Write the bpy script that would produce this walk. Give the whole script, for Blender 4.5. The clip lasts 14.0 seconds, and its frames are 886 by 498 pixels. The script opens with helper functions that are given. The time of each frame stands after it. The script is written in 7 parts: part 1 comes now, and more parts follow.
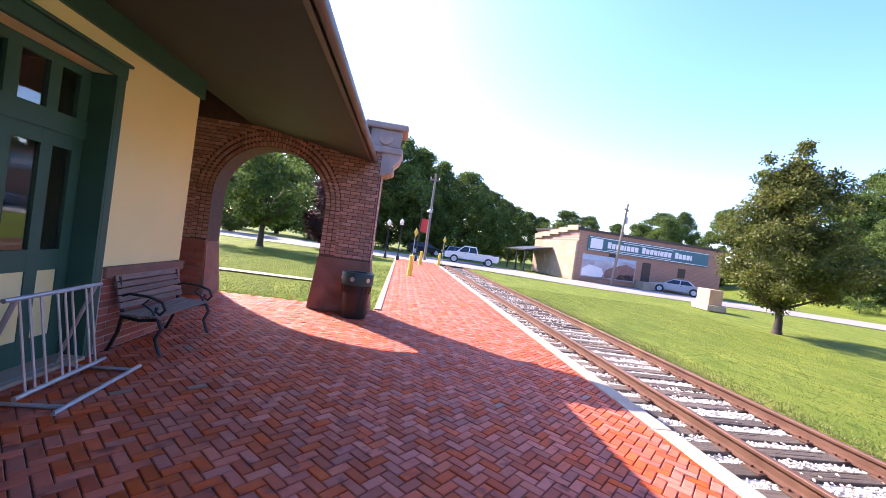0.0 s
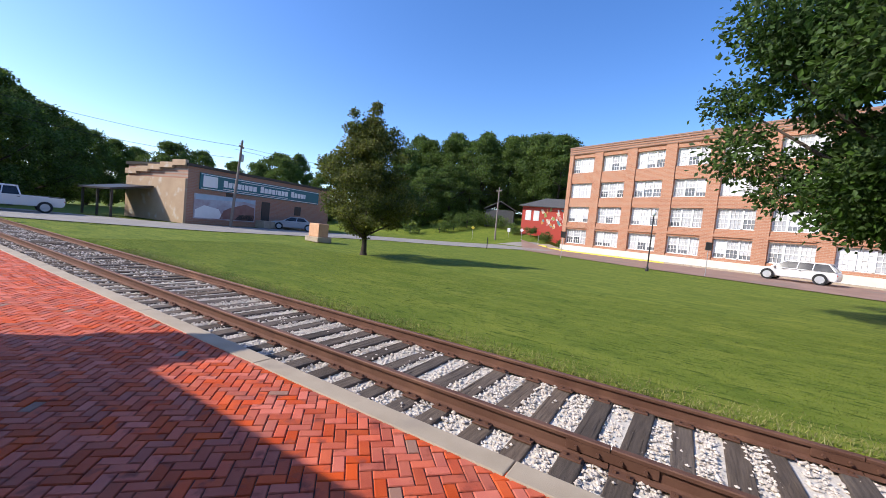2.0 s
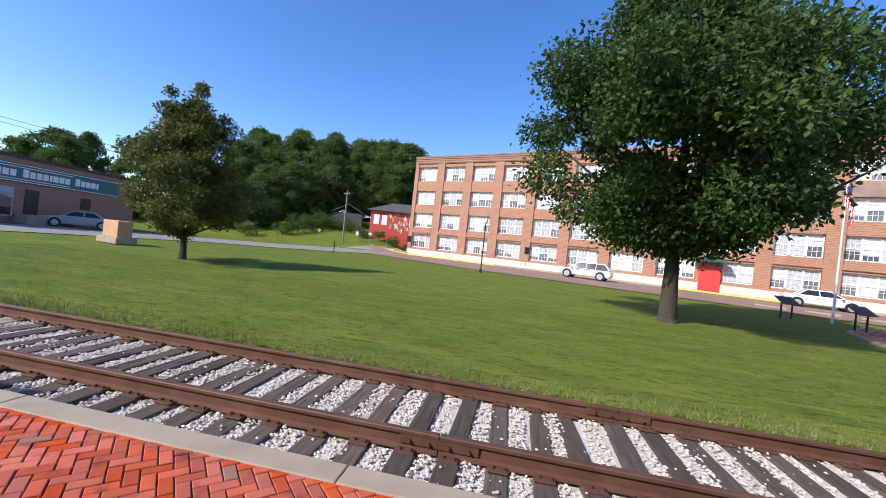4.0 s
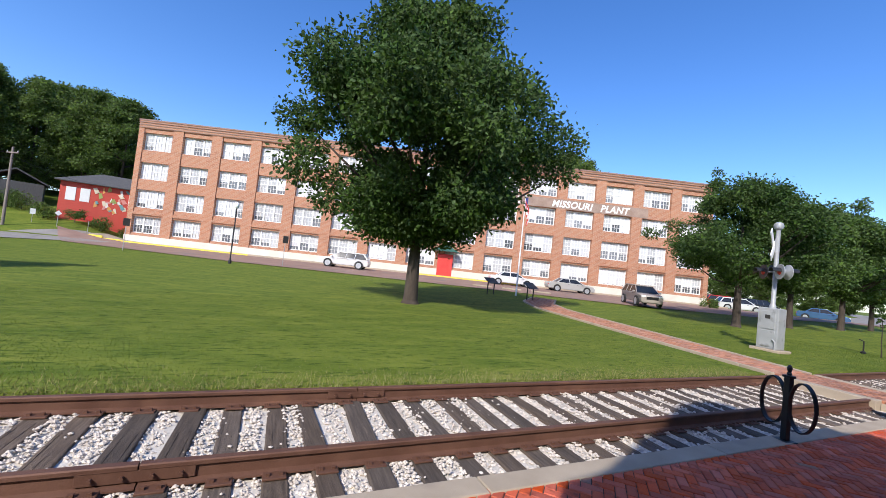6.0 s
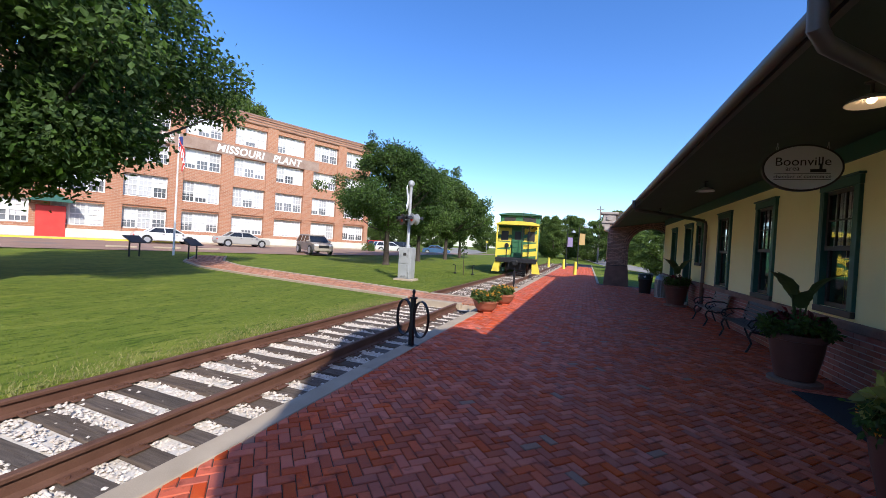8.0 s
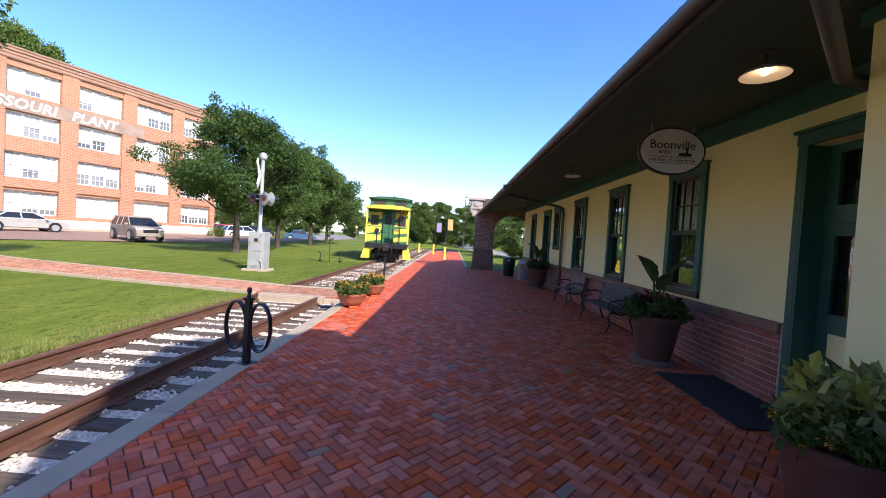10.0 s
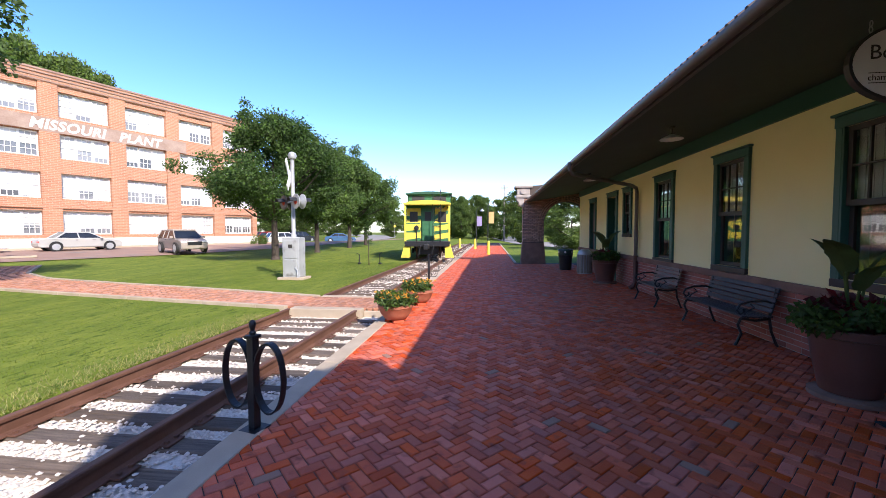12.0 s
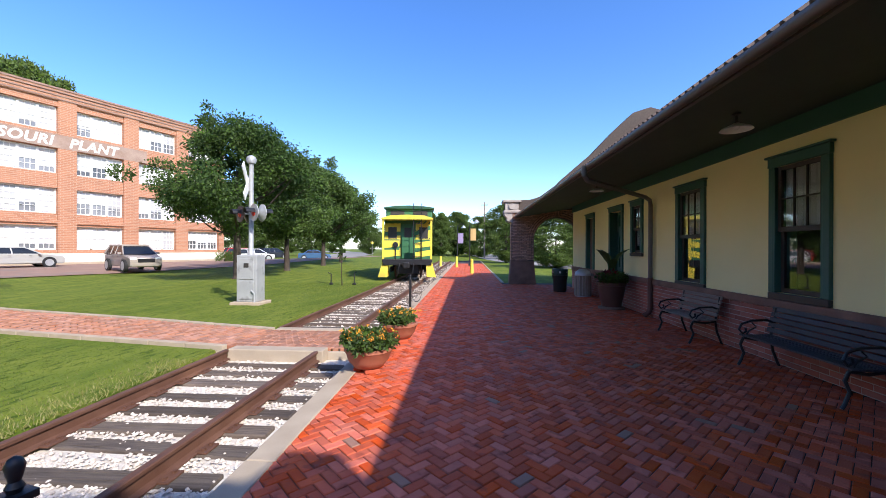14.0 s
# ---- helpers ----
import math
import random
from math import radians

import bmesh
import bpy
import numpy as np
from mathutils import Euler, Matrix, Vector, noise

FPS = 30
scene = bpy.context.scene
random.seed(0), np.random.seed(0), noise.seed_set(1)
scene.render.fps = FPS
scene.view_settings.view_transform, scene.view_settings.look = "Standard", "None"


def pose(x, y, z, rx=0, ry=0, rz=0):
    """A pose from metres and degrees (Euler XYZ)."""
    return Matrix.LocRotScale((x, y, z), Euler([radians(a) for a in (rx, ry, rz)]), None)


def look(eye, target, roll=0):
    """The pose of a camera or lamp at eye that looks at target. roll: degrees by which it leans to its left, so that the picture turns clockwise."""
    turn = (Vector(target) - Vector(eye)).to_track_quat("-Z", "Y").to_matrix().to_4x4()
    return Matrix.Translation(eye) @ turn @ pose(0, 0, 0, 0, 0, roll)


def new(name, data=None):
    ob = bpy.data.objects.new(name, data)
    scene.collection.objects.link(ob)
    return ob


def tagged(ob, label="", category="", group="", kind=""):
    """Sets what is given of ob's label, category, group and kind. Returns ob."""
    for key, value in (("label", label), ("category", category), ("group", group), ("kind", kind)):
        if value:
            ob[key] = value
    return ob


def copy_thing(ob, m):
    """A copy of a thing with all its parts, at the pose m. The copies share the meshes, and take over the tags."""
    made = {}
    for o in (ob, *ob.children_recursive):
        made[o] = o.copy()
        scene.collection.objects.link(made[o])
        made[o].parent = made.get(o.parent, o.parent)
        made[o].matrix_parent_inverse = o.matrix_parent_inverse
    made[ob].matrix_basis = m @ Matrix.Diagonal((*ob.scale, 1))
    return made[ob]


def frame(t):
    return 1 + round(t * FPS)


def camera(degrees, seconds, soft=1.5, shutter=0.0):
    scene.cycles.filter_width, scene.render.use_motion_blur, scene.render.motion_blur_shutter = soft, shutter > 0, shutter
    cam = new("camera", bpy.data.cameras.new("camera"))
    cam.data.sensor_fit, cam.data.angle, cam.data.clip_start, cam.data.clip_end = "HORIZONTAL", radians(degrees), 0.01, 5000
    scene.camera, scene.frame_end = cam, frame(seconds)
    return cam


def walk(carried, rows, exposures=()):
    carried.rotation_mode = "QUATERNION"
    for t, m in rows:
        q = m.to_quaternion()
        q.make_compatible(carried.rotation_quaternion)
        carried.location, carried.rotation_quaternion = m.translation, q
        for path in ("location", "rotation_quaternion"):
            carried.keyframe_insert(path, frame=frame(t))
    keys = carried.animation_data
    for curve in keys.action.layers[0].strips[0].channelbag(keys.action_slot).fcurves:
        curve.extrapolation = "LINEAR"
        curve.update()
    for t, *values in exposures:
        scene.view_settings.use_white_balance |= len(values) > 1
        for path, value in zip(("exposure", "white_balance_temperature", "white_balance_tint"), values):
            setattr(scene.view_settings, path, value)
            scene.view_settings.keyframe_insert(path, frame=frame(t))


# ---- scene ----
cam = camera(97.6, 14.0, soft=0.55)
# seconds, eye x, y, z, yaw, pitch, roll
PATH = [
    (0.0, 0.000, 0.000, 1.691, -6.01, -0.66, -7.90),
    (0.5, 0.180, 0.080, 1.690, -22.97, -1.02, -6.30),
    (1.0, 0.280, 0.120, 1.692, -37.01, -1.97, -7.60),
    (1.5, 0.360, 0.100, 1.692, -48.43, -2.23, -5.85),
    (2.0, 0.420, 0.030, 1.694, -58.05, -2.92, -5.60),
    (2.2, 0.435, 0.000, 1.691, -62.32, -2.98, -6.83),
    (3.2, 0.450, -0.060, 1.690, -73.60, -1.20, -6.60),
    (4.3, 0.450, -0.110, 1.691, -85.14, 0.38, -6.37),
    (4.5, 0.458, -0.152, 1.690, -89.57, 0.66, -6.31),
    (5.0, 0.479, -0.229, 1.697, -100.72, 1.56, -7.10),
    (5.5, 0.452, -0.277, 1.703, -108.75, 2.14, -6.67),
    (6.0, 0.430, -0.309, 1.708, -114.33, 2.35, -6.33),
    (6.5, 0.414, -0.360, 1.710, -121.18, 2.06, -6.60),
    (7.0, 0.411, -0.427, 1.705, -131.20, 1.93, -6.34),
    (7.5, 0.446, -0.502, 1.702, -145.81, 1.16, -6.17),
    (8.0, 0.452, -0.573, 1.703, -159.65, -0.66, -3.42),
    (8.5, 0.452, -0.755, 1.698, -171.68, -0.51, -5.42),
    (8.7, 0.435, -0.863, 1.696, -176.28, 0.20, -5.70),
    (9.7, 0.600, -1.550, 1.680, -179.00, -1.40, -3.80),
    (10.8, 0.803, -2.369, 1.681, -176.77, -2.30, -1.95),
    (11.0, 0.856, -2.526, 1.681, -177.24, -3.19, -1.42),
    (11.5, 0.986, -2.974, 1.672, -171.70, -3.47, 0.23),
    (12.0, 1.092, -3.397, 1.677, -173.10, -2.56, 0.12),
    (12.5, 1.225, -3.806, 1.675, -173.32, -2.32, 0.41),
    (13.0, 1.341, -4.262, 1.690, -170.33, -1.49, -0.61),
    (13.5, 1.429, -4.678, 1.688, -175.33, 0.06, -0.83),
    (14.0, 1.468, -5.137, 1.684, -176.31, -0.02, -0.20),
]
walk(cam, [(t, pose(x, y, z, 90 + p, r, w)) for t, x, y, z, w, p, r in PATH],
     exposures=[(0.0, 2.12, 6750, 27), (0.5, 1.68, 6750, 25), (1.0, 1.24, 6650, 19), (1.5, 0.90, 6550, 14), (2.2, 0.72, 6400, 13), (4.5, 0.66, 6250, 13), (7.0, 0.64, 6250, 12), (8.5, 0.90, 6300, 13), (11.0, 1.36, 6450, 17), (12.5, 1.20, 6400, 16), (14.0, 1.05, 6300, 14)])

# ---- light: late-morning sun behind the depot, clear sky ----
SUN_EL, SUN_AZ = radians(37.4), math.atan2(-0.85, 0.90)
world = bpy.data.worlds.new("sky")
scene.world = world
world.use_nodes = True
wn = world.node_tree
sky = wn.nodes.new("ShaderNodeTexSky")
sky.sky_type, sky.sun_disc = "NISHITA", False
sky.sun_elevation, sky.sun_rotation = SUN_EL, SUN_AZ
sky.air_density, sky.dust_density, sky.ozone_density = 0.95, 1.0, 2.1
sky.altitude = 400
deep = wn.nodes.new("ShaderNodeHueSaturation")
deep.inputs["Saturation"].default_value, deep.inputs["Hue"].default_value = 1.28, 0.509
wn.links.new(sky.outputs[0], deep.inputs["Color"])
wn.links.new(deep.outputs[0], wn.nodes["Background"].inputs[0])
wn.nodes["Background"].inputs[1].default_value = 0.160
sun_data = bpy.data.lights.new("sun", "SUN")
sun_data.energy, sun_data.angle, sun_data.color = 3.5, radians(0.6), (1.0, 0.94, 0.84)
sun = new("sun", sun_data)
SUN_DIR = Vector((math.sin(SUN_AZ) * math.cos(SUN_EL), math.cos(SUN_AZ) * math.cos(SUN_EL), math.sin(SUN_EL)))
sun.matrix_world = look(SUN_DIR * 60, (0, 0, 0))


# ---- materials ----
def material(name, a, b, scale=6.0, rough=0.7, bump=0.15, metal=0.0, fine=60.0, vary=0.0, island=0.0, spec=0.4, stain=None, stain_scale=1.2, stain_at=0.58, stretch=None, pale=None):
    """Two colours mixed by coarse and fine noise, stains, fine relief; vary: change from object to object, island: from piece to piece; pale: a few worn pieces."""
    m = bpy.data.materials.new(name)
    m.use_nodes = True
    t = m.node_tree
    n, lk = t.nodes, t.links
    bsdf = n["Principled BSDF"]
    co = n.new("ShaderNodeTexCoord")
    src = co.outputs["Object"]
    if stretch:
        mp = n.new("ShaderNodeMapping")
        mp.inputs["Scale"].default_value = stretch
        lk.new(src, mp.inputs[0])
        src = mp.outputs[0]
    if vary:
        shift = n.new("ShaderNodeVectorMath")
        shift.operation = "MULTIPLY_ADD"
        own = n.new("ShaderNodeObjectInfo")
        lk.new(own.outputs["Random"], shift.inputs[0])
        shift.inputs[1].default_value = (41.0, 23.0, 17.0)
        lk.new(src, shift.inputs[2])
        src = shift.outputs[0]
    def nz(s, d):
        q = n.new("ShaderNodeTexNoise")
        q.inputs["Scale"].default_value, q.inputs["Detail"].default_value = s, d
        lk.new(src, q.inputs["Vector"])
        return q.outputs[0]
    coarse, small = nz(scale, 4), nz(fine, 3)
    add = n.new("ShaderNodeMath")
    add.operation = "MULTIPLY_ADD"
    lk.new(small, add.inputs[0])
    add.inputs[1].default_value = 0.5
    mul = n.new("ShaderNodeMath")
    mul.operation = "MULTIPLY_ADD"
    lk.new(coarse, mul.inputs[0])
    mul.inputs[1].default_value, mul.inputs[2].default_value = 1.6, -0.55
    lk.new(mul.outputs[0], add.inputs[2])
    mix = n.new("ShaderNodeMix")
    mix.data_type = "RGBA"
    mix.inputs[6].default_value, mix.inputs[7].default_value = (*a, 1), (*b, 1)
    lk.new(add.outputs[0], mix.inputs[0])
    col = mix.outputs[2]
    if vary or island:
        info = n.new("ShaderNodeObjectInfo" if vary else "ShaderNodeNewGeometry")
        rnd = info.outputs["Random" if vary else "Random Per Island"]
        rng = n.new("ShaderNodeMapRange")
        amount = vary or island
        rng.inputs[3].default_value, rng.inputs[4].default_value = 1 - amount, 1 + amount
        lk.new(rnd, rng.inputs[0])
        hs = n.new("ShaderNodeHueSaturation")
        lk.new(rng.outputs[0], hs.inputs["Value"])
        h2 = n.new("ShaderNodeMath")
        h2.operation = "MULTIPLY"
        lk.new(rnd, h2.inputs[0])
        h2.inputs[1].default_value = 7.31
        h3 = n.new("ShaderNodeMath")
        h3.operation = "FRACT"
        lk.new(h2.outputs[0], h3.inputs[0])
        r2 = n.new("ShaderNodeMapRange")
        r2.inputs[3].default_value, r2.inputs[4].default_value = 1 - amount * 0.5, 1 + amount * 0.3
        lk.new(h3.outputs[0], r2.inputs[0])
        lk.new(r2.outputs[0], hs.inputs["Saturation"])
        lk.new(col, hs.inputs["Color"])
        col = hs.outputs[0]
    if stain:
        sm = n.new("ShaderNodeMix")
        sm.data_type = "RGBA"
        rr = n.new("ShaderNodeMapRange")
        rr.inputs[1].default_value, rr.inputs[2].default_value = stain_at, stain_at + 0.15
        lk.new(nz(stain_scale, 6), rr.inputs[0])
        lk.new(rr.outputs[0], sm.inputs[0])
        lk.new(col, sm.inputs[6])
        sm.inputs[7].default_value = (*stain, 1)
        col = sm.outputs[2]
    if pale:
        few = n.new("ShaderNodeMath")
        few.operation = "GREATER_THAN"
        few.inputs[1].default_value = 0.988
        lk.new(h3.outputs[0], few.inputs[0])
        pm = n.new("ShaderNodeMix")
        pm.data_type = "RGBA"
        lk.new(few.outputs[0], pm.inputs[0])
        lk.new(col, pm.inputs[6])
        pm.inputs[7].default_value = (*pale, 1)
        col = pm.outputs[2]
    lk.new(col, bsdf.inputs["Base Color"])
    bsdf.inputs["Metallic"].default_value = metal
    bsdf.inputs["Specular IOR Level"].default_value = spec
    rg = n.new("ShaderNodeMapRange")
    rg.inputs[3].default_value, rg.inputs[4].default_value = max(rough - 0.12, 0.02), min(rough + 0.12, 1)
    lk.new(coarse, rg.inputs[0])
    lk.new(rg.outputs[0], bsdf.inputs["Roughness"])
    if bump:
        bp = n.new("ShaderNodeBump")
        bp.inputs["Strength"].default_value, bp.inputs["Distance"].default_value = bump, 0.01
        lk.new(small, bp.inputs["Height"])
        lk.new(bp.outputs[0], bsdf.inputs["Normal"])
    return m


def brick_material(name, c1, c2, mortar, w, h, joint, rough=0.85):
    """Far brickwork in the object's xz plane."""
    m = material(name, c1, c2, 0.4, rough, 0.1, fine=12)
    t = m.node_tree
    n, lk = t.nodes, t.links
    bsdf = n["Principled BSDF"]
    base = bsdf.inputs["Base Color"].links[0].from_socket
    co = n.new("ShaderNodeTexCoord")
    mp = n.new("ShaderNodeMapping")
    mp.inputs["Rotation"].default_value = (radians(-90), 0, 0)
    lk.new(co.outputs["Object"], mp.inputs[0])
    bt = n.new("ShaderNodeTexBrick")
    bt.inputs["Scale"].default_value = 1.0
    bt.inputs["Mortar Size"].default_value = joint
    bt.inputs["Brick Width"].default_value, bt.inputs["Row Height"].default_value = w, h
    bt.inputs["Mortar"].default_value = (*mortar, 1)
    lk.new(mp.outputs[0], bt.inputs["Vector"])
    bt.inputs["Color2"].default_value = (*c2, 1)
    lk.new(base, bt.inputs["Color1"])
    lk.new(bt.outputs[0], bsdf.inputs["Base Color"])
    return m


def glass_material(name, tint=(0.9, 0.95, 0.95)):
    m = bpy.data.materials.new(name)
    m.use_nodes = True
    b = m.node_tree.nodes["Principled BSDF"]
    b.inputs["Base Color"].default_value = (*tint, 1)
    b.inputs["Transmission Weight"].default_value, b.inputs["Roughness"].default_value, b.inputs["IOR"].default_value = 1.0, 0.01, 1.7
    return m


def leaf_material(name, a, b, rough=0.5):
    m = material(name, a, b, 0.6, rough, 0.0, fine=9, island=0.4, spec=0.2)
    m.node_tree.nodes["Principled BSDF"].inputs["Subsurface Weight"].default_value = 0.0
    t = m.node_tree
    out = t.nodes["Material Output"]
    bs = t.nodes["Principled BSDF"]
    tr = t.nodes.new("ShaderNodeBsdfTranslucent")
    t.links.new(bs.inputs["Base Color"].links[0].from_socket, tr.inputs[0])
    mx = t.nodes.new("ShaderNodeMixShader")
    mx.inputs[0].default_value = 0.38
    t.links.new(bs.outputs[0], mx.inputs[1])
    t.links.new(tr.outputs[0], mx.inputs[2])
    t.links.new(mx.outputs[0], out.inputs[0])
    return m


M_PAVER = material("paver", (0.455, 0.062, 0.020), (0.565, 0.115, 0.042), 5, 0.70, 0.35, fine=120, vary=0.24, spec=0.34, stain=(0.24, 0.050, 0.028), stain_scale=7, stain_at=0.56, pale=(0.30, 0.155, 0.105))
M_PAVER_J = material("paver_joined", (0.455, 0.062, 0.020), (0.565, 0.115, 0.042), 5, 0.70, 0.35, fine=120, island=0.24, spec=0.34, stain=(0.24, 0.050, 0.028), stain_scale=7, stain_at=0.56, pale=(0.30, 0.155, 0.105))
M_WALKB = material("walk_brick", (0.33, 0.135, 0.080), (0.45, 0.225, 0.135), 5, 0.85, 0.3, fine=90, island=0.25)
M_SAND = material("joint_sand", (0.045, 0.03, 0.025), (0.09, 0.06, 0.05), 8, 0.95, 0.3)
M_CONC = material("concrete", (0.32, 0.255, 0.18), (0.44, 0.36, 0.265), 2.5, 0.9, 0.3, fine=90, stain=(0.28, 0.23, 0.18), stain_scale=1.5)
M_RAIL = material("rusty_rail", (0.10, 0.045, 0.028), (0.17, 0.085, 0.055), 4, 0.65, 0.25, metal=0.25, fine=80, stain=(0.20, 0.10, 0.06))
M_TIE = material("weathered_tie", (0.055, 0.038, 0.027), (0.18, 0.135, 0.10), 3, 0.9, 0.7, fine=30, vary=0.35, stretch=(1, 14, 8))
M_STONE = material("ballast", (0.45, 0.38, 0.31), (0.68, 0.61, 0.53), 9, 0.9, 0.2, island=0.22)
M_BED = material("ballast_bed", (0.46, 0.41, 0.34), (0.66, 0.61, 0.54), 30, 0.95, 0.5, fine=60)
M_GRASS = material("lawn", (0.062, 0.108, 0.011), (0.200, 0.225, 0.038), 1.8, 0.9, 0.9, fine=34, spec=0.1, stain=(0.050, 0.085, 0.010), stain_scale=13, stain_at=0.52, stretch=(1.0, 0.3, 1.0))
M_BLADE = leaf_material("grass_blade", (0.080, 0.135, 0.014), (0.19, 0.225, 0.036), 0.7)
M_DRY = material("dry_blade", (0.19, 0.19, 0.055), (0.28, 0.265, 0.10), 0.5, 0.8, 0.0, fine=6, island=0.3, spec=0.2)
M_STUCCO = material("yellow_stucco", (0.80, 0.75, 0.36), (0.86, 0.81, 0.43), 1.2, 0.85, 0.35, fine=140)
M_GREEN = material("green_trim", (0.026, 0.100, 0.074), (0.038, 0.125, 0.096), 3, 0.5, 0.08, fine=50)
M_SOFFIT = material("soffit_paint", (0.040, 0.066, 0.050), (0.056, 0.084, 0.066), 2, 0.7, 0.1, fine=30)
M_FASCIA = material("bronze_gutter", (0.10, 0.095, 0.09), (0.14, 0.13, 0.12), 3, 0.45, 0.05, metal=0.3)
M_ROOF = material("roof_tile", (0.085, 0.062, 0.052), (0.15, 0.105, 0.085), 2, 0.75, 0.2, island=0.2)
M_WBRICK = material("wainscot_brick", (0.26, 0.075, 0.055), (0.34, 0.12, 0.085), 6, 0.6, 0.2, fine=70, vary=0.2)
M_WBRICK_J = material("wainscot_brick_joined", (0.26, 0.075, 0.055), (0.34, 0.12, 0.085), 6, 0.6, 0.2, fine=70, island=0.2)
M_PBRICK = material("pier_brick", (0.32, 0.18, 0.125), (0.47, 0.29, 0.215), 7, 0.85, 0.3, fine=80, vary=0.3)
M_PBRICK_J = material("pier_brick_joined", (0.32, 0.18, 0.125), (0.47, 0.29, 0.215), 7, 0.85, 0.3, fine=80, island=0.3)
M_MORTAR = material("dark_mortar", (0.06, 0.045, 0.038), (0.11, 0.085, 0.07), 12, 0.95, 0.3)
M_WMORTAR = material("pale_mortar", (0.31, 0.27, 0.24), (0.44, 0.39, 0.35), 12, 0.95, 0.3)
M_PLASTER = material("brown_plaster", (0.15, 0.085, 0.062), (0.28, 0.165, 0.122), 3, 0.85, 0.7, fine=40, stain=(0.11, 0.06, 0.048))
M_TERRA = material("cast_stone", (0.30, 0.255, 0.225), (0.44, 0.39, 0.35), 4, 0.8, 0.3)
M_GLASS = glass_material("window_glass")
# near black: the gloom of an unlit room put into the colour
M_UNLIT = material("unlit_room_black", (0.02, 0.02, 0.02), (0.035, 0.032, 0.03), 1, 0.9, 0.0)
M_SHADE = material("grey_blind", (0.44, 0.45, 0.45), (0.56, 0.57, 0.57), 1.5, 0.7, 0.1, vary=0.25)
M_BLIND = material("white_blind", (0.76, 0.75, 0.71), (0.84, 0.83, 0.80), 1.5, 0.8, 0.1, stretch=(1, 1, 8))
M_SASH = material("dark_sash", (0.030, 0.028, 0.026), (0.05, 0.045, 0.04), 4, 0.5, 0.05)
M_BLACK = material("black_iron", (0.012, 0.012, 0.013), (0.022, 0.022, 0.024), 6, 0.4, 0.1, fine=80, metal=0.0)
M_STEEL = material("galvanised", (0.38, 0.39, 0.40), (0.50, 0.51, 0.52), 5, 0.45, 0.1, metal=0.6)
M_SILVER = material("silver_paint", (0.32, 0.33, 0.33), (0.44, 0.45, 0.45), 3, 0.5, 0.15, metal=0.2, stain=(0.22, 0.22, 0.21), stain_scale=3.5)
M_SLAT = material("bench_slat", (0.12, 0.09, 0.072), (0.27, 0.21, 0.175), 4, 0.6, 0.3, fine=40, vary=0.15, stretch=(10, 1, 10))
M_POT = material("terracotta_bowl", (0.30, 0.10, 0.055), (0.38, 0.15, 0.09), 4, 0.6, 0.15, stain=(0.24, 0.09, 0.06))
M_POTD = material("brown_pot", (0.085, 0.035, 0.026), (0.13, 0.055, 0.04), 4, 0.5, 0.1, stain=(0.17, 0.10, 0.08))
M_SOIL = material("soil", (0.04, 0.03, 0.02), (0.07, 0.05, 0.035), 20, 0.95, 0.6)
M_BINGREEN = material("green_bin_plastic", (0.012, 0.035, 0.030), (0.018, 0.045, 0.038), 3, 0.45, 0.05)
M_BINBLACK = material("black_bin_plastic", (0.012, 0.014, 0.014), (0.02, 0.022, 0.022), 3, 0.5, 0.05)
M_BARK = material("bark", (0.034, 0.025, 0.019), (0.085, 0.065, 0.050), 5, 0.95, 0.8, fine=25, stretch=(1, 1, 0.25))
M_LEAF = leaf_material("leaf", (0.030, 0.070, 0.014), (0.092, 0.150, 0.032), 0.62)
M_LEAF_STREET = leaf_material("leaf_street", (0.055, 0.105, 0.022), (0.12, 0.19, 0.042))
M_CARGLASS = material("tinted_car_glass", (0.012, 0.014, 0.016), (0.02, 0.023, 0.026), 1.0, 0.06, 0.0, spec=0.6)
M_LEAF_PEAR = leaf_material("leaf_pear", (0.075, 0.110, 0.020), (0.19, 0.185, 0.04))
M_LEAF_FAR = leaf_material("leaf_far", (0.060, 0.108, 0.021), (0.132, 0.192, 0.040), 0.7)
M_LEAF_PLUM = leaf_material("leaf_purple", (0.030, 0.014, 0.016), (0.055, 0.022, 0.025))
M_LEAF_POT = leaf_material("leaf_pot", (0.05, 0.10, 0.02), (0.12, 0.18, 0.04))
M_LEAF_VAR = leaf_material("leaf_variegated", (0.20, 0.24, 0.05), (0.40, 0.38, 0.10))
M_LEAF_RED = leaf_material("leaf_red", (0.10, 0.012, 0.018), (0.17, 0.03, 0.03))
M_ORANGE = material("orange_petal", (0.75, 0.25, 0.02), (0.85, 0.42, 0.03), 9, 0.6, 0.0)
M_ASPHALT = material("asphalt", (0.22, 0.20, 0.18), (0.30, 0.28, 0.25), 0.5, 0.9, 0.4, fine=40, stain=(0.17, 0.155, 0.14))
M_STREET = material("brick_street", (0.22, 0.135, 0.10), (0.31, 0.20, 0.155), 0.6, 0.9, 0.4, fine=14, stain=(0.19, 0.15, 0.13), stain_scale=0.25)
M_FBRICK = brick_material("factory_brick", (0.25, 0.092, 0.048), (0.41, 0.188, 0.104), (0.40, 0.265, 0.185), 0.42, 0.14, 0.017)
M_FWHITE = material("factory_white_paint", (0.52, 0.48, 0.40), (0.66, 0.62, 0.54), 0.8, 0.8, 0.1)
M_FRAME = material("white_window_frame", (0.70, 0.69, 0.66), (0.78, 0.77, 0.74), 2, 0.6, 0.05)
M_FPANE = material("factory_pane", (0.10, 0.11, 0.12), (0.20, 0.21, 0.22), 0.9, 0.12, 0.0, vary=0.5, spec=0.6)
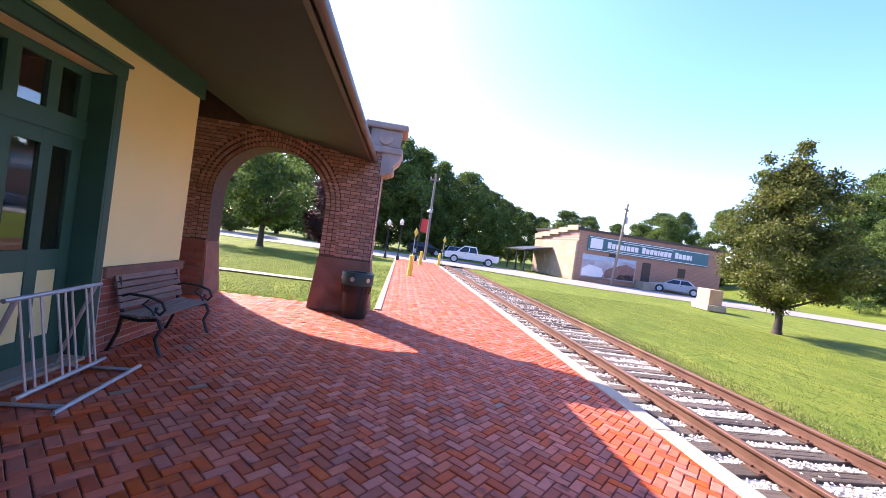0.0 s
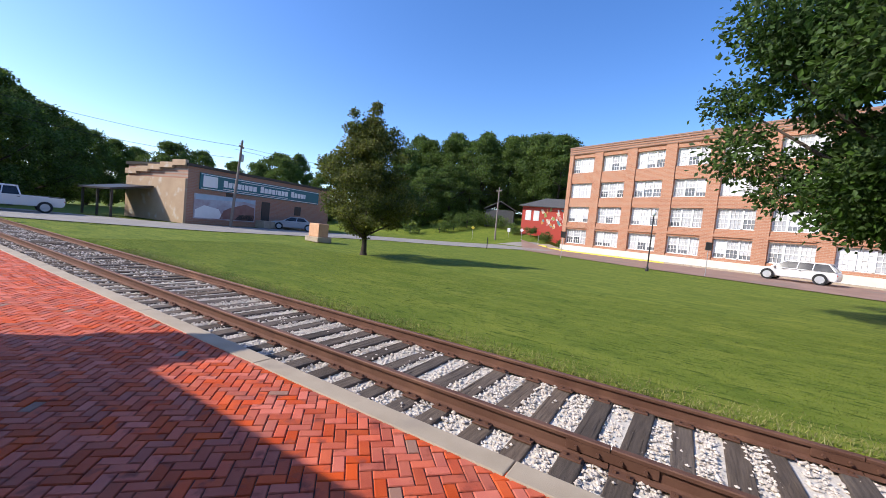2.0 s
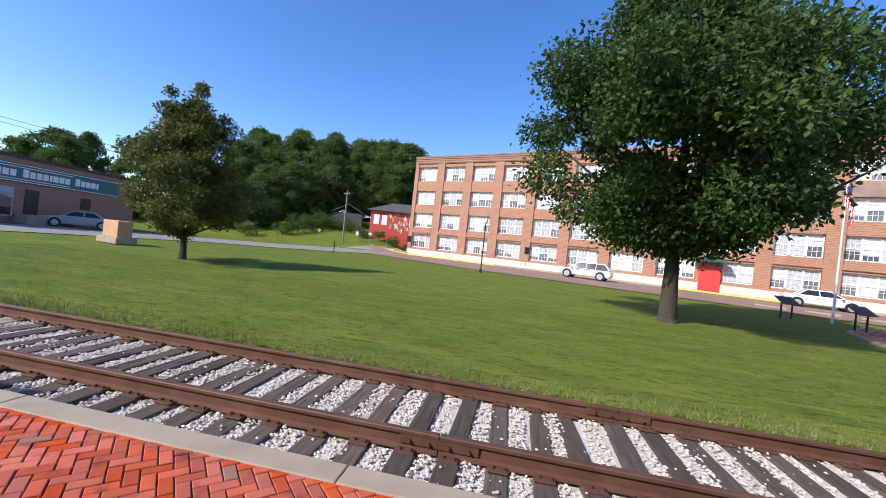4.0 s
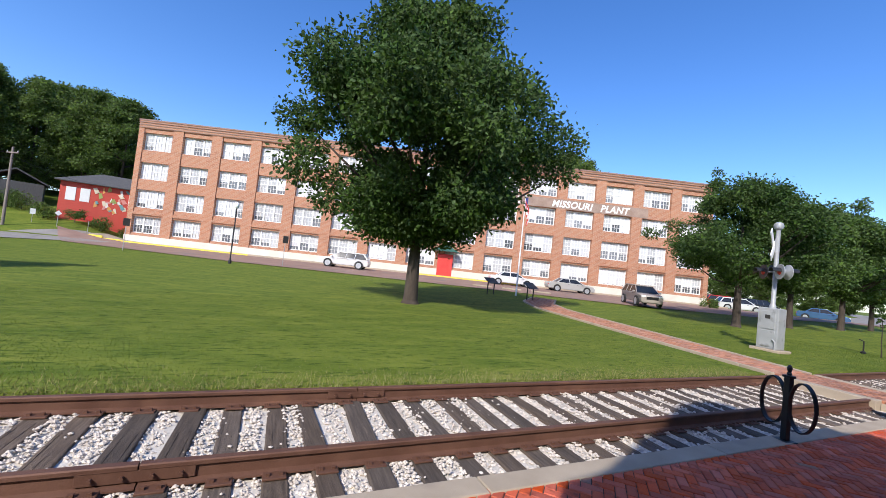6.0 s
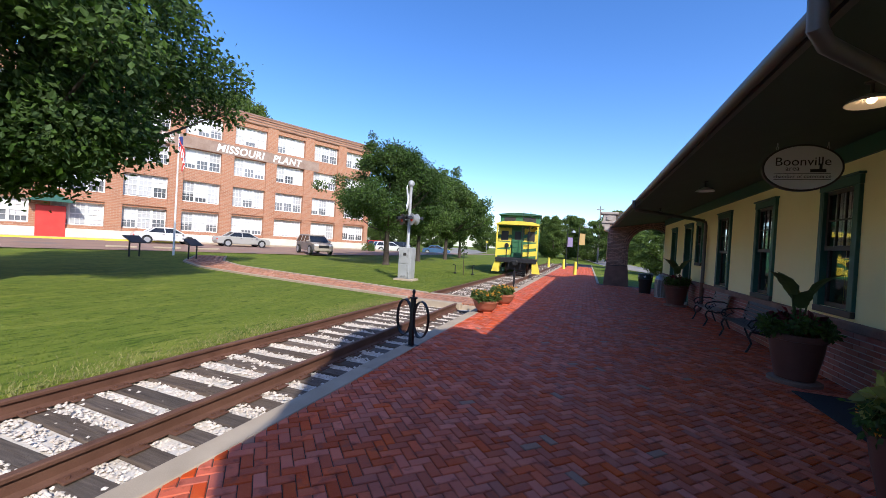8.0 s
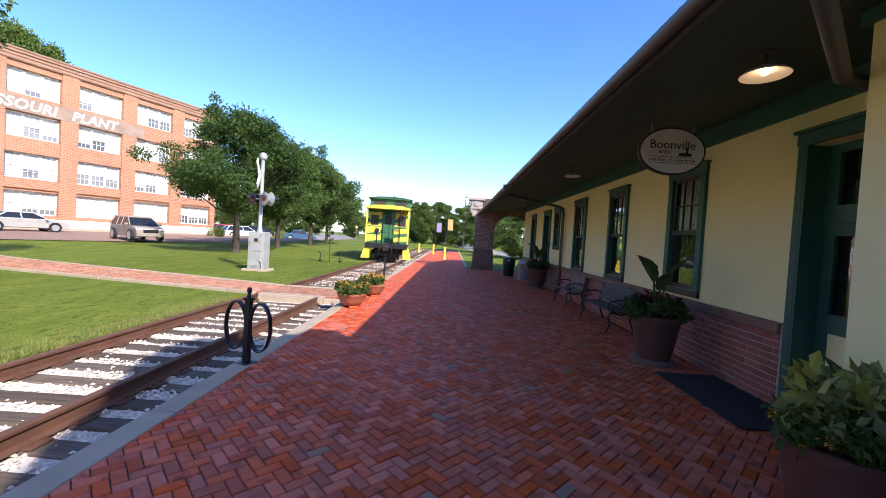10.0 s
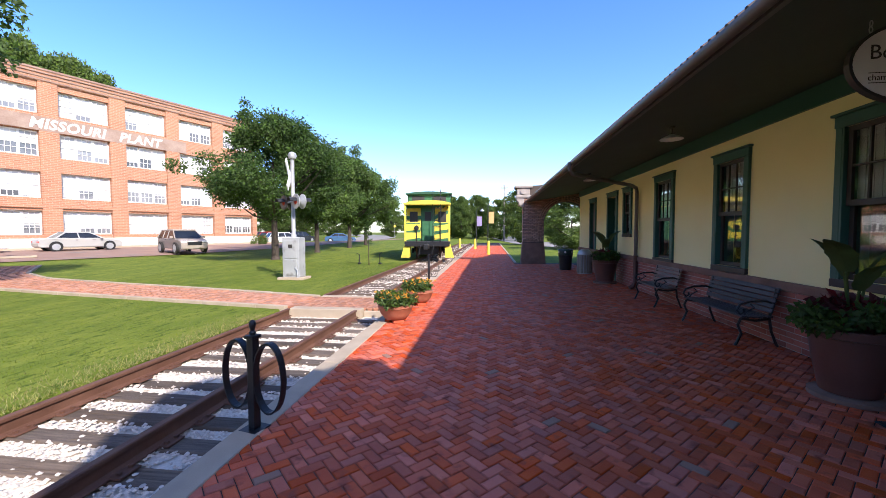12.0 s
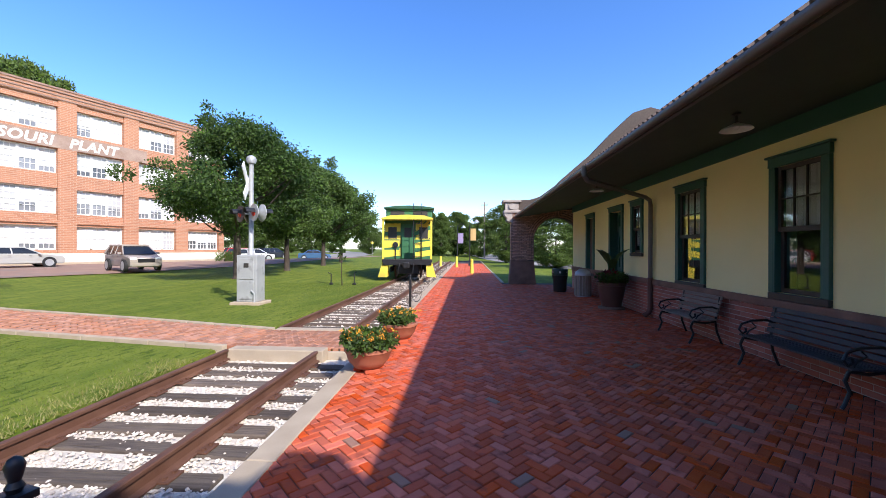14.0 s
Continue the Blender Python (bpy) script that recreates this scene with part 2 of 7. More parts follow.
M_LETTER = material("faded_white_letter", (0.60, 0.57, 0.52), (0.76, 0.74, 0.70), 2, 0.85, 0.2)
M_WHITE = material("white_paint", (0.74, 0.74, 0.72), (0.82, 0.82, 0.80), 3, 0.5, 0.05)
M_YELLOW = material("yellow_paint", (0.66, 0.52, 0.05), (0.74, 0.60, 0.08), 3, 0.5, 0.08, stain=(0.55, 0.42, 0.06))
M_CABGREEN = material("caboose_green", (0.035, 0.13, 0.055), (0.05, 0.17, 0.075), 2, 0.5, 0.08)
M_RED = material("red_paint", (0.50, 0.035, 0.03), (0.60, 0.06, 0.045), 2, 0.5, 0.05)
M_TYRE = material("tyre_rubber", (0.015, 0.015, 0.015), (0.03, 0.03, 0.03), 9, 0.85, 0.2)
M_BBLUE = material("sign_teal", (0.035, 0.13, 0.15), (0.05, 0.17, 0.19), 1.5, 0.6, 0.05)
M_LAMP = bpy.data.materials.new("lamp_glow")
M_LAMP.use_nodes = True
M_LAMP.node_tree.nodes["Principled BSDF"].inputs["Emission Color"].default_value = (1.0, 0.62, 0.30, 1)
M_LAMP.node_tree.nodes["Principled BSDF"].inputs["Emission Strength"].default_value = 9.0


def paint(name, c, rough=0.25, metal=0.0):
    return material(name, tuple(v * 0.93 for v in c), c, 1.5, rough, 0.0, metal=metal, spec=0.5)


# ---- building tools ----
def box(bm, x0, x1, y0, y1, z0, z1, m=None):
    """A box with its corners given, turned by m."""
    vs = [bm.verts.new((x, y, z)) for x in (x0, x1) for y in (y0, y1) for z in (z0, z1)]
    if m is not None:
        for v in vs:
            v.co = m @ v.co
    for f in ((0, 1, 3, 2), (4, 6, 7, 5), (0, 4, 5, 1), (2, 3, 7, 6), (0, 2, 6, 4), (1, 5, 7, 3)):
        bm.faces.new([vs[i] for i in f])
    return vs


def soft_box(bm, x0, x1, y0, y1, z0, z1, r=0.01, m=None):
    """A box with bevelled edges."""
    b2 = bmesh.new()
    box(b2, x0, x1, y0, y1, z0, z1)
    bmesh.ops.recalc_face_normals(b2, faces=b2.faces)
    bmesh.ops.bevel(b2, geom=list(b2.edges), offset=r, segments=2, affect="EDGES", profile=0.5)
    if m is not None:
        bmesh.ops.transform(b2, matrix=m, verts=b2.verts)
    me = bpy.data.meshes.new("t")
    b2.to_mesh(me)
    b2.free()
    bm.from_mesh(me)
    bpy.data.meshes.remove(me)


def tube(bm, pts, r, n=8, r2=None, flat=1.0):
    """A round bar along points; r2: its radius at the end; flat: squeeze of the section."""
    pts = [Vector(p) for p in pts]
    rings, side = [], None
    for i, p in enumerate(pts):
        d = (pts[min(i + 1, len(pts) - 1)] - pts[max(i - 1, 0)]).normalized()
        if side is None:
            side = d.cross(Vector((0, 0, 1)) if abs(d.z) < 0.9 else Vector((1, 0, 0))).normalized()
        side = (side - d * side.dot(d)).normalized()
        up = side.cross(d)
        k = r if r2 is None else r + (r2 - r) * i / (len(pts) - 1)
        rings.append([bm.verts.new(p + (side * math.cos(a) * flat + up * math.sin(a)) * k) for a in (2 * math.pi * j / n for j in range(n))])
    for a, b in zip(rings, rings[1:]):
        for j in range(n):
            bm.faces.new((a[j], a[(j + 1) % n], b[(j + 1) % n], b[j]))
    bm.faces.new(rings[0][::-1])
    bm.faces.new(rings[-1])


def lathe(bm, profile, n=24, at=(0, 0, 0), squash=1.0):
    """A turned body: radius and height pairs."""
    rings = []
    for r, z in profile:
        rings.append([bm.verts.new((at[0] + r * math.cos(2 * math.pi * j / n), at[1] + r * squash * math.sin(2 * math.pi * j / n), at[2] + z)) for j in range(n)])
    for a, b in zip(rings, rings[1:]):
        for j in range(n):
            bm.faces.new((a[j], a[(j + 1) % n], b[(j + 1) % n], b[j]))
    bm.faces.new(rings[0][::-1])
    bm.faces.new(rings[-1])


def prism(bm, outline, depth, m=None):
    """A flat outline in xz, given depth along y."""
    a = [bm.verts.new((x, 0, z)) for x, z in outline]
    b = [bm.verts.new((x, depth, z)) for x, z in outline]
    n = len(outline)
    bm.faces.new(a)
    bm.faces.new(b[::-1])
    for i in range(n):
        bm.faces.new((a[i], b[i], b[(i + 1) % n], a[(i + 1) % n]))
    if m is not None:
        for v in a + b:
            v.co = m @ v.co


def mesh_of(name, bm, mat, smooth=False):
    bmesh.ops.recalc_face_normals(bm, faces=bm.faces)
    me = bpy.data.meshes.new(name)
    bm.to_mesh(me)
    bm.free()
    me.materials.append(mat)
    if smooth:
        me.polygons.foreach_set("use_smooth", [True] * len(me.polygons))
        me.set_sharp_from_angle(angle=radians(40))
    return me


def part(name, bm, mat, parent, label="", smooth=False, at=None):
    ob = new(name, mesh_of(name, bm, mat, smooth))
    ob.parent = parent
    if at is not None:
        ob.matrix_basis = at
    if label:
        ob["label"] = label
    if mat is M_GLASS:
        ob.visible_shadow = False
    return ob


def single(name, bm, mat, label, category, kind="", group="", smooth=False, at=None):
    ob = new(name, mesh_of(name, bm, mat, smooth))
    if at is not None:
        ob.matrix_basis = at
    return tagged(ob, label, category, group, kind)


def thing(name, at, label, category, group="", kind=""):
    ob = new(name)
    ob.empty_display_size = 0.2
    ob.matrix_basis = at
    return tagged(ob, label, category, group, kind)


def raw_mesh(name, verts, faces, mat):
    me = bpy.data.meshes.new(name)
    me.from_pydata(verts, [], faces)
    me.materials.append(mat)
    return me


FAC = Vector((57.42, 15.2, 0))
FU = Vector((-0.393, -0.9195, 0)).normalized()
FN = Vector((FU.y, -FU.x, 0))
FLEN = 69.6


def ground_z(x, y):
    """The lawn and street rise a little towards the factory, and a bank rises behind the far road."""
    o = (Vector((x, y, 0)) - FAC).dot(FN)
    s = min(max((24 - o) / 22, 0), 1)
    z = 0.34 * s * s * (3 - 2 * s) * min(max((32 - y) / 10, 0), 1)
    e = min(max((x - 52) / 17, 0), 1.9) * min(max((y - 14.5) / 6, 0), 1)
    return z + e * 3.6

# ---- ground, roads ----
def lines(stops):
    out = []
    for a, b, n in stops:
        out += [a + (b - a) * i / n for i in range(n)]
    return out + [stops[-1][1]]


gx = lines([(-600, -100, 5), (-100, -20, 8), (-20, 3.05, 8), (3.05, 3.1, 1), (3.1, 5.62, 2), (5.62, 5.72, 1), (5.72, 100, 60), (100, 800, 7)])
gy = lines([(-800, -130, 6), (-130, 110, 120), (110, 800, 6)])
gv, gf = [], []
for y in gy:
    for x in gx:
        z = ground_z(x, y) - 0.03
        if 3.08 < x < 5.65 and -70 < y < 34:
            z = -0.30
        gv.append((x, y, z))
for j in range(len(gy) - 1):
    for i in range(len(gx) - 1):
        k = j * len(gx) + i
        gf.append((k, k + 1, k + 1 + len(gx), k + len(gx)))
ground = tagged(new("ground", raw_mesh("ground", gv, gf, M_GRASS)), "mown green lawn with paler dry patches", "grass", kind="structure")


def strip(name, left, right, mat, label, category, lift=0.012, steps=14, across=6):
    """A paved band between two lines, lying on the ground."""
    def along(line, t):
        k = min(int(t * (len(line) - 1)), len(line) - 2)
        return Vector(line[k]).lerp(Vector(line[k + 1]), t * (len(line) - 1) - k)
    v, f = [], []
    for i in range(steps + 1):
        for j in range(across + 1):
            p = along(left, i / steps).lerp(along(right, i / steps), j / across)
            v.append((p.x, p.y, ground_z(p.x, p.y) + lift))
    for i in range(steps):
        for j in range(across):
            k = i * (across + 1) + j
            f.append((k, k + 1, k + across + 2, k + across + 1))
    return tagged(new(name, raw_mesh(name, v, f, mat)), label, category, kind="structure")


def fac_at(s, o):
    p = FAC + FU * s + FN * o
    return (p.x, p.y)


strip("road_brick_street", [fac_at(s, 3.0) for s in (-5, 20, 50, 80, 110)], [(43.5, 15.6), (36, 3), (27.5, -18), (22.5, -28), (20, -40), (19, -75)], M_STREET, "worn dark brick street beside the factory", "road", steps=40, across=10)
strip("road_crossing", [(-120, 45), (-20, 45), (9, 45.5), (16, 36.8), (30, 36), (43, 30), (52, 23.5), (57, 18.5)], [(-120, 33), (-20, 33), (5, 32.6), (14.5, 27.5), (30, 25.7), (40, 19), (47, 14.5), (53, 13.0)], M_ASPHALT, "pale sun-bleached asphalt crossroad", "road", steps=60, across=16)
strip("road_south", [(19, -60), (21, -80), (27, -110), (60, -190)], [(26, -60), (29, -80), (37, -110), (75, -190)], M_ASPHALT, "pale concrete road bending away", "road")
strip("road_west", [(-20, -24), (-14, -40), (-8, -60), (-4, -120)], [(-11, -24), (-7, -40), (-2, -60), (3, -120)], M_ASPHALT, "grey asphalt road behind the lawn", "road")
strip("pavement_factory", [fac_at(s, 0.0) for s in (-2, 70)], [fac_at(s, 3.0) for s in (-2, 70)], M_CONC, "pale concrete pavement along the factory", "pavement", lift=0.10, steps=30, across=2)
for nm, stretches in (("kerb_factory", ((16, 34), (47, 70))), ("kerb_factory_yellow", ((-2, 16), (34, 47)))):
    bm = bmesh.new()
    for a, b in stretches:
        n = int((b - a) / 2)
        for i in range(n):
            x, y = fac_at(a + (b - a) * (i + 0.5) / n, 3.02)
            soft_box(bm, -(b - a) / n / 2 + 0.006, (b - a) / n / 2 - 0.006, -0.08, 0.08, -0.1, 0.15, 0.02, pose(x, y, ground_z(x, y), 0, 0, math.degrees(math.atan2(FU.y, FU.x))))
    single(nm, bm, M_CONC if nm == "kerb_factory" else M_YELLOW, "pale concrete kerb of the factory pavement" if nm == "kerb_factory" else "yellow painted kerb of the factory pavement", "kerb", kind="structure")
strip("pavement_lawn", [(-14, 12.9), (-1.0, 13.0)], [(-14, 12.4), (-1.0, 12.5)], M_CONC, "narrow concrete path across the lawn", "path")

# ---- platform ----
bm = bmesh.new()
for y0, y1, xw in ((-24.7, 6.1, -3.6), (6.1, 8.9, -5.3), (8.9, 33, -0.30), (-62, -24.7, -0.2)):
    box(bm, xw, 2.985, y0, y1, -0.25, -0.012)
single("floor_platform_bed", bm, M_SAND, "sandy bed under the brick platform", "floor", kind="structure")
for k, (y0, y1) in enumerate(((-11.1, 34), (-62, -13.1))):
    n = int((y1 - y0) / 3)
    bm = bmesh.new()
    for i in range(n):
        a = y0 + (y1 - y0) * i / n
        soft_box(bm, 2.985, 3.22, a + 0.004, a + (y1 - y0) / n - 0.004, -0.26, 0.011, 0.012)
    single("kerb_platform" if k == 0 else "kerb_platform_south", bm, M_CONC, "long pale concrete platform kerb beside the track", "kerb", kind="structure")
bm = bmesh.new()
for i in range(9):
    soft_box(bm, -0.42, -0.27, 8.95 + i * 2.6, 8.95 + i * 2.6 + 2.59, -0.2, 0.03, 0.012)
for i in range(13):
    soft_box(bm, -0.34, -0.20, -27.3 - i * 2.6, -27.3 - i * 2.6 + 2.59, -0.2, 0.03, 0.012)
single("kerb_lawn", bm, M_CONC, "pale concrete edging between platform and lawn", "kerb", kind="structure")


def herringbone(x_of, y0, y1):
    """Centres and turns of bricks laid at 45 degrees within the platform."""
    L, W = 0.182, 0.091
    c = math.sqrt(0.5)
    lo, hi = -440, 440
    out = []
    for i in range(lo, hi):
        for j in range(lo, hi):
            k = (i - j) % 4
            if k == 0:
                u, v, turn = (i + 1) * W, (j + 0.5) * W, 0
            elif k == 3:
                u, v, turn = (i + 0.5) * W, (j + 1) * W, 1
            else:
                continue
            x, y = (u - v) * c, (u + v) * c
            if y0 < y < y1 and x_of(y) < x < 3.07:
                out.append((x, y, turn))
    return out


def brick_block(L, W, z0, z1, b=0.006):
    """One paver with a chamfered top, as vertices and faces."""
    a, w = L / 2, W / 2
    v = [(-a, -w, z0), (a, -w, z0), (a, w, z0), (-a, w, z0), (-a, -w, z1 - b), (a, -w, z1 - b), (a, w, z1 - b), (-a, w, z1 - b),
         (-a + b, -w + b, z1), (a - b, -w + b, z1), (a - b, w - b, z1), (-a + b, w - b, z1)]
    f = [(8, 9, 10, 11)] + [(i, (i + 1) % 4, (i + 1) % 4 + 4, i + 4) for i in range(4)] + [(i + 4, (i + 1) % 4 + 4, (i + 1) % 4 + 8, i + 8) for i in range(4)]
    return np.array(v), f


def west_edge(y):
    return -0.25 if y > 8.95 else -5.2 if y > 6.06 else -3.12 if y > -23.9 else -0.18


rng = np.random.default_rng(4)
PAVERS = herringbone(west_edge, -50, 32.5)
paver_v, paver_f = brick_block(0.1745, 0.0835, -0.03, 0.0)
near, rest_v, rest_f = [], [], []
for x, y, turn in PAVERS:
    if -9.2 < y < -6.2 and -0.6 < x < 1.1 and len(near) < 300:
        near.append((x, y, turn))
        continue
    a = radians(45 + 90 * turn) + rng.normal(0, 0.012)
    ca, sa = math.cos(a), math.sin(a)
    dz = rng.normal(0, 0.0016)
    tx, ty = rng.normal(0, 0.008, 2)
    base = len(rest_v)
    for px, py, pz in paver_v:
        rest_v.append((x + ca * px - sa * py, y + sa * px + ca * py, pz + dz + tx * px + ty * py))
    rest_f += [tuple(base + i for i in f) for f in paver_f]
floor_bricks = tagged(new("floor_brick_paving", raw_mesh("floor_brick_paving", rest_v, rest_f, M_PAVER_J)), "red brick platform paving in a herringbone bond", "paving", kind="structure")

# ---- depot ----
XW = -3.16
OPEN = [(2.0, 4.39, 0.0, 2.95), (-6.10, -4.93, 0.0, 2.92), (-8.66, -7.86, 1.09, 2.92), (-11.28, -10.47, 1.05, 2.92), (-13.96, -13.10, 1.01, 2.91),
        (-16.36, -15.80, 1.60, 2.88), (-18.05, -17.12, 0.0, 2.87), (-20.52, -19.75, 0.8, 2.86)]


def wall_with_openings(bm, x0, x1, y0, y1, z0, z1, holes):
    """Pieces of wall round rectangular openings along y."""
    y = y0
    for a, b, lo, hi in sorted(holes):
        if a < y0 or b > y1:
            continue
        box(bm, x0, x1, y, a, z0, z1)
        if lo > z0:
            box(bm, x0, x1, a, b, z0, min(lo, z1))
        if hi < z1:
            box(bm, x0, x1, a, b, max(hi, z0), z1)
        y = b
    box(bm, x0, x1, y, y1, z0, z1)


bm = bmesh.new()
wall_with_openings(bm, XW - 0.3, XW, -22.6, 6.0, 0.93, 3.64, OPEN)
box(bm, -2.4, -2.1, -4.5, 1.2, 0.93, 3.64)
box(bm, XW + 0.004, -2.4, -4.5, -4.2, 0.93, 3.64)
box(bm, XW + 0.004, -2.4, 0.9, 1.2, 0.93, 3.64)
box(bm, -11.0, XW - 0.3, 5.7, 6.0, 0, 3.64)
box(bm, -11.0, XW - 0.3, -22.6, -22.3, 0, 3.64)
box(bm, -11.3, -11.0, -22.6, 6.0, 0, 3.64)
single("wall_depot", bm, M_STUCCO, "pale yellow stucco wall of the depot", "wall", kind="structure")
bm = bmesh.new()
wall_with_openings(bm, XW - 0.3, XW + 0.035, -22.6, 6.0, 0, 0.93, OPEN)
box(bm, -2.4, -2.065, -4.535, 1.235, 0, 0.93)
box(bm, XW + 0.04, -2.4, -4.535, -4.2, 0, 0.93)
box(bm, XW + 0.04, -2.4, 0.9, 1.235, 0, 0.93)
wainscot = single("wall_wainscot", bm, M_WMORTAR, "dark red brick wainscot with pale mortar under the stucco", "wall", kind="structure")
# added room box behind the glass, its dimness painted as near-black surfaces
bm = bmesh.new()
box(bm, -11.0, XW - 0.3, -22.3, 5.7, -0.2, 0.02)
single("floor_inside", bm, M_UNLIT, "depot room floor coloured near black for lack of light", "floor", kind="structure")
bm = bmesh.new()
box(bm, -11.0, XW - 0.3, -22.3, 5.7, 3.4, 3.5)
single("ceiling_inside", bm, M_UNLIT, "depot room ceiling coloured near black for lack of light", "ceiling", kind="structure")
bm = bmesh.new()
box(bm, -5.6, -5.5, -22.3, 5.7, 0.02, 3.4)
single("wall_inside", bm, M_UNLIT, "added near-black backing wall standing for the unlit depot room", "wall", kind="structure")

# soffit, frieze, roof, gutter
EX, EZ = -0.87, 3.20
Y0, Y1 = -24.0, 8.4
bm = bmesh.new()
prism(bm, [(XW - 0.2, 3.60), (EX, EZ), (EX, EZ + 0.03), (XW - 0.2, 3.63)], Y1 - Y0, pose(0, Y0, 0))
single("ceiling_soffit", bm, M_SOFFIT, "dark green painted soffit under the wide eaves", "ceiling", kind="structure")
bm = bmesh.new()
box(bm, XW, XW + 0.045, -22.6, -4.55, 3.30, 3.56)
box(bm, XW, XW + 0.045, 1.25, 6.05, 3.30, 3.56)
box(bm, -2.1, -2.055, -4.55, 1.25, 3.30, 3.50)
box(bm, XW + 0.045, -2.1, -4.55, -4.505, 3.30, 3.56)
single("trim_frieze", bm, M_GREEN, "dark green painted frieze board under the soffit", "trim", kind="structure")
bm = bmesh.new()
prism(bm, [(EX - 0.02, EZ), (EX + 0.03, EZ), (EX + 0.03, EZ + 0.10), (EX - 0.02, EZ + 0.10)], Y1 - Y0, pose(0, Y0, 0))
single("trim_fascia", bm, M_FASCIA, "dark bronze fascia along the eave", "trim", kind="structure")
bm = bmesh.new()
gut = [(EX + 0.035 + 0.055 + 0.055 * math.cos(a), EZ + 0.06 + 0.07 * math.sin(a)) for a in (math.pi * (1 + i / 8) for i in range(9))]
gut += [(x * 0.96 + (EX + 0.09) * 0.04, z + 0.006) for x, z in gut[::-1]]
prism(bm, gut, Y1 - Y0, pose(0, Y0, 0))
single("gutter", bm, M_FASCIA, "dark metal half-round gutter along the eave", "gutter", kind="structure", smooth=True)
bm = bmesh.new()
RX, RZ = -7.1, 7.9
prism(bm, [(EX + 0.05, EZ + 0.11), (RX, RZ), (2 * RX - EX - 0.05, EZ + 0.11), (2 * RX - EX - 0.05, EZ + 0.02), (RX, RZ - 0.12), (EX + 0.05, EZ + 0.04)], Y1 - Y0, pose(0, Y0, 0))
for i in range(260):
    y = Y0 + 0.1 + i * (Y1 - Y0 - 0.2) / 259
    tube(bm, [(EX + 0.06, y, EZ + 0.13), ((EX + RX) / 2, y, (EZ + RZ) / 2 + 0.07), (RX, y, RZ + 0.02)], 0.027, 6)
single("roof", bm, M_ROOF, "red barrel-tiled roof of the depot", "roof", kind="structure")


def mission_end(y, thick, name):
    """End wall with an arch beside the platform and a curved parapet."""
    half = [(-0.62, 0.0), (-0.62, 3.35), (-0.30, 3.45), (-0.30, 3.85), (-0.42, 4.05), (-1.05, 4.05), (-1.50, 4.06), (-1.95, 4.20), (-2.35, 4.45), (-2.74, 4.76), (-3.02, 5.05), (-3.7, 5.65), (-4.4, 6.25), (-5.4, 7.3), (-6.3, 8.15), (-7.1, 8.4)]
    other = [(2 * -7.1 - x, z) for x, z in half[::-1]][1:]
    cx, r, spring = -2.80, 1.12, 2.08
    arch = [(cx - r, 0.0)] + [(cx - r * math.cos(a), spring + r * math.sin(a)) for a in (math.pi * i / 20 for i in range(21))] + [(cx + r, 0.0)]
    bm = bmesh.new()
    prism(bm, half + other + arch, thick, pose(0, y, 0))
    return single(name, bm, M_MORTAR, "brown brick end wall with a round arch and curved parapet", "wall", kind="structure")


wall_n = mission_end(8.32, 0.55, "wall_north")
wall_s = mission_end(-24.55, 0.55, "wall_south")

# central parapet gable over the bay
bm = bmesh.new()
prof = [(-2.75, 2.3), (-2.75, 4.05), (-2.45, 4.08), (-2.2, 4.15), (-1.9, 4.45), (-1.6, 4.8), (-1.15, 5.0), (-0.95, 5.35), (-0.6, 5.7), (0, 5.85)]
prof += [(-a, z) for a, z in prof[::-1]][1:]
prism(bm, prof, 0.45, pose(-2.12, -0.12, 1.63, 0, 0, 90))
single("wall_gable", bm, M_TERRA, "curved mission-style parapet gable above the bay", "wall", kind="structure")

# ---- factory ----
factory = thing("factory", Matrix.Translation((FAC.x, FAC.y, 0.0)) @ Matrix.Rotation(math.atan2(FU.y, FU.x), 4, "Z"), "long four-storey red brick factory with white windows", "factory")
# local x runs along the front, local -y is the inside... y positive faces away from the street
BAY, WIDE = 4.64, 3.42
ROWS = ((1.45, 3.35), (4.35, 6.4), (7.6, 9.55), (10.95, 12.95))
S = 1 if (Matrix.Rotation(math.atan2(FU.y, FU.x), 3, "Z") @ Vector((0, 1, 0))).dot(FN) > 0 else -1
bm = bmesh.new()
box(bm, 0, FLEN, -0.45 * S, -14 * S, 0, 13.9)
for i in range(16):
    x = i * BAY
    box(bm, max(x - 0.6, 0), min(x + 0.62, FLEN), 0.12 * S, -0.45 * S, 1.15, 13.45)
for a, b in ((1.15, ROWS[0][0]), (ROWS[0][1], ROWS[1][0]), (ROWS[1][1], ROWS[2][0]), (ROWS[2][1], ROWS[3][0]), (ROWS[3][1], 14.45)):
    box(bm, 0, FLEN, 0.0, -0.45 * S, a, b)
box(bm, 0, FLEN, 0.16 * S, -0.45 * S, 13.45, 14.3)
box(bm, 0, FLEN, 0.14 * S, -0.45 * S, 3.55, 3.85)
part("wall", bm, M_FBRICK, factory)
bm = bmesh.new()
box(bm, -0.02, FLEN + 0.02, 0.19 * S, -0.45 * S, 0.0, 1.15)
part("plinth", bm, M_FWHITE, factory, "white painted base")
bm = bmesh.new()
box(bm, -0.06, FLEN + 0.06, 0.22 * S, -0.5 * S, 14.3, 14.45)
M_COPING = material("brown_tile_coping", (0.20, 0.12, 0.09), (0.32, 0.21, 0.16), 1.5, 0.8, 0.2)
part("coping", bm, M_COPING, factory, "brown tile coping")
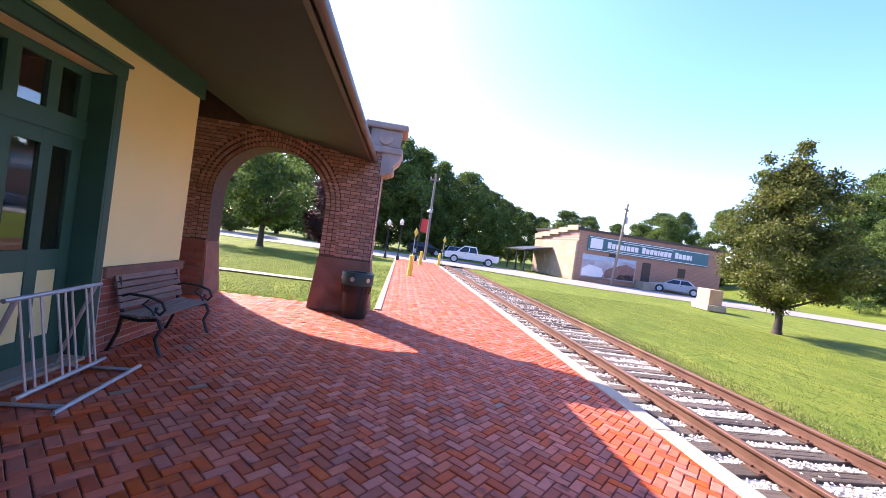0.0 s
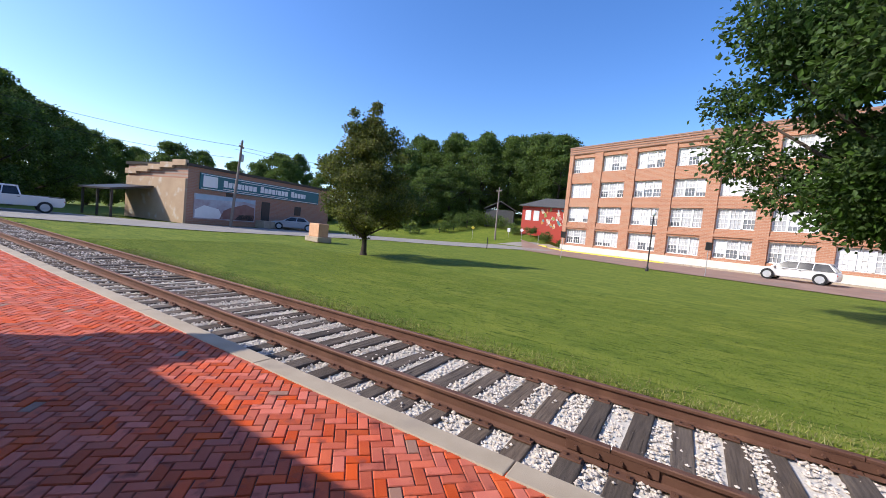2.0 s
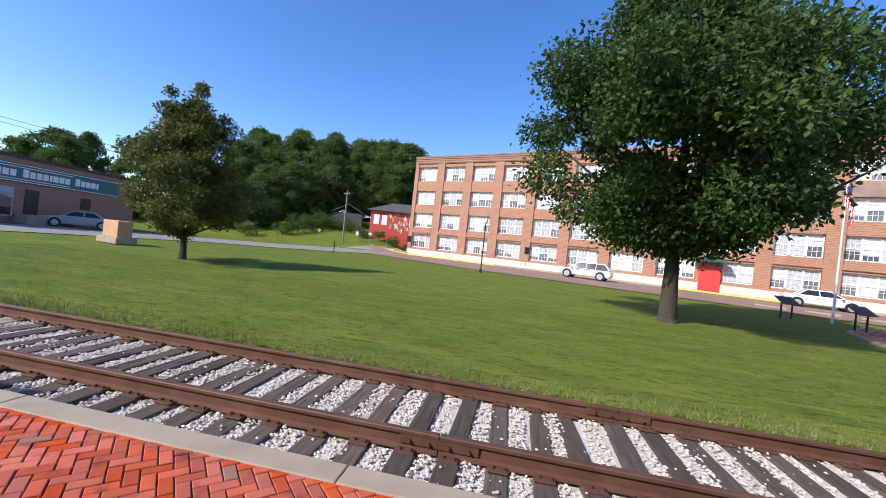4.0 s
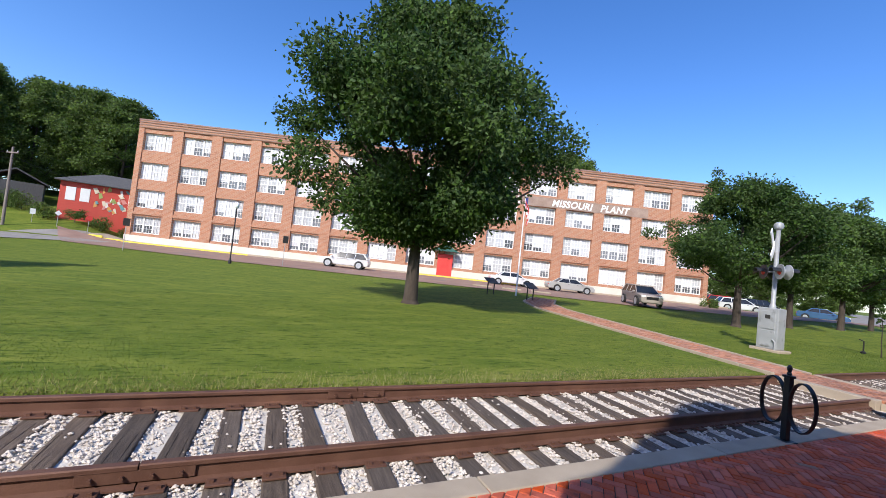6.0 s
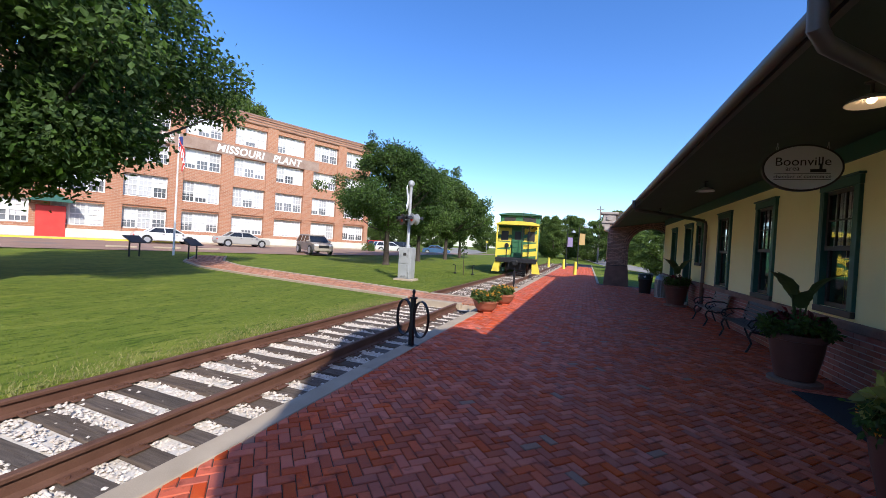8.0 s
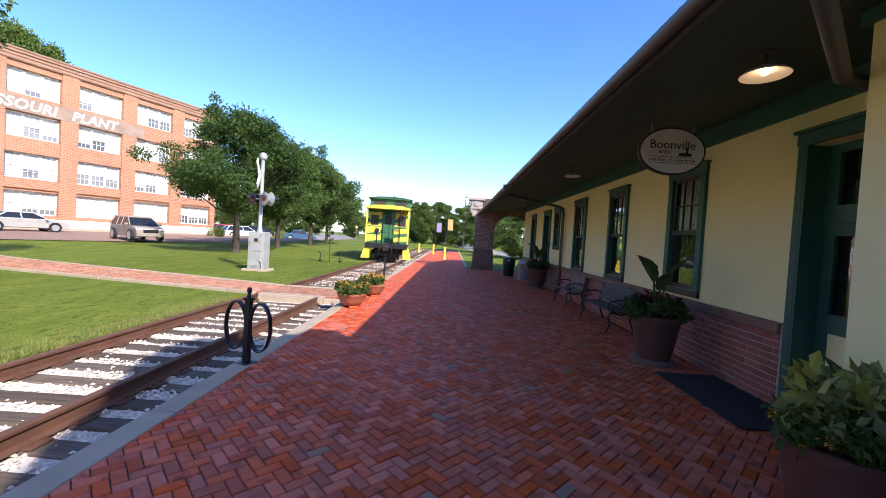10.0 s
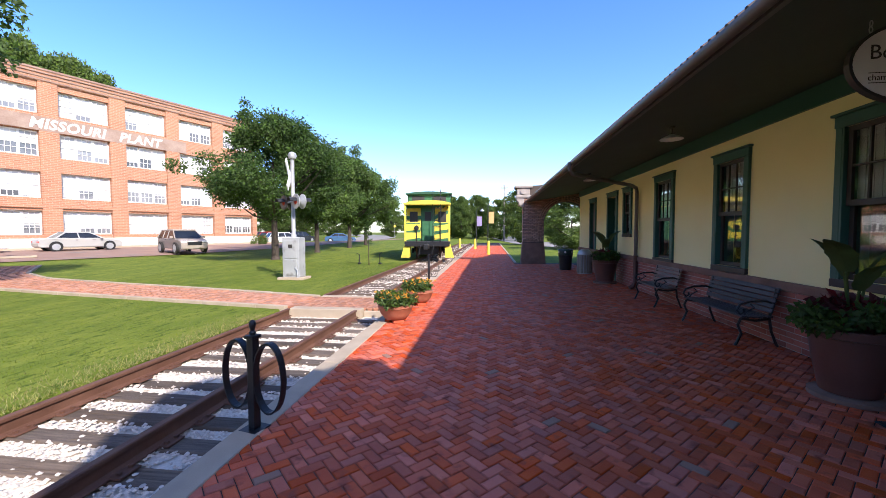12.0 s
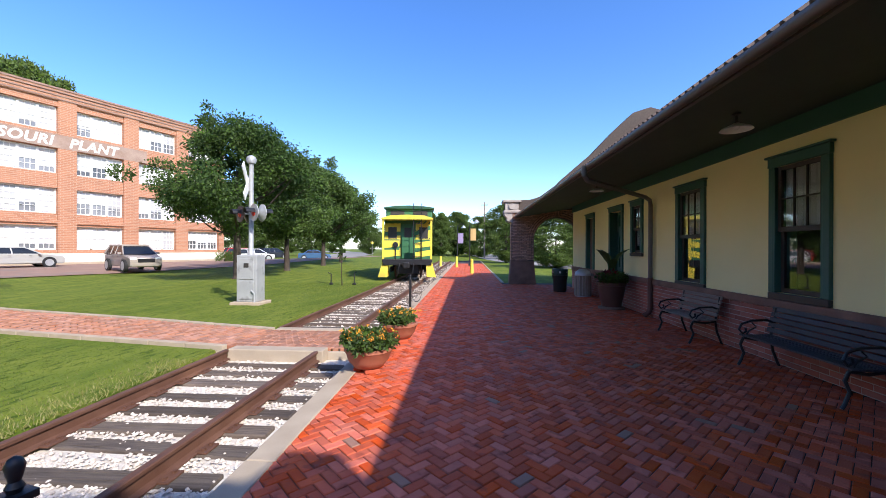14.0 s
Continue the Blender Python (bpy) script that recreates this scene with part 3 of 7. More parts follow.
for z, out in ((13.5, 0.20), (13.78, 0.22), (14.06, 0.25)):
    bm = bmesh.new()
    box(bm, -0.02, FLEN + 0.02, out * S, 0.1 * S, z, z + 0.11)
    part("corbel", bm, M_COPING, factory, "projecting brick course")
# split of the factory's windows and lettering
def window_kit(w, h, name):
    """Frame with three double-hung sashes, glazing bars, dark panes and blinds."""
    bm = bmesh.new()
    d = 0.09
    for a, b in ((0, 0.09), (w / 3 - 0.09, w / 3 + 0.09), (2 * w / 3 - 0.09, 2 * w / 3 + 0.09), (w - 0.09, w)):
        box(bm, a, b, -d, 0, 0, h)
    box(bm, 0, w, -d, 0, 0, 0.1)
    box(bm, 0, w, -d, 0, h - 0.1, h)
    box(bm, -0.1, w + 0.1, -0.32, 0.0, -0.12, -0.002)
    for k in range(3):
        x0 = k * w / 3 + 0.09
        x1 = (k + 1) * w / 3 - 0.09
        box(bm, x0, x1, -d + 0.02, -0.01, h / 2 - 0.045, h / 2 + 0.045)
        for i in (1, 2):
            box(bm, x0 + (x1 - x0) * i / 3 - 0.018, x0 + (x1 - x0) * i / 3 + 0.018, -d + 0.03, -0.02, 0.1, h - 0.1)
        for z in (h * 0.28, h * 0.72):
            box(bm, x0, x1, -d + 0.03, -0.02, z - 0.016, z + 0.016)
    return mesh_of(name, bm, M_FRAME)


def panel_mesh(name, x0, x1, z0, z1, y, mat, t=0.01):
    bm = bmesh.new()
    box(bm, x0, x1, y, y + t, z0, z1)
    return mesh_of(name, bm, mat)


rng = np.random.default_rng(11)
for r, (z0, z1) in enumerate(ROWS):
    h = z1 - z0
    fm = window_kit(WIDE, h, "window_frame")
    gm = panel_mesh("pane", 0.05, WIDE - 0.05, 0.05, h - 0.05, 0.0, M_FPANE)
    blinds = [panel_mesh("blind", 0.06, WIDE / 3 - 0.02, h * (1 - q), h - 0.06, -0.014, M_SHADE) for q in (0.52, 0.62, 0.76, 0.93, 0.93)]
    for i in range(15):
        w = new("window", fm)
        w.parent = factory
        w.matrix_basis = pose(i * BAY + 0.62, 0.36, z0)
        p = new("pane", gm)
        p.parent = w
        for k in range(3):
            b = new("blind", blinds[int(rng.integers(5))])
            b.parent = w
            b.matrix_basis = pose(k * WIDE / 3 + 0.02, 0, 0)


def lettering(name, text, size, mat, depth=0.01, spacing=1.0, slant=0.0, bold=0.0):
    """Text as a mesh, in xy, centred."""
    cu = bpy.data.curves.new(name, "FONT")
    cu.body, cu.size, cu.extrude, cu.align_x, cu.align_y, cu.space_character = text, size, depth, "CENTER", "CENTER", spacing
    cu.resolution_u = 3
    cu.shear, cu.offset = slant, bold
    tmp = bpy.data.objects.new(name, cu)
    me = bpy.data.meshes.new_from_object(tmp)
    bpy.data.objects.remove(tmp)
    me.materials.clear()
    me.materials.append(mat)
    return me


def letters_on(parent, text, size, mat, at, depth=0.008, spacing=1.0, name="lettering", slant=0.0, bold=0.0):
    ob = new(name, lettering(name, text, size, mat, depth, spacing, slant, bold))
    ob.parent = parent
    ob.matrix_basis = at
    return ob


bm = bmesh.new()
box(bm, 37.5, 61.6, -0.135, -0.125, 9.60, 10.70)
M_BAND = material("painted_sign_band", (0.21, 0.13, 0.095), (0.36, 0.27, 0.215), 1.1, 0.9, 0.2, fine=9, stain=(0.30, 0.24, 0.21), stain_scale=0.5)
band = part("sign_band", bm, M_BAND, factory, "faded painted sign band")
letters_on(band, "MISSOURI   PLANT", 1.08, M_LETTER, pose(54.5, -0.142, 10.12, 90), spacing=1.06, slant=0.22, bold=0.035)
letters_on(band, "BOONVILLE", 1.08, M_LETTER, pose(43.0, -0.142, 10.12, 90), spacing=1.06, slant=0.22, bold=0.035)
# entrance
bm = bmesh.new()
soft_box(bm, 36.9, 38.7, -0.24, 0.1, 0.1, 2.9, 0.03)
door = part("door", bm, M_RED, factory, "red panelled entrance door")
bm = bmesh.new()
prism(bm, [(36.3, 3.2), (39.3, 3.2), (37.8, 4.0)], 1.1, pose(0, -1.2, 0))
part("canopy", bm, M_GREEN, factory, "green entrance canopy")
for i in range(16):
    bm = bmesh.new()
    x = i * BAY
    box(bm, max(x - 0.6, 0) + 0.003, min(x + 0.62, FLEN) - 0.003, -0.122, -0.004, 1.16, 13.44)
    part("pilaster", bm, M_FBRICK, factory)
factory.scale = (1.0, 1.0, 1.04)

# ---- flour warehouse by the crossing ----
M_WBR = brick_material("warehouse_brick", (0.30, 0.15, 0.10), (0.38, 0.20, 0.13), (0.33, 0.25, 0.2), 0.42, 0.14, 0.012)
M_TAN = material("tan_front", (0.36, 0.24, 0.15), (0.47, 0.34, 0.22), 1, 0.85, 0.2, fine=14, stain=(0.50, 0.44, 0.36))
ware = thing("warehouse", pose(17.3, 37.0, 0, 0, 0, 6), "low brick warehouse with a long painted sign", "building")
bm = bmesh.new()
box(bm, 0, 17.5, 0, 9.5, 0, 5.0)
part("wall", bm, M_WBR, ware)
bm = bmesh.new()
box(bm, -0.15, 17.7, -0.15, 9.7, 5.0, 5.25)
part("coping", bm, M_SASH, ware, "dark roof edge")
bm = bmesh.new()
for i in range(5):
    box(bm, -0.28, -0.004, 0.0 + i * 1.9, 1.9 + i * 1.9, 5.0 - i * 0.22, 5.5 - i * 0.22)
box(bm, -0.20, -0.004, 0, 9.4, 0.0, 3.9)
part("front", bm, M_TAN, ware, "sunlit tan front with stepped parapet")
bm = bmesh.new()
soft_box(bm, 1.0, 15.5, -0.14, -0.006, 3.15, 4.62, 0.02)
board = part("sign_board", bm, M_BBLUE, ware, "long teal sign board with white lettering")
bm = bmesh.new()
for a, b in ((1.0, 15.5),):
    box(bm, a + 0.08, b - 0.08, -0.150, -0.142, 3.22, 3.28)
    box(bm, a + 0.08, b - 0.08, -0.150, -0.142, 4.49, 4.55)
part("border", bm, M_WHITE, board)
x = 3.2
for word in (8, 8, 5):
    for k in range(word):
        bm = bmesh.new()
        hgt = 0.62 if k == 0 else 0.50
        wd = 0.40 if k != 4 else 0.2
        soft_box(bm, x, x + wd, -0.155, -0.143, 3.60, 3.60 + hgt, 0.004)
        part("bar", bm, M_WHITE, board)
        x += wd + 0.08
    x += 0.38
bm = bmesh.new()
soft_box(bm, 1.25, 2.6, -0.20, -0.143, 3.4, 4.4, 0.02)
part("emblem", bm, M_WHITE, board, "white sack emblem")
for x, w, z, h in ((5.0, 6.0, 4.30, 0.07), (3.2, 7.6, 3.38, 0.07)):
    bm = bmesh.new()
    box(bm, x, x + w, -0.150, -0.143, z, z + h)
    part("bar", bm, M_LETTER, board, "small pale line of writing")
M_CAR_RUST = material("painted_rust_red", (0.24, 0.10, 0.08), (0.34, 0.20, 0.16), 1.5, 0.8, 0.05)
M_SKYPAINT = material("painted_pale_blue", (0.30, 0.42, 0.52), (0.46, 0.56, 0.62), 1.2, 0.8, 0.05)
M_MURAL = material("mural", (0.55, 0.62, 0.66), (0.30, 0.16, 0.17), 0.6, 0.8, 0.05, fine=3, stain=(0.72, 0.72, 0.70), stain_scale=0.8)
bm = bmesh.new()
soft_box(bm, 0.6, 6.8, -0.10, -0.006, 0.5, 2.75, 0.02)
mural = part("mural_panel", bm, M_MURAL, ware, "faded picture panel on the wall")
for pts, mat in (([(0.7, 0.6), (3.4, 0.6), (2.9, 1.5), (1.5, 1.75), (0.7, 1.3)], M_WHITE), ([(3.0, 0.6), (6.7, 0.6), (6.7, 1.9), (5.6, 2.2), (4.0, 1.7), (3.4, 1.4)], M_CAR_RUST), ([(4.6, 0.6), (6.7, 0.6), (6.7, 1.2), (5.0, 1.1)], M_SASH), ([(0.7, 2.2), (3.2, 2.35), (5.6, 2.45), (6.7, 2.3), (6.7, 2.68), (0.7, 2.68)], M_SKYPAINT)):
    bm = bmesh.new()
    prism(bm, pts, 0.006, pose(0, -0.108, 0))
    part("painted_shape", bm, mat, mural)
for x, z0, w, h in ((7.6, 0.4, 1.0, 2.3), (12.0, 1.6, 0.9, 1.0), (3.6, 2.75, 1.0, 0.35)):
    bm = bmesh.new()
    soft_box(bm, x, x + w, -0.05, 0.05, z0, z0 + h, 0.01)
    part("window" if z0 > 1 else "door", bm, M_SASH, ware)
bm = bmesh.new()
soft_box(bm, 7.0, 12.0, -1.3, -0.01, 0, 0.75, 0.03)
part("loading_dock", bm, M_CONC, ware)
# lean-to on the front
bm = bmesh.new()
prism(bm, [(-3.6, 2.3), (-0.3, 2.9), (-0.3, 3.05), (-3.6, 2.45)], 5.5, pose(0, 4.5, 0))
for y in (4.7, 7.0, 9.6):
    box(bm, -3.4, -3.25, y, y + 0.15, 0, 2.35)
part("porch", bm, M_SASH, ware, "dark shed porch")

# ---- painted house, shed ----
M_HRED = material("red_siding", (0.42, 0.05, 0.035), (0.52, 0.08, 0.05), 2, 0.7, 0.1, stretch=(1, 1, 6))
M_SHINGLE = material("grey_shingle", (0.06, 0.06, 0.062), (0.10, 0.10, 0.10), 3, 0.9, 0.3)
def hipped(bm, w, d, z0, z1, over):
    a = [(-w / 2 - over, -d / 2 - over), (w / 2 + over, -d / 2 - over), (w / 2 + over, d / 2 + over), (-w / 2 - over, d / 2 + over)]
    lo = [bm.verts.new((x, y, z0)) for x, y in a]
    lo2 = [bm.verts.new((x, y, z0 + 0.12)) for x, y in a]
    r = [bm.verts.new((-w * 0.18, 0, z1)), bm.verts.new((w * 0.18, 0, z1))]
    bm.faces.new(lo[::-1])
    for i in range(4):
        bm.faces.new((lo[i], lo[(i + 1) % 4], lo2[(i + 1) % 4], lo2[i]))
    bm.faces.new((lo2[0], lo2[1], r[1], r[0]))
    bm.faces.new((lo2[2], lo2[3], r[0], r[1]))
    bm.faces.new((lo2[1], lo2[2], r[1]))
    bm.faces.new((lo2[3], lo2[0], r[0]))


house = thing("house", pose(64.8, 18.6, 2.3, 0, 0, 97), "small red house with a colourful painted wall", "house")
bm = bmesh.new()
box(bm, -4.7, 4.7, -3.5, 3.5, -2.5, 4.4)
part("wall", bm, M_HRED, house)
bm = bmesh.new()
hipped(bm, 9.4, 7, 4.4, 6.2, 0.5)
part("roof", bm, M_SHINGLE, house, "dark shingle hip roof")
for sx in (-3.6, -2.2, 2.4, 3.7):
    for face in (1, -1):
        bm = bmesh.new()
        soft_box(bm, sx - 0.45, sx + 0.45, 3.46 * face - 0.08, 3.46 * face + 0.08, 2.2, 3.8, 0.02)
        part("window", bm, M_FRAME, house)
rng = np.random.default_rng(3)
TINTS = [paint("mural_%s" % n, c, 0.7) for n, c in (("cream", (0.66, 0.58, 0.42)), ("white", (0.7, 0.68, 0.62)), ("leaf", (0.30, 0.36, 0.10)), ("orange", (0.62, 0.30, 0.08)), ("teal", (0.14, 0.30, 0.30)), ("pink", (0.62, 0.26, 0.22)))]
for k in range(26):
    x, z = rng.uniform(-1.7, 1.5), rng.uniform(1.0, 4.0)
    w, h, lean = rng.uniform(0.12, 0.30), rng.uniform(0.15, 0.55), rng.uniform(-0.25, 0.25)
    bm = bmesh.new()
    prism(bm, [(x - w, z), (x + w * 0.6, z - h * 0.4), (x + w + lean, z + h), (x + lean * 0.5, z + h * 1.2)], 0.02 + 0.002 * k, pose(0, 3.5, 0))
    part("mural_shape", bm, TINTS[k % 6], house)
for k in range(9):
    bm = bmesh.new()
    soft_box(bm, -2.2 - 0.28 * k, -1.9 - 0.28 * k, 3.6, 4.5, 1.9 - 0.24 * k, 1.96 - 0.24 * k, 0.01)
    part("stair_tread", bm, M_HRED, house)
shed = thing("shed", pose(69.5, 30.5, 3.3, 0, 0, 110), "old grey timber shed among the trees", "shed")
M_OLD = material("grey_boards", (0.06, 0.06, 0.06), (0.11, 0.11, 0.105), 2, 0.9, 0.3, stretch=(8, 8, 1))
bm = bmesh.new()
box(bm, -2.6, 2.6, -2.5, 2.5, -1.5, 3.0)
part("wall", bm, M_OLD, shed)
bm = bmesh.new()
prism(bm, [(-3.0, 2.9), (0, 4.5), (3.0, 2.9), (3.0, 3.05), (0, 4.68), (-3.0, 3.05)], 5.6, pose(0, -2.8, 0))
part("roof", bm, M_SHINGLE, shed)

# ---- track ----
track = thing("railway_track", pose(0, 0, 0), "rusty railway track on pale ballast beside the platform", "railway track")
RAILS = (3.90, 5.39)
RZ_TOP = 0.035


def rail_profile():
    h = 0.165
    right = [(0.065, 0), (0.065, 0.012), (0.012, 0.03), (0.009, 0.115), (0.035, 0.128), (0.036, 0.156), (0.028, h)]
    return right + [(-x, z) for x, z in right[::-1]]


for x in RAILS:
    for y0, y1 in ((-11.22, 0.35 if x < 4 else -1.55), (0.36 if x < 4 else -1.54, 33.5), (-60, -13.02)):
        bm = bmesh.new()
        prism(bm, [(a, b + RZ_TOP - 0.165) for a, b in rail_profile()], y1 - y0, pose(x, y0, 0))
        part("rail", bm, M_RAIL, track)
    j = 0.355 if x < 4 else -1.545
    bm = bmesh.new()
    for s in (-1, 1):
        soft_box(bm, x + s * 0.014 - (0.016 if s < 0 else 0), x + s * 0.014 + (0.016 if s > 0 else 0), j - 0.36, j + 0.36, RZ_TOP - 0.125, RZ_TOP - 0.04, 0.004)
    part("joint_bar", bm, M_RAIL, track, "bolted rusty joint bar")
    for k in range(4):
        bm = bmesh.new()
        tube(bm, [(x - 0.06, j - 0.27 + k * 0.18, RZ_TOP - 0.083), (x + 0.06, j - 0.27 + k * 0.18, RZ_TOP - 0.083)], 0.016, 6)
        part("bolt", bm, M_RAIL, track)
rng = np.random.default_rng(8)
TIE_TOP = RZ_TOP - 0.168


def tie_mesh(k):
    r = np.random.default_rng(100 + k)
    bm = bmesh.new()
    soft_box(bm, 0, 2.55 + r.uniform(-0.05, 0.1), -0.105 + r.uniform(-0.01, 0.01), 0.105 + r.uniform(-0.01, 0.01), -0.16, 0.0, 0.014)
    for q in range(2):
        y = r.uniform(-0.08, 0.08)
        a = r.uniform(0.1, 1.5)
        box(bm, a, a + r.uniform(0.3, 0.9), y, y + 0.012, -0.05, 0.004)
    return mesh_of("tie", bm, M_TIE)


tie_kinds = [tie_mesh(k) for k in range(6)]
plate_bm = bmesh.new()
soft_box(plate_bm, -0.15, 0.15, -0.09, 0.09, 0.0, 0.018, 0.004)
for sx in (-0.1, 0.1):
    for sy in (-0.05, 0.05):
        box(plate_bm, sx - 0.014, sx + 0.014, sy - 0.014, sy + 0.014, 0.01, 0.04)
plate = mesh_of("tie_plate", plate_bm, M_RAIL)
TIES = []
y = -60.0
while y < 33.5:
    y += 0.415 + rng.normal(0, 0.025)
    if -13.15 < y < -11.1:
        continue
    TIES.append(y)
    o = new("tie", tie_kinds[int(rng.integers(6))])
    o.parent = track
    o.matrix_basis = pose(3.38 + rng.normal(0, 0.03), y, TIE_TOP + rng.normal(0, 0.006), 0, 0, rng.normal(0, 1.2))
    if -14 < y < 9:
        for x in RAILS:
            o = new("tie_plate", plate)
            o.parent = track
            o.matrix_basis = pose(x, y, TIE_TOP + 0.004)
bm = bmesh.new()
for a, b in ((-60, -12.8), (-11.5, 34)):
    box(bm, 3.17, 5.85, a, b, -0.29, -0.165)
single("ground_ballast_bed", bm, M_BED, "compacted pale ballast under the track", "ballast", kind="structure")
# stones
ico = np.array([(0, 0, 1), (0.9, 0, 0.2), (0.25, 0.85, 0.25), (-0.75, 0.5, 0.2), (-0.7, -0.55, 0.25), (0.3, -0.88, 0.2), (0, 0, -0.7)])
icof = [(0, 1, 2), (0, 2, 3), (0, 3, 4), (0, 4, 5), (0, 5, 1), (6, 2, 1), (6, 3, 2), (6, 4, 3), (6, 5, 4), (6, 1, 5)]
sv, sf = [], []
ties_a = np.array(TIES)
for a, b, count, size in ((-11.2, 9, 44500, 0.021), (9, 33, 11000, 0.032), (-32, -13.1, 11000, 0.03), (-60, -32, 1500, 0.05)):
    xs = rng.uniform(3.19, 5.80, count)
    ys = rng.uniform(a, b, count)
    for px, py in zip(xs, ys):
        gap = np.abs(ties_a - py).min()
        if gap < 0.105 and rng.random() > 0.03:
            continue
        if min(abs(px - 3.90), abs(px - 5.39)) < 0.05:
            continue
        s = size * rng.uniform(0.6, 1.35)
        if px > 5.55 and rng.random() < (px - 5.55) / 0.25:
            continue
        z = TIE_TOP - 0.022 + rng.uniform(-0.012, 0.012) + 0.02 * math.sin(py * 3.1 + px * 2) * rng.random() + (0.012 if gap < 0.105 else 0)
        ang = rng.uniform(0, 6.28)
        ca, sa = math.cos(ang), math.sin(ang)
        sc = s * rng.uniform(0.75, 1.25, 3)
        base = len(sv)
        for v in ico:
            q = v * sc
            sv.append((px + ca * q[0] - sa * q[1], py + sa * q[0] + ca * q[1], z + q[2] * 0.8))
        sf += [tuple(base + i for i in f) for f in icof]
tagged(new("ballast_stones", raw_mesh("ballast_stones", sv, sf, M_STONE)), "pale crushed limestone ballast between the ties", "gravel", kind="stuff")
# crossing walk
bm = bmesh.new()
soft_box(bm, 3.80, 5.40, -11.50, -11.25, -0.28, 0.03, 0.015)
soft_box(bm, 3.222, 3.795, -11.50, -11.43, -0.28, -0.03, 0.01)
single("kerb_crossing", bm, M_CONC, "concrete end block across the track", "kerb", kind="structure")
bm = bmesh.new()
soft_box(bm, 3.78, 5.40, -13.05, -12.82, -0.28, 0.03, 0.015)
single("kerb_crossing_south", bm, M_CONC, "concrete end block across the track", "kerb", kind="structure")
WN = [(2.99, -11.50), (5.5, -11.50), (9.2, -12.1), (13.3, -12.8), (17.0, -13.5), (20.5, -15.2), (24, -18.6)]
WS = [(2.99, -12.82), (5.4, -12.82), (9.0, -13.7), (12.8, -14.5), (17.0, -15.5), (19.9, -17.0), (23.0, -19.8)]
strip("pavement_walk", WN, WS, M_SAND, "brick garden walk leading over the track to the street", "path", lift=-0.004, steps=60, across=4)
def on_line(line, t):
    k = min(int(t * (len(line) - 1)), len(line) - 2)
    return Vector(line[k]).lerp(Vector(line[k + 1]), t * (len(line) - 1) - k)
wv, wf = [], []
pv, pf = brick_block(0.19, 0.092, -0.03, 0.02)
for i in range(230):
    t0 = (i + 0.5) / 230
    a, b = on_line(WN, t0), on_line(WS, t0)
    d = (on_line(WN, min(t0 + 0.01, 1)) - on_line(WN, max(t0 - 0.01, 0)))
    ang = math.atan2(d.y, d.x) + radians(90)
    n = 6
    for j in range(n):
        p = a.lerp(b, (j + 0.5 + 0.25 * (i % 2) - 0.12) / n)
        ca, sa = math.cos(ang), math.sin(ang)
        base = len(wv)
        gz = ground_z(p.x, p.y)
        for q in pv:
            wv.append((p.x + ca * q[0] - sa * q[1], p.y + sa * q[0] + ca * q[1], gz + q[2]))
        wf += [tuple(base + k for k in f) for f in pf]
tagged(new("pavement_walk_bricks", raw_mesh("pavement_walk_bricks", wv, wf, M_WALKB)), "red brick walk laid in running bond", "path", kind="structure")
for nm, line, off in (("kerb_walk_north", WN, 1), ("kerb_walk_south", WS, -1)):
    bm = bmesh.new()
    for i in range(24):
        a, b = on_line(line, 0.17 + i * 0.83 / 24), on_line(line, 0.17 + (i + 0.97) * 0.83 / 24)
        d = b - a
        soft_box(bm, 0, d.length, -0.06, 0.06, -0.1, 0.045, 0.01, pose(a.x, a.y + 0.06 * off, ground_z(a.x, a.y), 0, 0, math.degrees(math.atan2(d.y, d.x))))
    single(nm, bm, M_CONC, "narrow concrete edging of the garden walk", "kerb", kind="structure")

# ---- depot fittings ----
def casing(name, y0, y1, z0, z1, sill=True):
    """Painted surround with a moulded head, for an opening in the depot wall."""
    t = thing(name, pose(XW, 0, 0), "dark green painted timber surround in the stucco wall", "window" if sill else "door", kind="structure")
    for nm, a in (("window_frame" if sill else "door_frame", (y0 - 0.095, y0)), ("window_frame" if sill else "door_frame", (y1, y1 + 0.10))):
        bm = bmesh.new()
        soft_box(bm, -0.06, 0.05, a[0], a[1], z0 if sill else 0.0, z1, 0.008)
        part(nm, bm, M_GREEN, t)
    bm = bmesh.new()
    soft_box(bm, -0.06, 0.055, y0 - 0.11, y1 + 0.11, z1 + 0.002, z1 + 0.14, 0.008)
    soft_box(bm, -0.02, 0.085, y0 - 0.14, y1 + 0.14, z1 + 0.14, z1 + 0.175, 0.01)
    part("head", bm, M_GREEN, t)
    if sill:
        bm = bmesh.new()
        soft_box(bm, -0.1, 0.055, y0 - 0.10, y1 + 0.10, z0 - 0.10, z0 - 0.002, 0.010)
        part("window_sill", bm, M_SASH, t, "dark brown sill board")
    bm = bmesh.new()
    for a, b in ((y0, y0 + 0.025), (y1 - 0.025, y1)):
        box(bm, -0.28, 0.046, a, b, z0 + 0.002, z1 - 0.002)
    part("reveal", bm, M_GREEN, t)
    return t


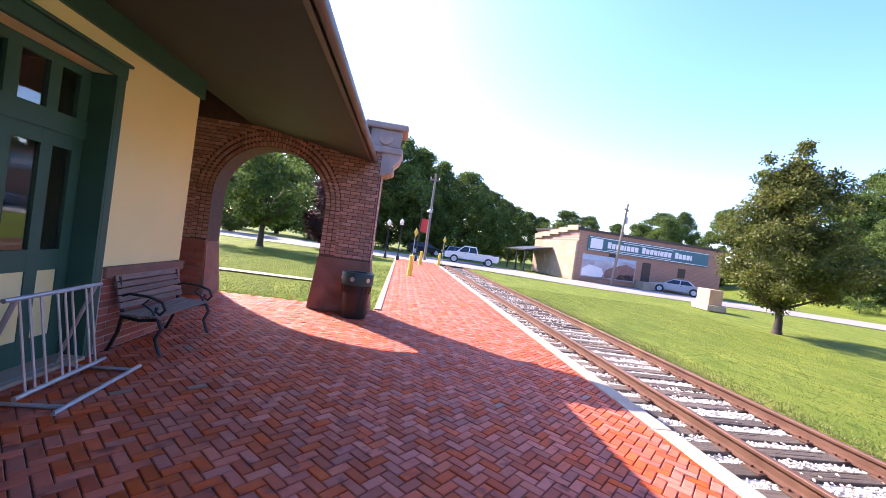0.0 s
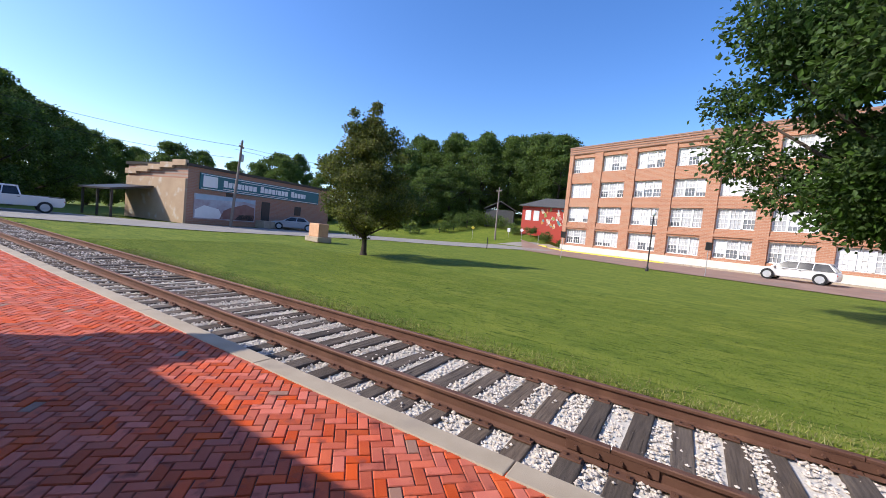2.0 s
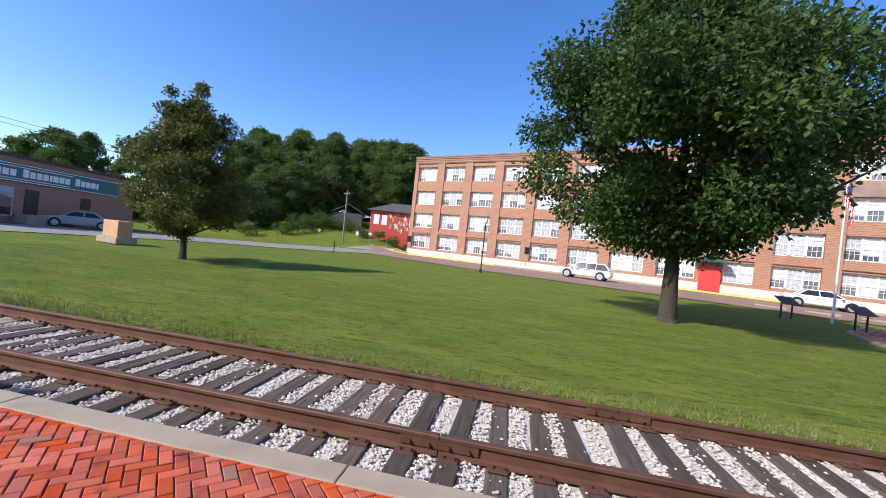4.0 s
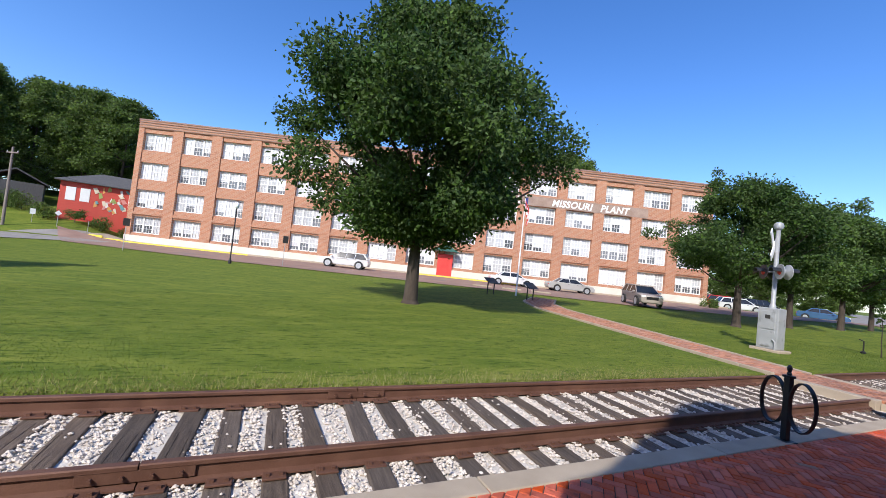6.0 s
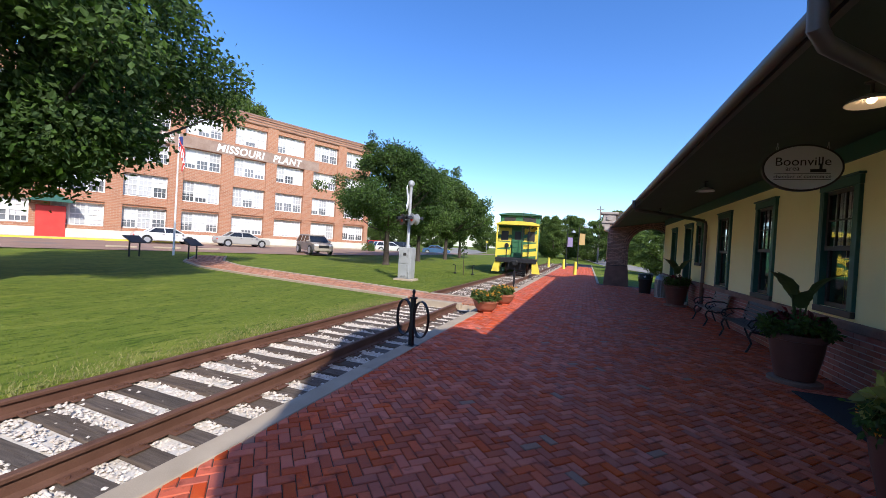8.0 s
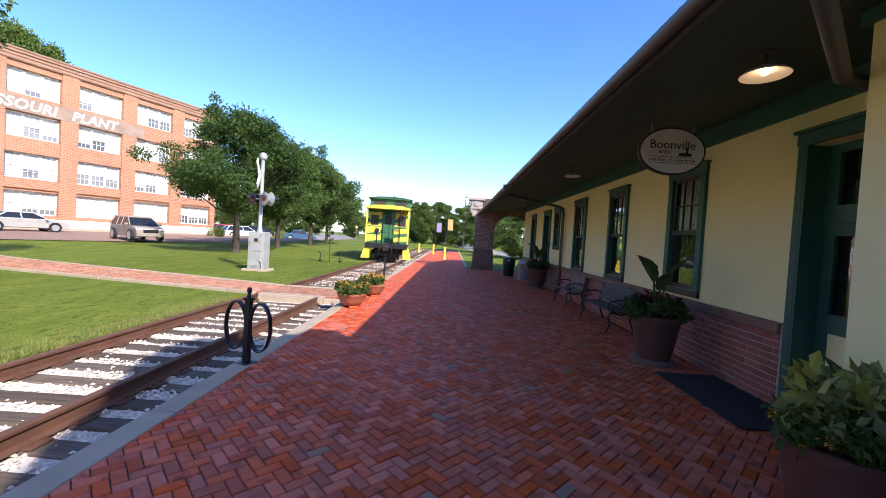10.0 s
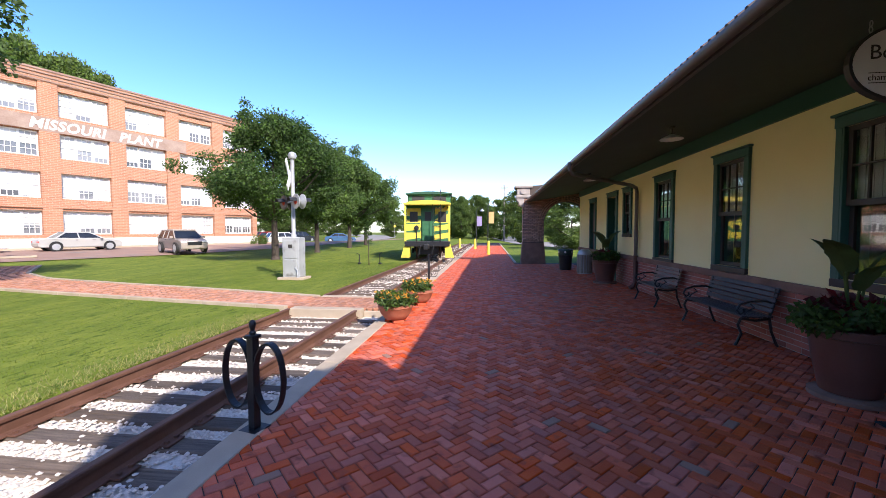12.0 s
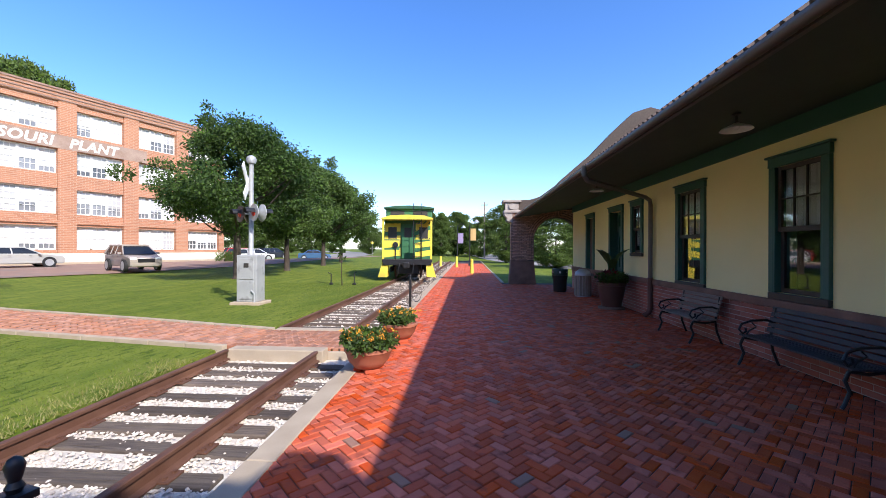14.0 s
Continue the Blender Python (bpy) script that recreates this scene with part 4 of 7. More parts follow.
def sash_window(name, y0, y1, z0, z1, cols=3, blind=0.5, seed=0):
    t = casing(name, y0, y1, z0, z1)
    y0, y1 = y0 + 0.025, y1 - 0.025
    zm = (z0 + z1) / 2
    for nm, a, b, dx in (("sash", zm - 0.03, z1, 0.0), ("sash", z0, zm + 0.03, -0.045)):
        bm = bmesh.new()
        for p, q in ((y0, y0 + 0.06), (y1 - 0.06, y1)):
            box(bm, dx - 0.04, dx, p, q, a, b)
        box(bm, dx - 0.04, dx, y0 + 0.06, y1 - 0.06, a, a + 0.07)
        box(bm, dx - 0.04, dx, y0 + 0.06, y1 - 0.06, b - 0.06, b)
        if a > z0:
            for k in range(1, cols):
                yy = y0 + 0.06 + (y1 - y0 - 0.12) * k / cols
                box(bm, dx - 0.035, dx - 0.005, yy - 0.011, yy + 0.011, a + 0.07, b - 0.06)
            box(bm, dx - 0.034, dx - 0.006, y0 + 0.06, y1 - 0.06, (a + b) / 2 - 0.011, (a + b) / 2 + 0.011)
        s = part(nm, bm, M_SASH, t)
        bm = bmesh.new()
        box(bm, dx - 0.024, dx - 0.018, y0 + 0.06, y1 - 0.06, a + 0.07, b - 0.06)
        part("pane", bm, M_GLASS, s)
    bm = bmesh.new()
    n = 14
    zb = zm + 0.04 if blind <= 0.5 else z1 - (z1 - z0) * blind
    for k in range(n):
        yy = y0 + 0.02 + (y1 - y0 - 0.04) * k / n
        box(bm, -0.112 + 0.012 * (k % 2), -0.105 + 0.012 * (k % 2), yy, yy + (y1 - y0) / n, zb, z1)
    part("curtain", bm, M_BLIND, t, "pale pleated curtain")
    return t


for k, (a, b, lo, hi) in enumerate(OPEN[2:6]):
    sash_window("window_%d" % (k + 1), a, b, lo, hi, 3 if k < 3 else 2, (0.5, 0.5, 0.5, 0.85)[k])
# shuttered window at the far end
t = casing("window_5", *OPEN[7])
bm = bmesh.new()
soft_box(bm, -0.14, -0.09, OPEN[7][0] + 0.025, OPEN[7][1] - 0.025, OPEN[7][2], OPEN[7][3], 0.006)
part("shutter", bm, material("brown_board", (0.10, 0.075, 0.06), (0.14, 0.11, 0.09), 4, 0.7, 0.1), t, "brown boarded panel")


def panelled_door(name, y0, y1, z1, leaves, transom, glass, number=""):
    """A green door with glazed upper panels, cream lower panels and a glazed transom."""
    t = casing(name, y0, y1, 0.0, z1, sill=False)
    y0, y1 = y0 + 0.025, y1 - 0.025
    X = -0.20
    zt = z1 - transom
    bm = bmesh.new()
    n = glass
    w = (y1 - y0) / n
    box(bm, X - 0.05, X + 0.02, y0, y1, zt - 0.08, zt + 0.10)
    box(bm, X - 0.05, X, y0, y1, z1 - 0.09, z1)
    for k in range(n + 1):
        yy = min(max(y0 + w * k, y0 + 0.06), y1 - 0.06)
        box(bm, X - 0.05, X + 0.004, yy - 0.06, yy + 0.06, zt + 0.1, z1 - 0.09)
    part("transom", bm, M_GREEN, t)
    bm = bmesh.new()
    box(bm, X - 0.03, X - 0.024, y0, y1, zt + 0.1, z1 - 0.09)
    part("pane", bm, M_GLASS, t)
    lw = (y1 - y0) / leaves
    for q in range(leaves):
        a, b = y0 + q * lw + 0.004, y0 + (q + 1) * lw - 0.004
        bm = bmesh.new()
        m = n // leaves
        pw = (b - a) / m
        for k in range(m + 1):
            yy = min(max(a + pw * k, a + 0.06), b - 0.06)
            box(bm, X - 0.05, X, yy - 0.06, yy + 0.06, 0.03, zt - 0.08)
        for z, h in ((0.03, 0.24), (0.92, 0.20), (zt - 0.22, 0.14)):
            box(bm, X - 0.049, X - 0.001, a, b, z, z + h)
        leaf = part("door_leaf", bm, M_GREEN, t)
        for k in range(m):
            bm = bmesh.new()
            box(bm, X - 0.030, X - 0.024, a + pw * k + 0.04, a + pw * (k + 1) - 0.04, 1.10, zt - 0.20)
            part("pane", bm, M_GLASS, leaf)
            bm = bmesh.new()
            soft_box(bm, X - 0.04, X - 0.012, a + pw * k + 0.05, a + pw * (k + 1) - 0.05, 0.25, 0.94, 0.004)
            part("panel", bm, M_STUCCO, leaf, "cream painted lower panel")
        bm = bmesh.new()
        lathe(bm, [(0.03, 0), (0.03, 0.01), (0.012, 0.02), (0.012, 0.05), (0.03, 0.06), (0.028, 0.085), (0.01, 0.095)], 12)
        bmesh.ops.transform(bm, matrix=pose(X, (b - 0.05) if q == 0 else a + 0.05, 1.0, 0, 90), verts=bm.verts)
        part("door_handle", bm, M_STEEL, leaf, smooth=True)
    if number:
        letters_on(t, number, 0.24, M_SASH, pose(X + 0.022, y0 + 0.42, zt + 0.01, 90, 0, 90), 0.003)
    bm = bmesh.new()
    soft_box(bm, -0.28, 0.08, y0, y1, -0.02, 0.035, 0.01)
    part("threshold", bm, M_CONC, t)
    return t


panelled_door("door_1", *OPEN[0][:2], OPEN[0][3], 2, 0.62, 6)
panelled_door("door_2", *OPEN[1][:2], OPEN[1][3], 1, 0.75, 1, "3")
panelled_door("door_3", *OPEN[6][:2], OPEN[6][3], 1, 0.55, 1)

# downspouts
def downspout(pts, label, low=None):
    bm = bmesh.new()
    tube(bm, pts, 0.05, 10)
    t = single("downspout", bm, M_FASCIA, label, "downspout", kind="structure", smooth=True)
    if low:
        bm = bmesh.new()
        tube(bm, low, 0.062, 10)
        single("downspout_boot", bm, M_POTD, "rust-brown cast iron downspout boot", "downspout", kind="structure", smooth=True)


downspout([(-0.71, -12.6, 3.26), (-0.72, -12.62, 3.08), (-0.80, -12.7, 3.00), (-2.85, -14.9, 2.96), (-3.04, -15.10, 2.91), (-3.07, -15.12, 2.80), (-3.07, -15.12, 0.9)],
          "dark metal downspout crossing under the eaves", [(-3.07, -15.12, 0.98), (-3.07, -15.12, 0.2), (-3.02, -15.12, 0.1), (-2.92, -15.12, 0.03)])
downspout([(-0.71, -3.4, 3.26), (-0.72, -3.42, 3.08), (-0.80, -3.5, 3.02), (-1.98, -4.56, 2.96), (-2.2, -4.66, 2.98), (-2.98, -4.68, 2.92), (-3.05, -4.68, 2.8), (-3.05, -4.68, 0.05)],
          "dark metal downspout crossing under the eaves")


# soffit lamps
def soffit_lamp(x, y, lit):
    z = EZ + (x - EX) / (XW - 0.2 - EX) * (3.60 - EZ)
    t = thing("ceiling_lamp", pose(x, y, z), "white enamel shade lamp under the soffit", "lamp", "lamps under the eaves")
    bm = bmesh.new()
    lathe(bm, [(0.05, 0.0), (0.05, -0.02), (0.014, -0.03), (0.014, -0.12), (0.03, -0.13)], 14)
    part("stem", bm, M_SASH, t, smooth=True)
    bm = bmesh.new()
    prof = [(0.035, -0.12), (0.06, -0.135), (0.15, -0.175), (0.175, -0.20), (0.17, -0.203), (0.145, -0.18), (0.05, -0.145)]
    n = 24
    rings = [[bm.verts.new((r * math.cos(2 * math.pi * j / n), r * math.sin(2 * math.pi * j / n), q)) for j in range(n)] for r, q in prof]
    for a, b in zip(rings, rings[1:]):
        for j in range(n):
            bm.faces.new((a[j], a[(j + 1) % n], b[(j + 1) % n], b[j]))
    part("shade", bm, M_WHITE, t, smooth=True)
    bm = bmesh.new()
    lathe(bm, [(0.012, -0.14), (0.03, -0.155), (0.034, -0.175), (0.02, -0.195), (0.004, -0.2)], 12)
    part("bulb", bm, M_LAMP if lit else M_WHITE, t, smooth=True)


soffit_lamp(-1.78, -5.0, True)
soffit_lamp(-1.80, -10.1, False)
soffit_lamp(-1.75, -15.1, False)

# hanging oval sign
sign = thing("hanging_sign", pose(-2.05, -6.8, 2.95), "white oval hanging sign with dark lettering", "sign")
bm = bmesh.new()
prism(bm, [(0.42 * math.cos(2 * math.pi * i / 40), 0.30 * math.sin(2 * math.pi * i / 40)) for i in range(40)], 0.05, pose(0, -0.025, 0))
part("rim", bm, M_SASH, sign)
bm = bmesh.new()
prism(bm, [(0.396 * math.cos(2 * math.pi * i / 40), 0.277 * math.sin(2 * math.pi * i / 40)) for i in range(40)], 0.06, pose(0, -0.03, 0))
face = part("board", bm, M_WHITE, sign)
letters_on(face, "Boonville", 0.155, M_SASH, pose(-0.0, 0.031, 0.075, 90, 0, 180), 0.001)
letters_on(face, "area", 0.085, M_SASH, pose(0.1, 0.031, -0.01, 90, 0, 180), 0.001)
letters_on(face, "chamber of commerce", 0.064, M_SASH, pose(0, 0.031, -0.112, 90, 0, 180), 0.001)
bm = bmesh.new()
for z in (-0.075, -0.150):
    box(bm, -0.29, 0.29, 0.0305, 0.032, z - 0.003, z + 0.003)
box(bm, -0.24, -0.08, 0.0305, 0.032, -0.06, -0.02)
box(bm, -0.20, -0.17, 0.0305, 0.032, -0.02, 0.05)
part("line", bm, M_SASH, face)
for s in (-0.26, 0.26):
    bm = bmesh.new()
    for k in range(3):
        a = [(s + 0.012 * math.cos(q) * (k % 2), 0.012 * math.cos(q) * ((k + 1) % 2), 0.215 + 0.045 * k + 0.024 * math.sin(q)) for q in (2 * math.pi * i / 8 for i in range(9))]
        tube(bm, a, 0.004, 5)
    part("chain", bm, M_STEEL, sign)


# ---- benches ----
M_SLATD = material("dark_bench_slat", (0.022, 0.024, 0.032), (0.055, 0.056, 0.066), 4, 0.5, 0.3, fine=40, vary=0.2, stretch=(10, 1, 10))


def bench(at, length, label, slats=M_SLAT):
    """Iron-armed bench with timber slats; the back is along local x = 0, the seat towards +x."""
    t = thing("bench", at, label, "bench", "iron and timber benches")
    for y in (0.06, length - 0.06):
        bm = bmesh.new()
        tube(bm, [(0.02, y, 0.84), (0.05, y, 0.62), (0.10, y, 0.42), (0.07, y, 0.22), (0.0, y, 0.04), (-0.02, y, 0.0)], 0.02, 7)
        tube(bm, [(0.10, y, 0.40), (0.28, y, 0.37), (0.48, y, 0.40)], 0.02, 7)
        tube(bm, [(0.48, y, 0.40), (0.52, y, 0.30), (0.47, y, 0.18), (0.52, y, 0.05), (0.55, y, 0.0)], 0.02, 7)
        part("leg_frame", bm, M_BLACK, t, "black cast-iron leg frame", smooth=True)
        bm = bmesh.new()
        tube(bm, [(0.05, y, 0.62), (0.15, y, 0.66), (0.36, y, 0.65), (0.50, y, 0.60), (0.54, y, 0.52), (0.49, y, 0.46), (0.44, y, 0.49), (0.45, y, 0.54)], 0.017, 7)
        tube(bm, [(0.45, y, 0.42), (0.40, y, 0.50), (0.30, y, 0.56), (0.36, y, 0.62)], 0.012, 6)
        part("armrest", bm, M_BLACK, t, "scrolled black iron armrest", smooth=True)
    for k in range(6):
        bm = bmesh.new()
        soft_box(bm, 0.09 + k * 0.07, 0.15 + k * 0.07, 0, length, 0.425 - 0.012 * math.sin(k * 0.6), 0.45 - 0.012 * math.sin(k * 0.6), 0.006)
        part("slat", bm, slats, t)
    for k in range(5):
        bm = bmesh.new()
        soft_box(bm, -0.012, 0.012, 0, length, 0.0, 0.065, 0.006, pose(0.105 - 0.02 * k, 0, 0.49 + k * 0.075, 0, -14))
        part("slat", bm, slats, t)
    return t


bench(pose(-3.04, -13.55, 0), 1.25, "iron-armed bench with weathered timber slats against the wainscot")
bench(pose(-3.04, -11.15, 0), 1.7, "iron-armed bench with blue-black worn slats against the wainscot", M_SLATD)
bench(pose(-1.99, -3.2, 0), 1.25, "iron-armed bench with brown slats against the bay")
bench(pose(-3.08, 4.62, 0), 1.20, "iron-armed bench with brown slats beside the green door")

# ---- bike stands ----
def hoop_rack(at, label):
    t = thing("bike_rack", at, label, "bike rack", "bike racks on the kerb")
    bm = bmesh.new()
    soft_box(bm, -0.09, 0.09, -0.09, 0.09, 0, 0.012, 0.003)
    part("base_plate", bm, M_BLACK, t)
    bm = bmesh.new()
    soft_box(bm, -0.035, 0.035, -0.035, 0.035, 0.012, 0.80, 0.005)
    part("post", bm, M_BLACK, t)
    bm = bmesh.new()
    soft_box(bm, -0.048, 0.048, -0.048, 0.048, 0.78, 0.81, 0.004)
    lathe(bm, [(0.02, 0.81), (0.028, 0.83), (0.018, 0.85), (0.026, 0.88), (0.03, 0.905), (0.02, 0.93), (0.004, 0.94)], 14)
    part("finial", bm, M_BLACK, t, smooth=True)
    for s in (-1, 1):
        bm = bmesh.new()
        ring = []
        for i in range(33):
            a = 2 * math.pi * i / 32
            ring.append((s * 0.175 + 0.145 * math.cos(a), 0.0, 0.46 + 0.285 * math.sin(a)))
        for k in range(32):
            p, q = Vector(ring[k]), Vector(ring[k + 1])
            c = Vector((s * 0.175, 0, 0.46))
            po, qo = c + (p - c) * 1.06, c + (q - c) * 1.06
            vs = [bm.verts.new(w + Vector((0, e, 0))) for w in (p, q, qo, po) for e in (-0.03, 0.03)]
            for f in ((0, 2, 4, 6), (1, 7, 5, 3), (0, 1, 3, 2), (4, 5, 7, 6)):
                bm.faces.new([vs[i] for i in f])
        bmesh.ops.remove_doubles(bm, verts=bm.verts, dist=0.0005)
        part("hoop", bm, M_BLACK, t)
    return t


hoop_rack(pose(3.08, -6.42, 0, 0, 0, -14), "black iron bike rack with two hoops on the kerb")
hoop_rack(pose(3.12, -16.2, 0, 0, 0, 4), "black iron bike rack with two hoops on the kerb")

stand = thing("bicycle_stand", pose(-2.42, 3.18, 0, 0, 0, 4), "grey tubular steel bicycle stand before the green door", "bike rack")
for nm, pts in (("base_rail", [(0, 0, 0.02), (0, 1.1, 0.02)]), ("base_rail", [(-0.68, 0.0, 0.02), (-0.68, 1.1, 0.02)]), ("side_rail", [(0.0, 0.12, 0.02), (-0.68, 0.12, 0.02), (-0.42, 0.12, 0.82)]),
                ("side_rail", [(0.0, 0.98, 0.02), (-0.68, 0.98, 0.02), (-0.42, 0.98, 0.82)]), ("top_rail", [(-0.42, 0.02, 0.83), (-0.42, 1.06, 0.83)]), ("lower_rail", [(-0.30, 0.05, 0.09), (-0.30, 1.05, 0.09)])):
    bm = bmesh.new()
    tube(bm, pts, 0.02, 8)
    part(nm, bm, M_STEEL, stand, smooth=True)
for k, q in enumerate((0.15, 0.24, 0.35, 0.52, 0.60, 0.68, 0.85, 0.92)):
    bm = bmesh.new()
    tube(bm, [(-0.30, q, 0.09), (-0.42, q, 0.83)], 0.010, 7)
    part("bar", bm, M_STEEL, stand, smooth=True)


# ---- leaves ----
def leaf_cloud(name, centres, radii, count, size, mat, seed, flat=0.75, droop=0.3):
    """Many small pointed leaves in clumps."""
    r = np.random.default_rng(seed)
    c = np.array(centres)
    rad = np.array(radii)
    pick = r.choice(len(c), count, p=rad ** 2 / (rad ** 2).sum())
    d = r.normal(size=(count, 3))
    d /= np.linalg.norm(d, axis=1)[:, None]
    d[:, 2] *= flat
    p = c[pick] + d * (rad[pick] * np.abs(r.normal(0.8, 0.24, count)))[:, None]
    ax = r.normal(size=(count, 3)) + d * 0.8
    ax[:, 2] -= droop
    ax /= np.linalg.norm(ax, axis=1)[:, None]
    sd = np.cross(ax, r.normal(size=(count, 3)))
    sd /= np.linalg.norm(sd, axis=1)[:, None]
    up = np.cross(ax, sd)
    s = (size * r.uniform(0.6, 1.3, count))[:, None]
    v = np.empty((count, 4, 3))
    v[:, 0] = p
    v[:, 1] = p + ax * s * 0.5 + sd * s * 0.30 + up * s * 0.08
    v[:, 2] = p + ax * s
    v[:, 3] = p + ax * s * 0.5 - sd * s * 0.30 + up * s * 0.08
    me = bpy.data.meshes.new(name)
    me.from_pydata(v.reshape(-1, 3).tolist(), [], [(4 * i, 4 * i + 1, 4 * i + 2, 4 * i + 3) for i in range(count)])
    me.materials.append(mat)
    return me


def crown(height, low, radius, n, seed, top=0.35, belly=0.38, lean=(0, 0), tops=()):
    """Clump centres of a crown with an uneven outline."""
    r = np.random.default_rng(seed)
    out, rad = [], []
    while len(out) < n:
        q = r.uniform(0, 1)
        w = (q / belly) ** 0.55 if q < belly else (max(1 - (q - belly) / (1 - belly), 0)) ** top
        a = r.uniform(0, 6.283)
        bump = 1 + 0.18 * math.sin(3 * a + seed + q * 4) + 0.14 * math.sin(5 * a + q * 11) + r.normal(0, 0.07)
        k = radius * w * bump * math.sqrt(r.uniform(0.15, 1.0))
        out.append((math.cos(a) * k + lean[0] * q, math.sin(a) * k + lean[1] * q, low + (height - low) * q * 0.96))
        rad.append(radius * r.uniform(0.09, 0.22))
    for x, y, z, w in tops:
        for _ in range(9):
            q = r.uniform(0, 1)
            out.append((x + r.normal(0, 0.35) * w * (1 - q), y + r.normal(0, 0.35) * w * (1 - q), z - (1 - q) * w * 2.2))
            rad.append(w * (0.65 - 0.4 * q))
    return out, rad


def tree(name, at, height, low, radius, trunk, leaves, size, mat, seed, label, n=90, group="", top=0.45, belly=0.38, fork=0.3, limbs=12, tops=()):
    t = thing(name, at, label, "tree", group)
    cs, rs = crown(height, low, radius, n, seed, top, belly, tops=tops)
    r = np.random.default_rng(seed + 1)
    bm = bmesh.new()
    z1 = low + (height - low) * 0.55
    pts = [(0, 0, -0.1), (0, 0, 0.12), (0.02, 0.01, low * 0.5), (0.0, 0.04, low), (0.05, 0.0, (low + z1) / 2), (0.0, 0.05, z1)]
    tube(bm, pts[:2], trunk * 1.6, 12, trunk * 1.15)
    tube(bm, pts[1:], trunk * 1.15, 12, trunk * 0.3)
    part("trunk", bm, M_BARK, t, smooth=True)
    far = sorted(range(n), key=lambda i: -math.hypot(cs[i][0], cs[i][1]))
    for i in far[:limbs * 2:2]:
        c = Vector(cs[i])
        z0 = max(low * (0.75 + fork * r.random()), min(c.z - c.to_2d().length * 0.7, z1))
        bm = bmesh.new()
        a = Vector((0, 0, z0))
        m = a.lerp(c, 0.5) + Vector((0, 0, -0.06 * radius))
        tube(bm, [a, m, c], trunk * 0.42, 6, trunk * 0.08)
        part("limb", bm, M_BARK, t, smooth=True)
    o = new("crown", leaf_cloud("crown", cs, rs, leaves, size, mat, seed + 2))
    o.parent = t
    return t


tree("ash_tree", pose(15.7, -5.9, 0, 0, 0, 20), 12.3, 2.9, 5.75, 0.27, 125000, 0.19, M_LEAF, 5, "large dark green ash tree on the lawn", 175, top=0.5, belly=0.36, tops=((0.4, -0.3, 12.8, 1.5), (-2.3, 1.0, 11.4, 1.4), (2.3, -1.6, 11.1, 1.4)))
tree("pear_tree", pose(15.3, 14.0, 0), 6.9, 1.0, 2.7, 0.14, 52000, 0.125, M_LEAF_PEAR, 9, "rounded pear tree with yellow-green leaves on the lawn", 170, top=0.8, belly=0.33, fork=0.2, tops=((0.1, 0.0, 7.7, 0.9), (-0.9, 0.5, 7.1, 0.75), (1.0, -0.5, 6.9, 0.7), (0.3, 1.0, 6.8, 0.7)))
tree("lawn_tree", pose(14.3, -26.0, 0), 8.4, 3.0, 5.1, 0.20, 56000, 0.16, M_LEAF, 15, "broad green tree with an uneven crown on the lawn", 84, top=0.55, belly=0.24, tops=((-1.7, -0.6, 8.7, 1.0), (1.4, 0.5, 9.5, 1.2), (2.7, -0.8, 8.4, 0.9), (-3.6, 0.4, 5.4, 0.9)))
back = tree("lawn_tree", pose(15.1, -33.6, 0), 8.6, 2.9, 4.3, 0.19, 36000, 0.20, M_LEAF_STREET, 61, "leafy green tree standing by the car park", 80, top=0.5, belly=0.3, group="trees by the car park", tops=((0.8, 0.5, 9.8, 1.2), (-2.2, 0.0, 8.4, 1.0)))
for x, y, turn, k in ((15.2, -41.2, 130, 1.04), (15.6, -47.6, 250, 0.95)):
    copy_thing(back, pose(x, y, 0, 0, 0, turn) @ Matrix.Diagonal((k, k, k, 1)))
tree("arch_tree", pose(-9.0, 26.0, 0), 6.3, 1.7, 3.7, 0.18, 14000, 0.24, M_LEAF_FAR, 21, "spreading green tree beyond the arch", 80)
tree("plum_tree", pose(-6.4, 33.0, 0), 5.6, 1.0, 2.6, 0.14, 7000, 0.26, M_LEAF_PLUM, 23, "dark purple-leaved tree by the road", 60)
tree("sapling", pose(7.3, -22.8, 0), 2.2, 1.2, 0.35, 0.02, 500, 0.09, M_LEAF, 27, "thin young tree staked on the lawn", 14, limbs=4)
kinds = [tree("wood_tree", pose(-5.7, 54.7, 0), 15.5, 1.0, 5.2, 0.30, 26000, 0.33, M_LEAF_FAR, 31, "tall leafy green tree in the wood", 170, "trees of the wood", limbs=5, belly=0.45),
         tree("wood_tree", pose(1.3, 60.0, 0), 16.0, 1.2, 5.0, 0.30, 26000, 0.33, M_LEAF_FAR, 37, "tall leafy green tree in the wood", 170, "trees of the wood", limbs=5, top=0.6),
         tree("wood_tree", pose(9.9, 67.3, 0), 15.0, 0.8, 5.6, 0.30, 26000, 0.33, M_LEAF_FAR, 41, "tall leafy green tree in the wood", 170, "trees of the wood", limbs=5, belly=0.3)]
rng = np.random.default_rng(17)
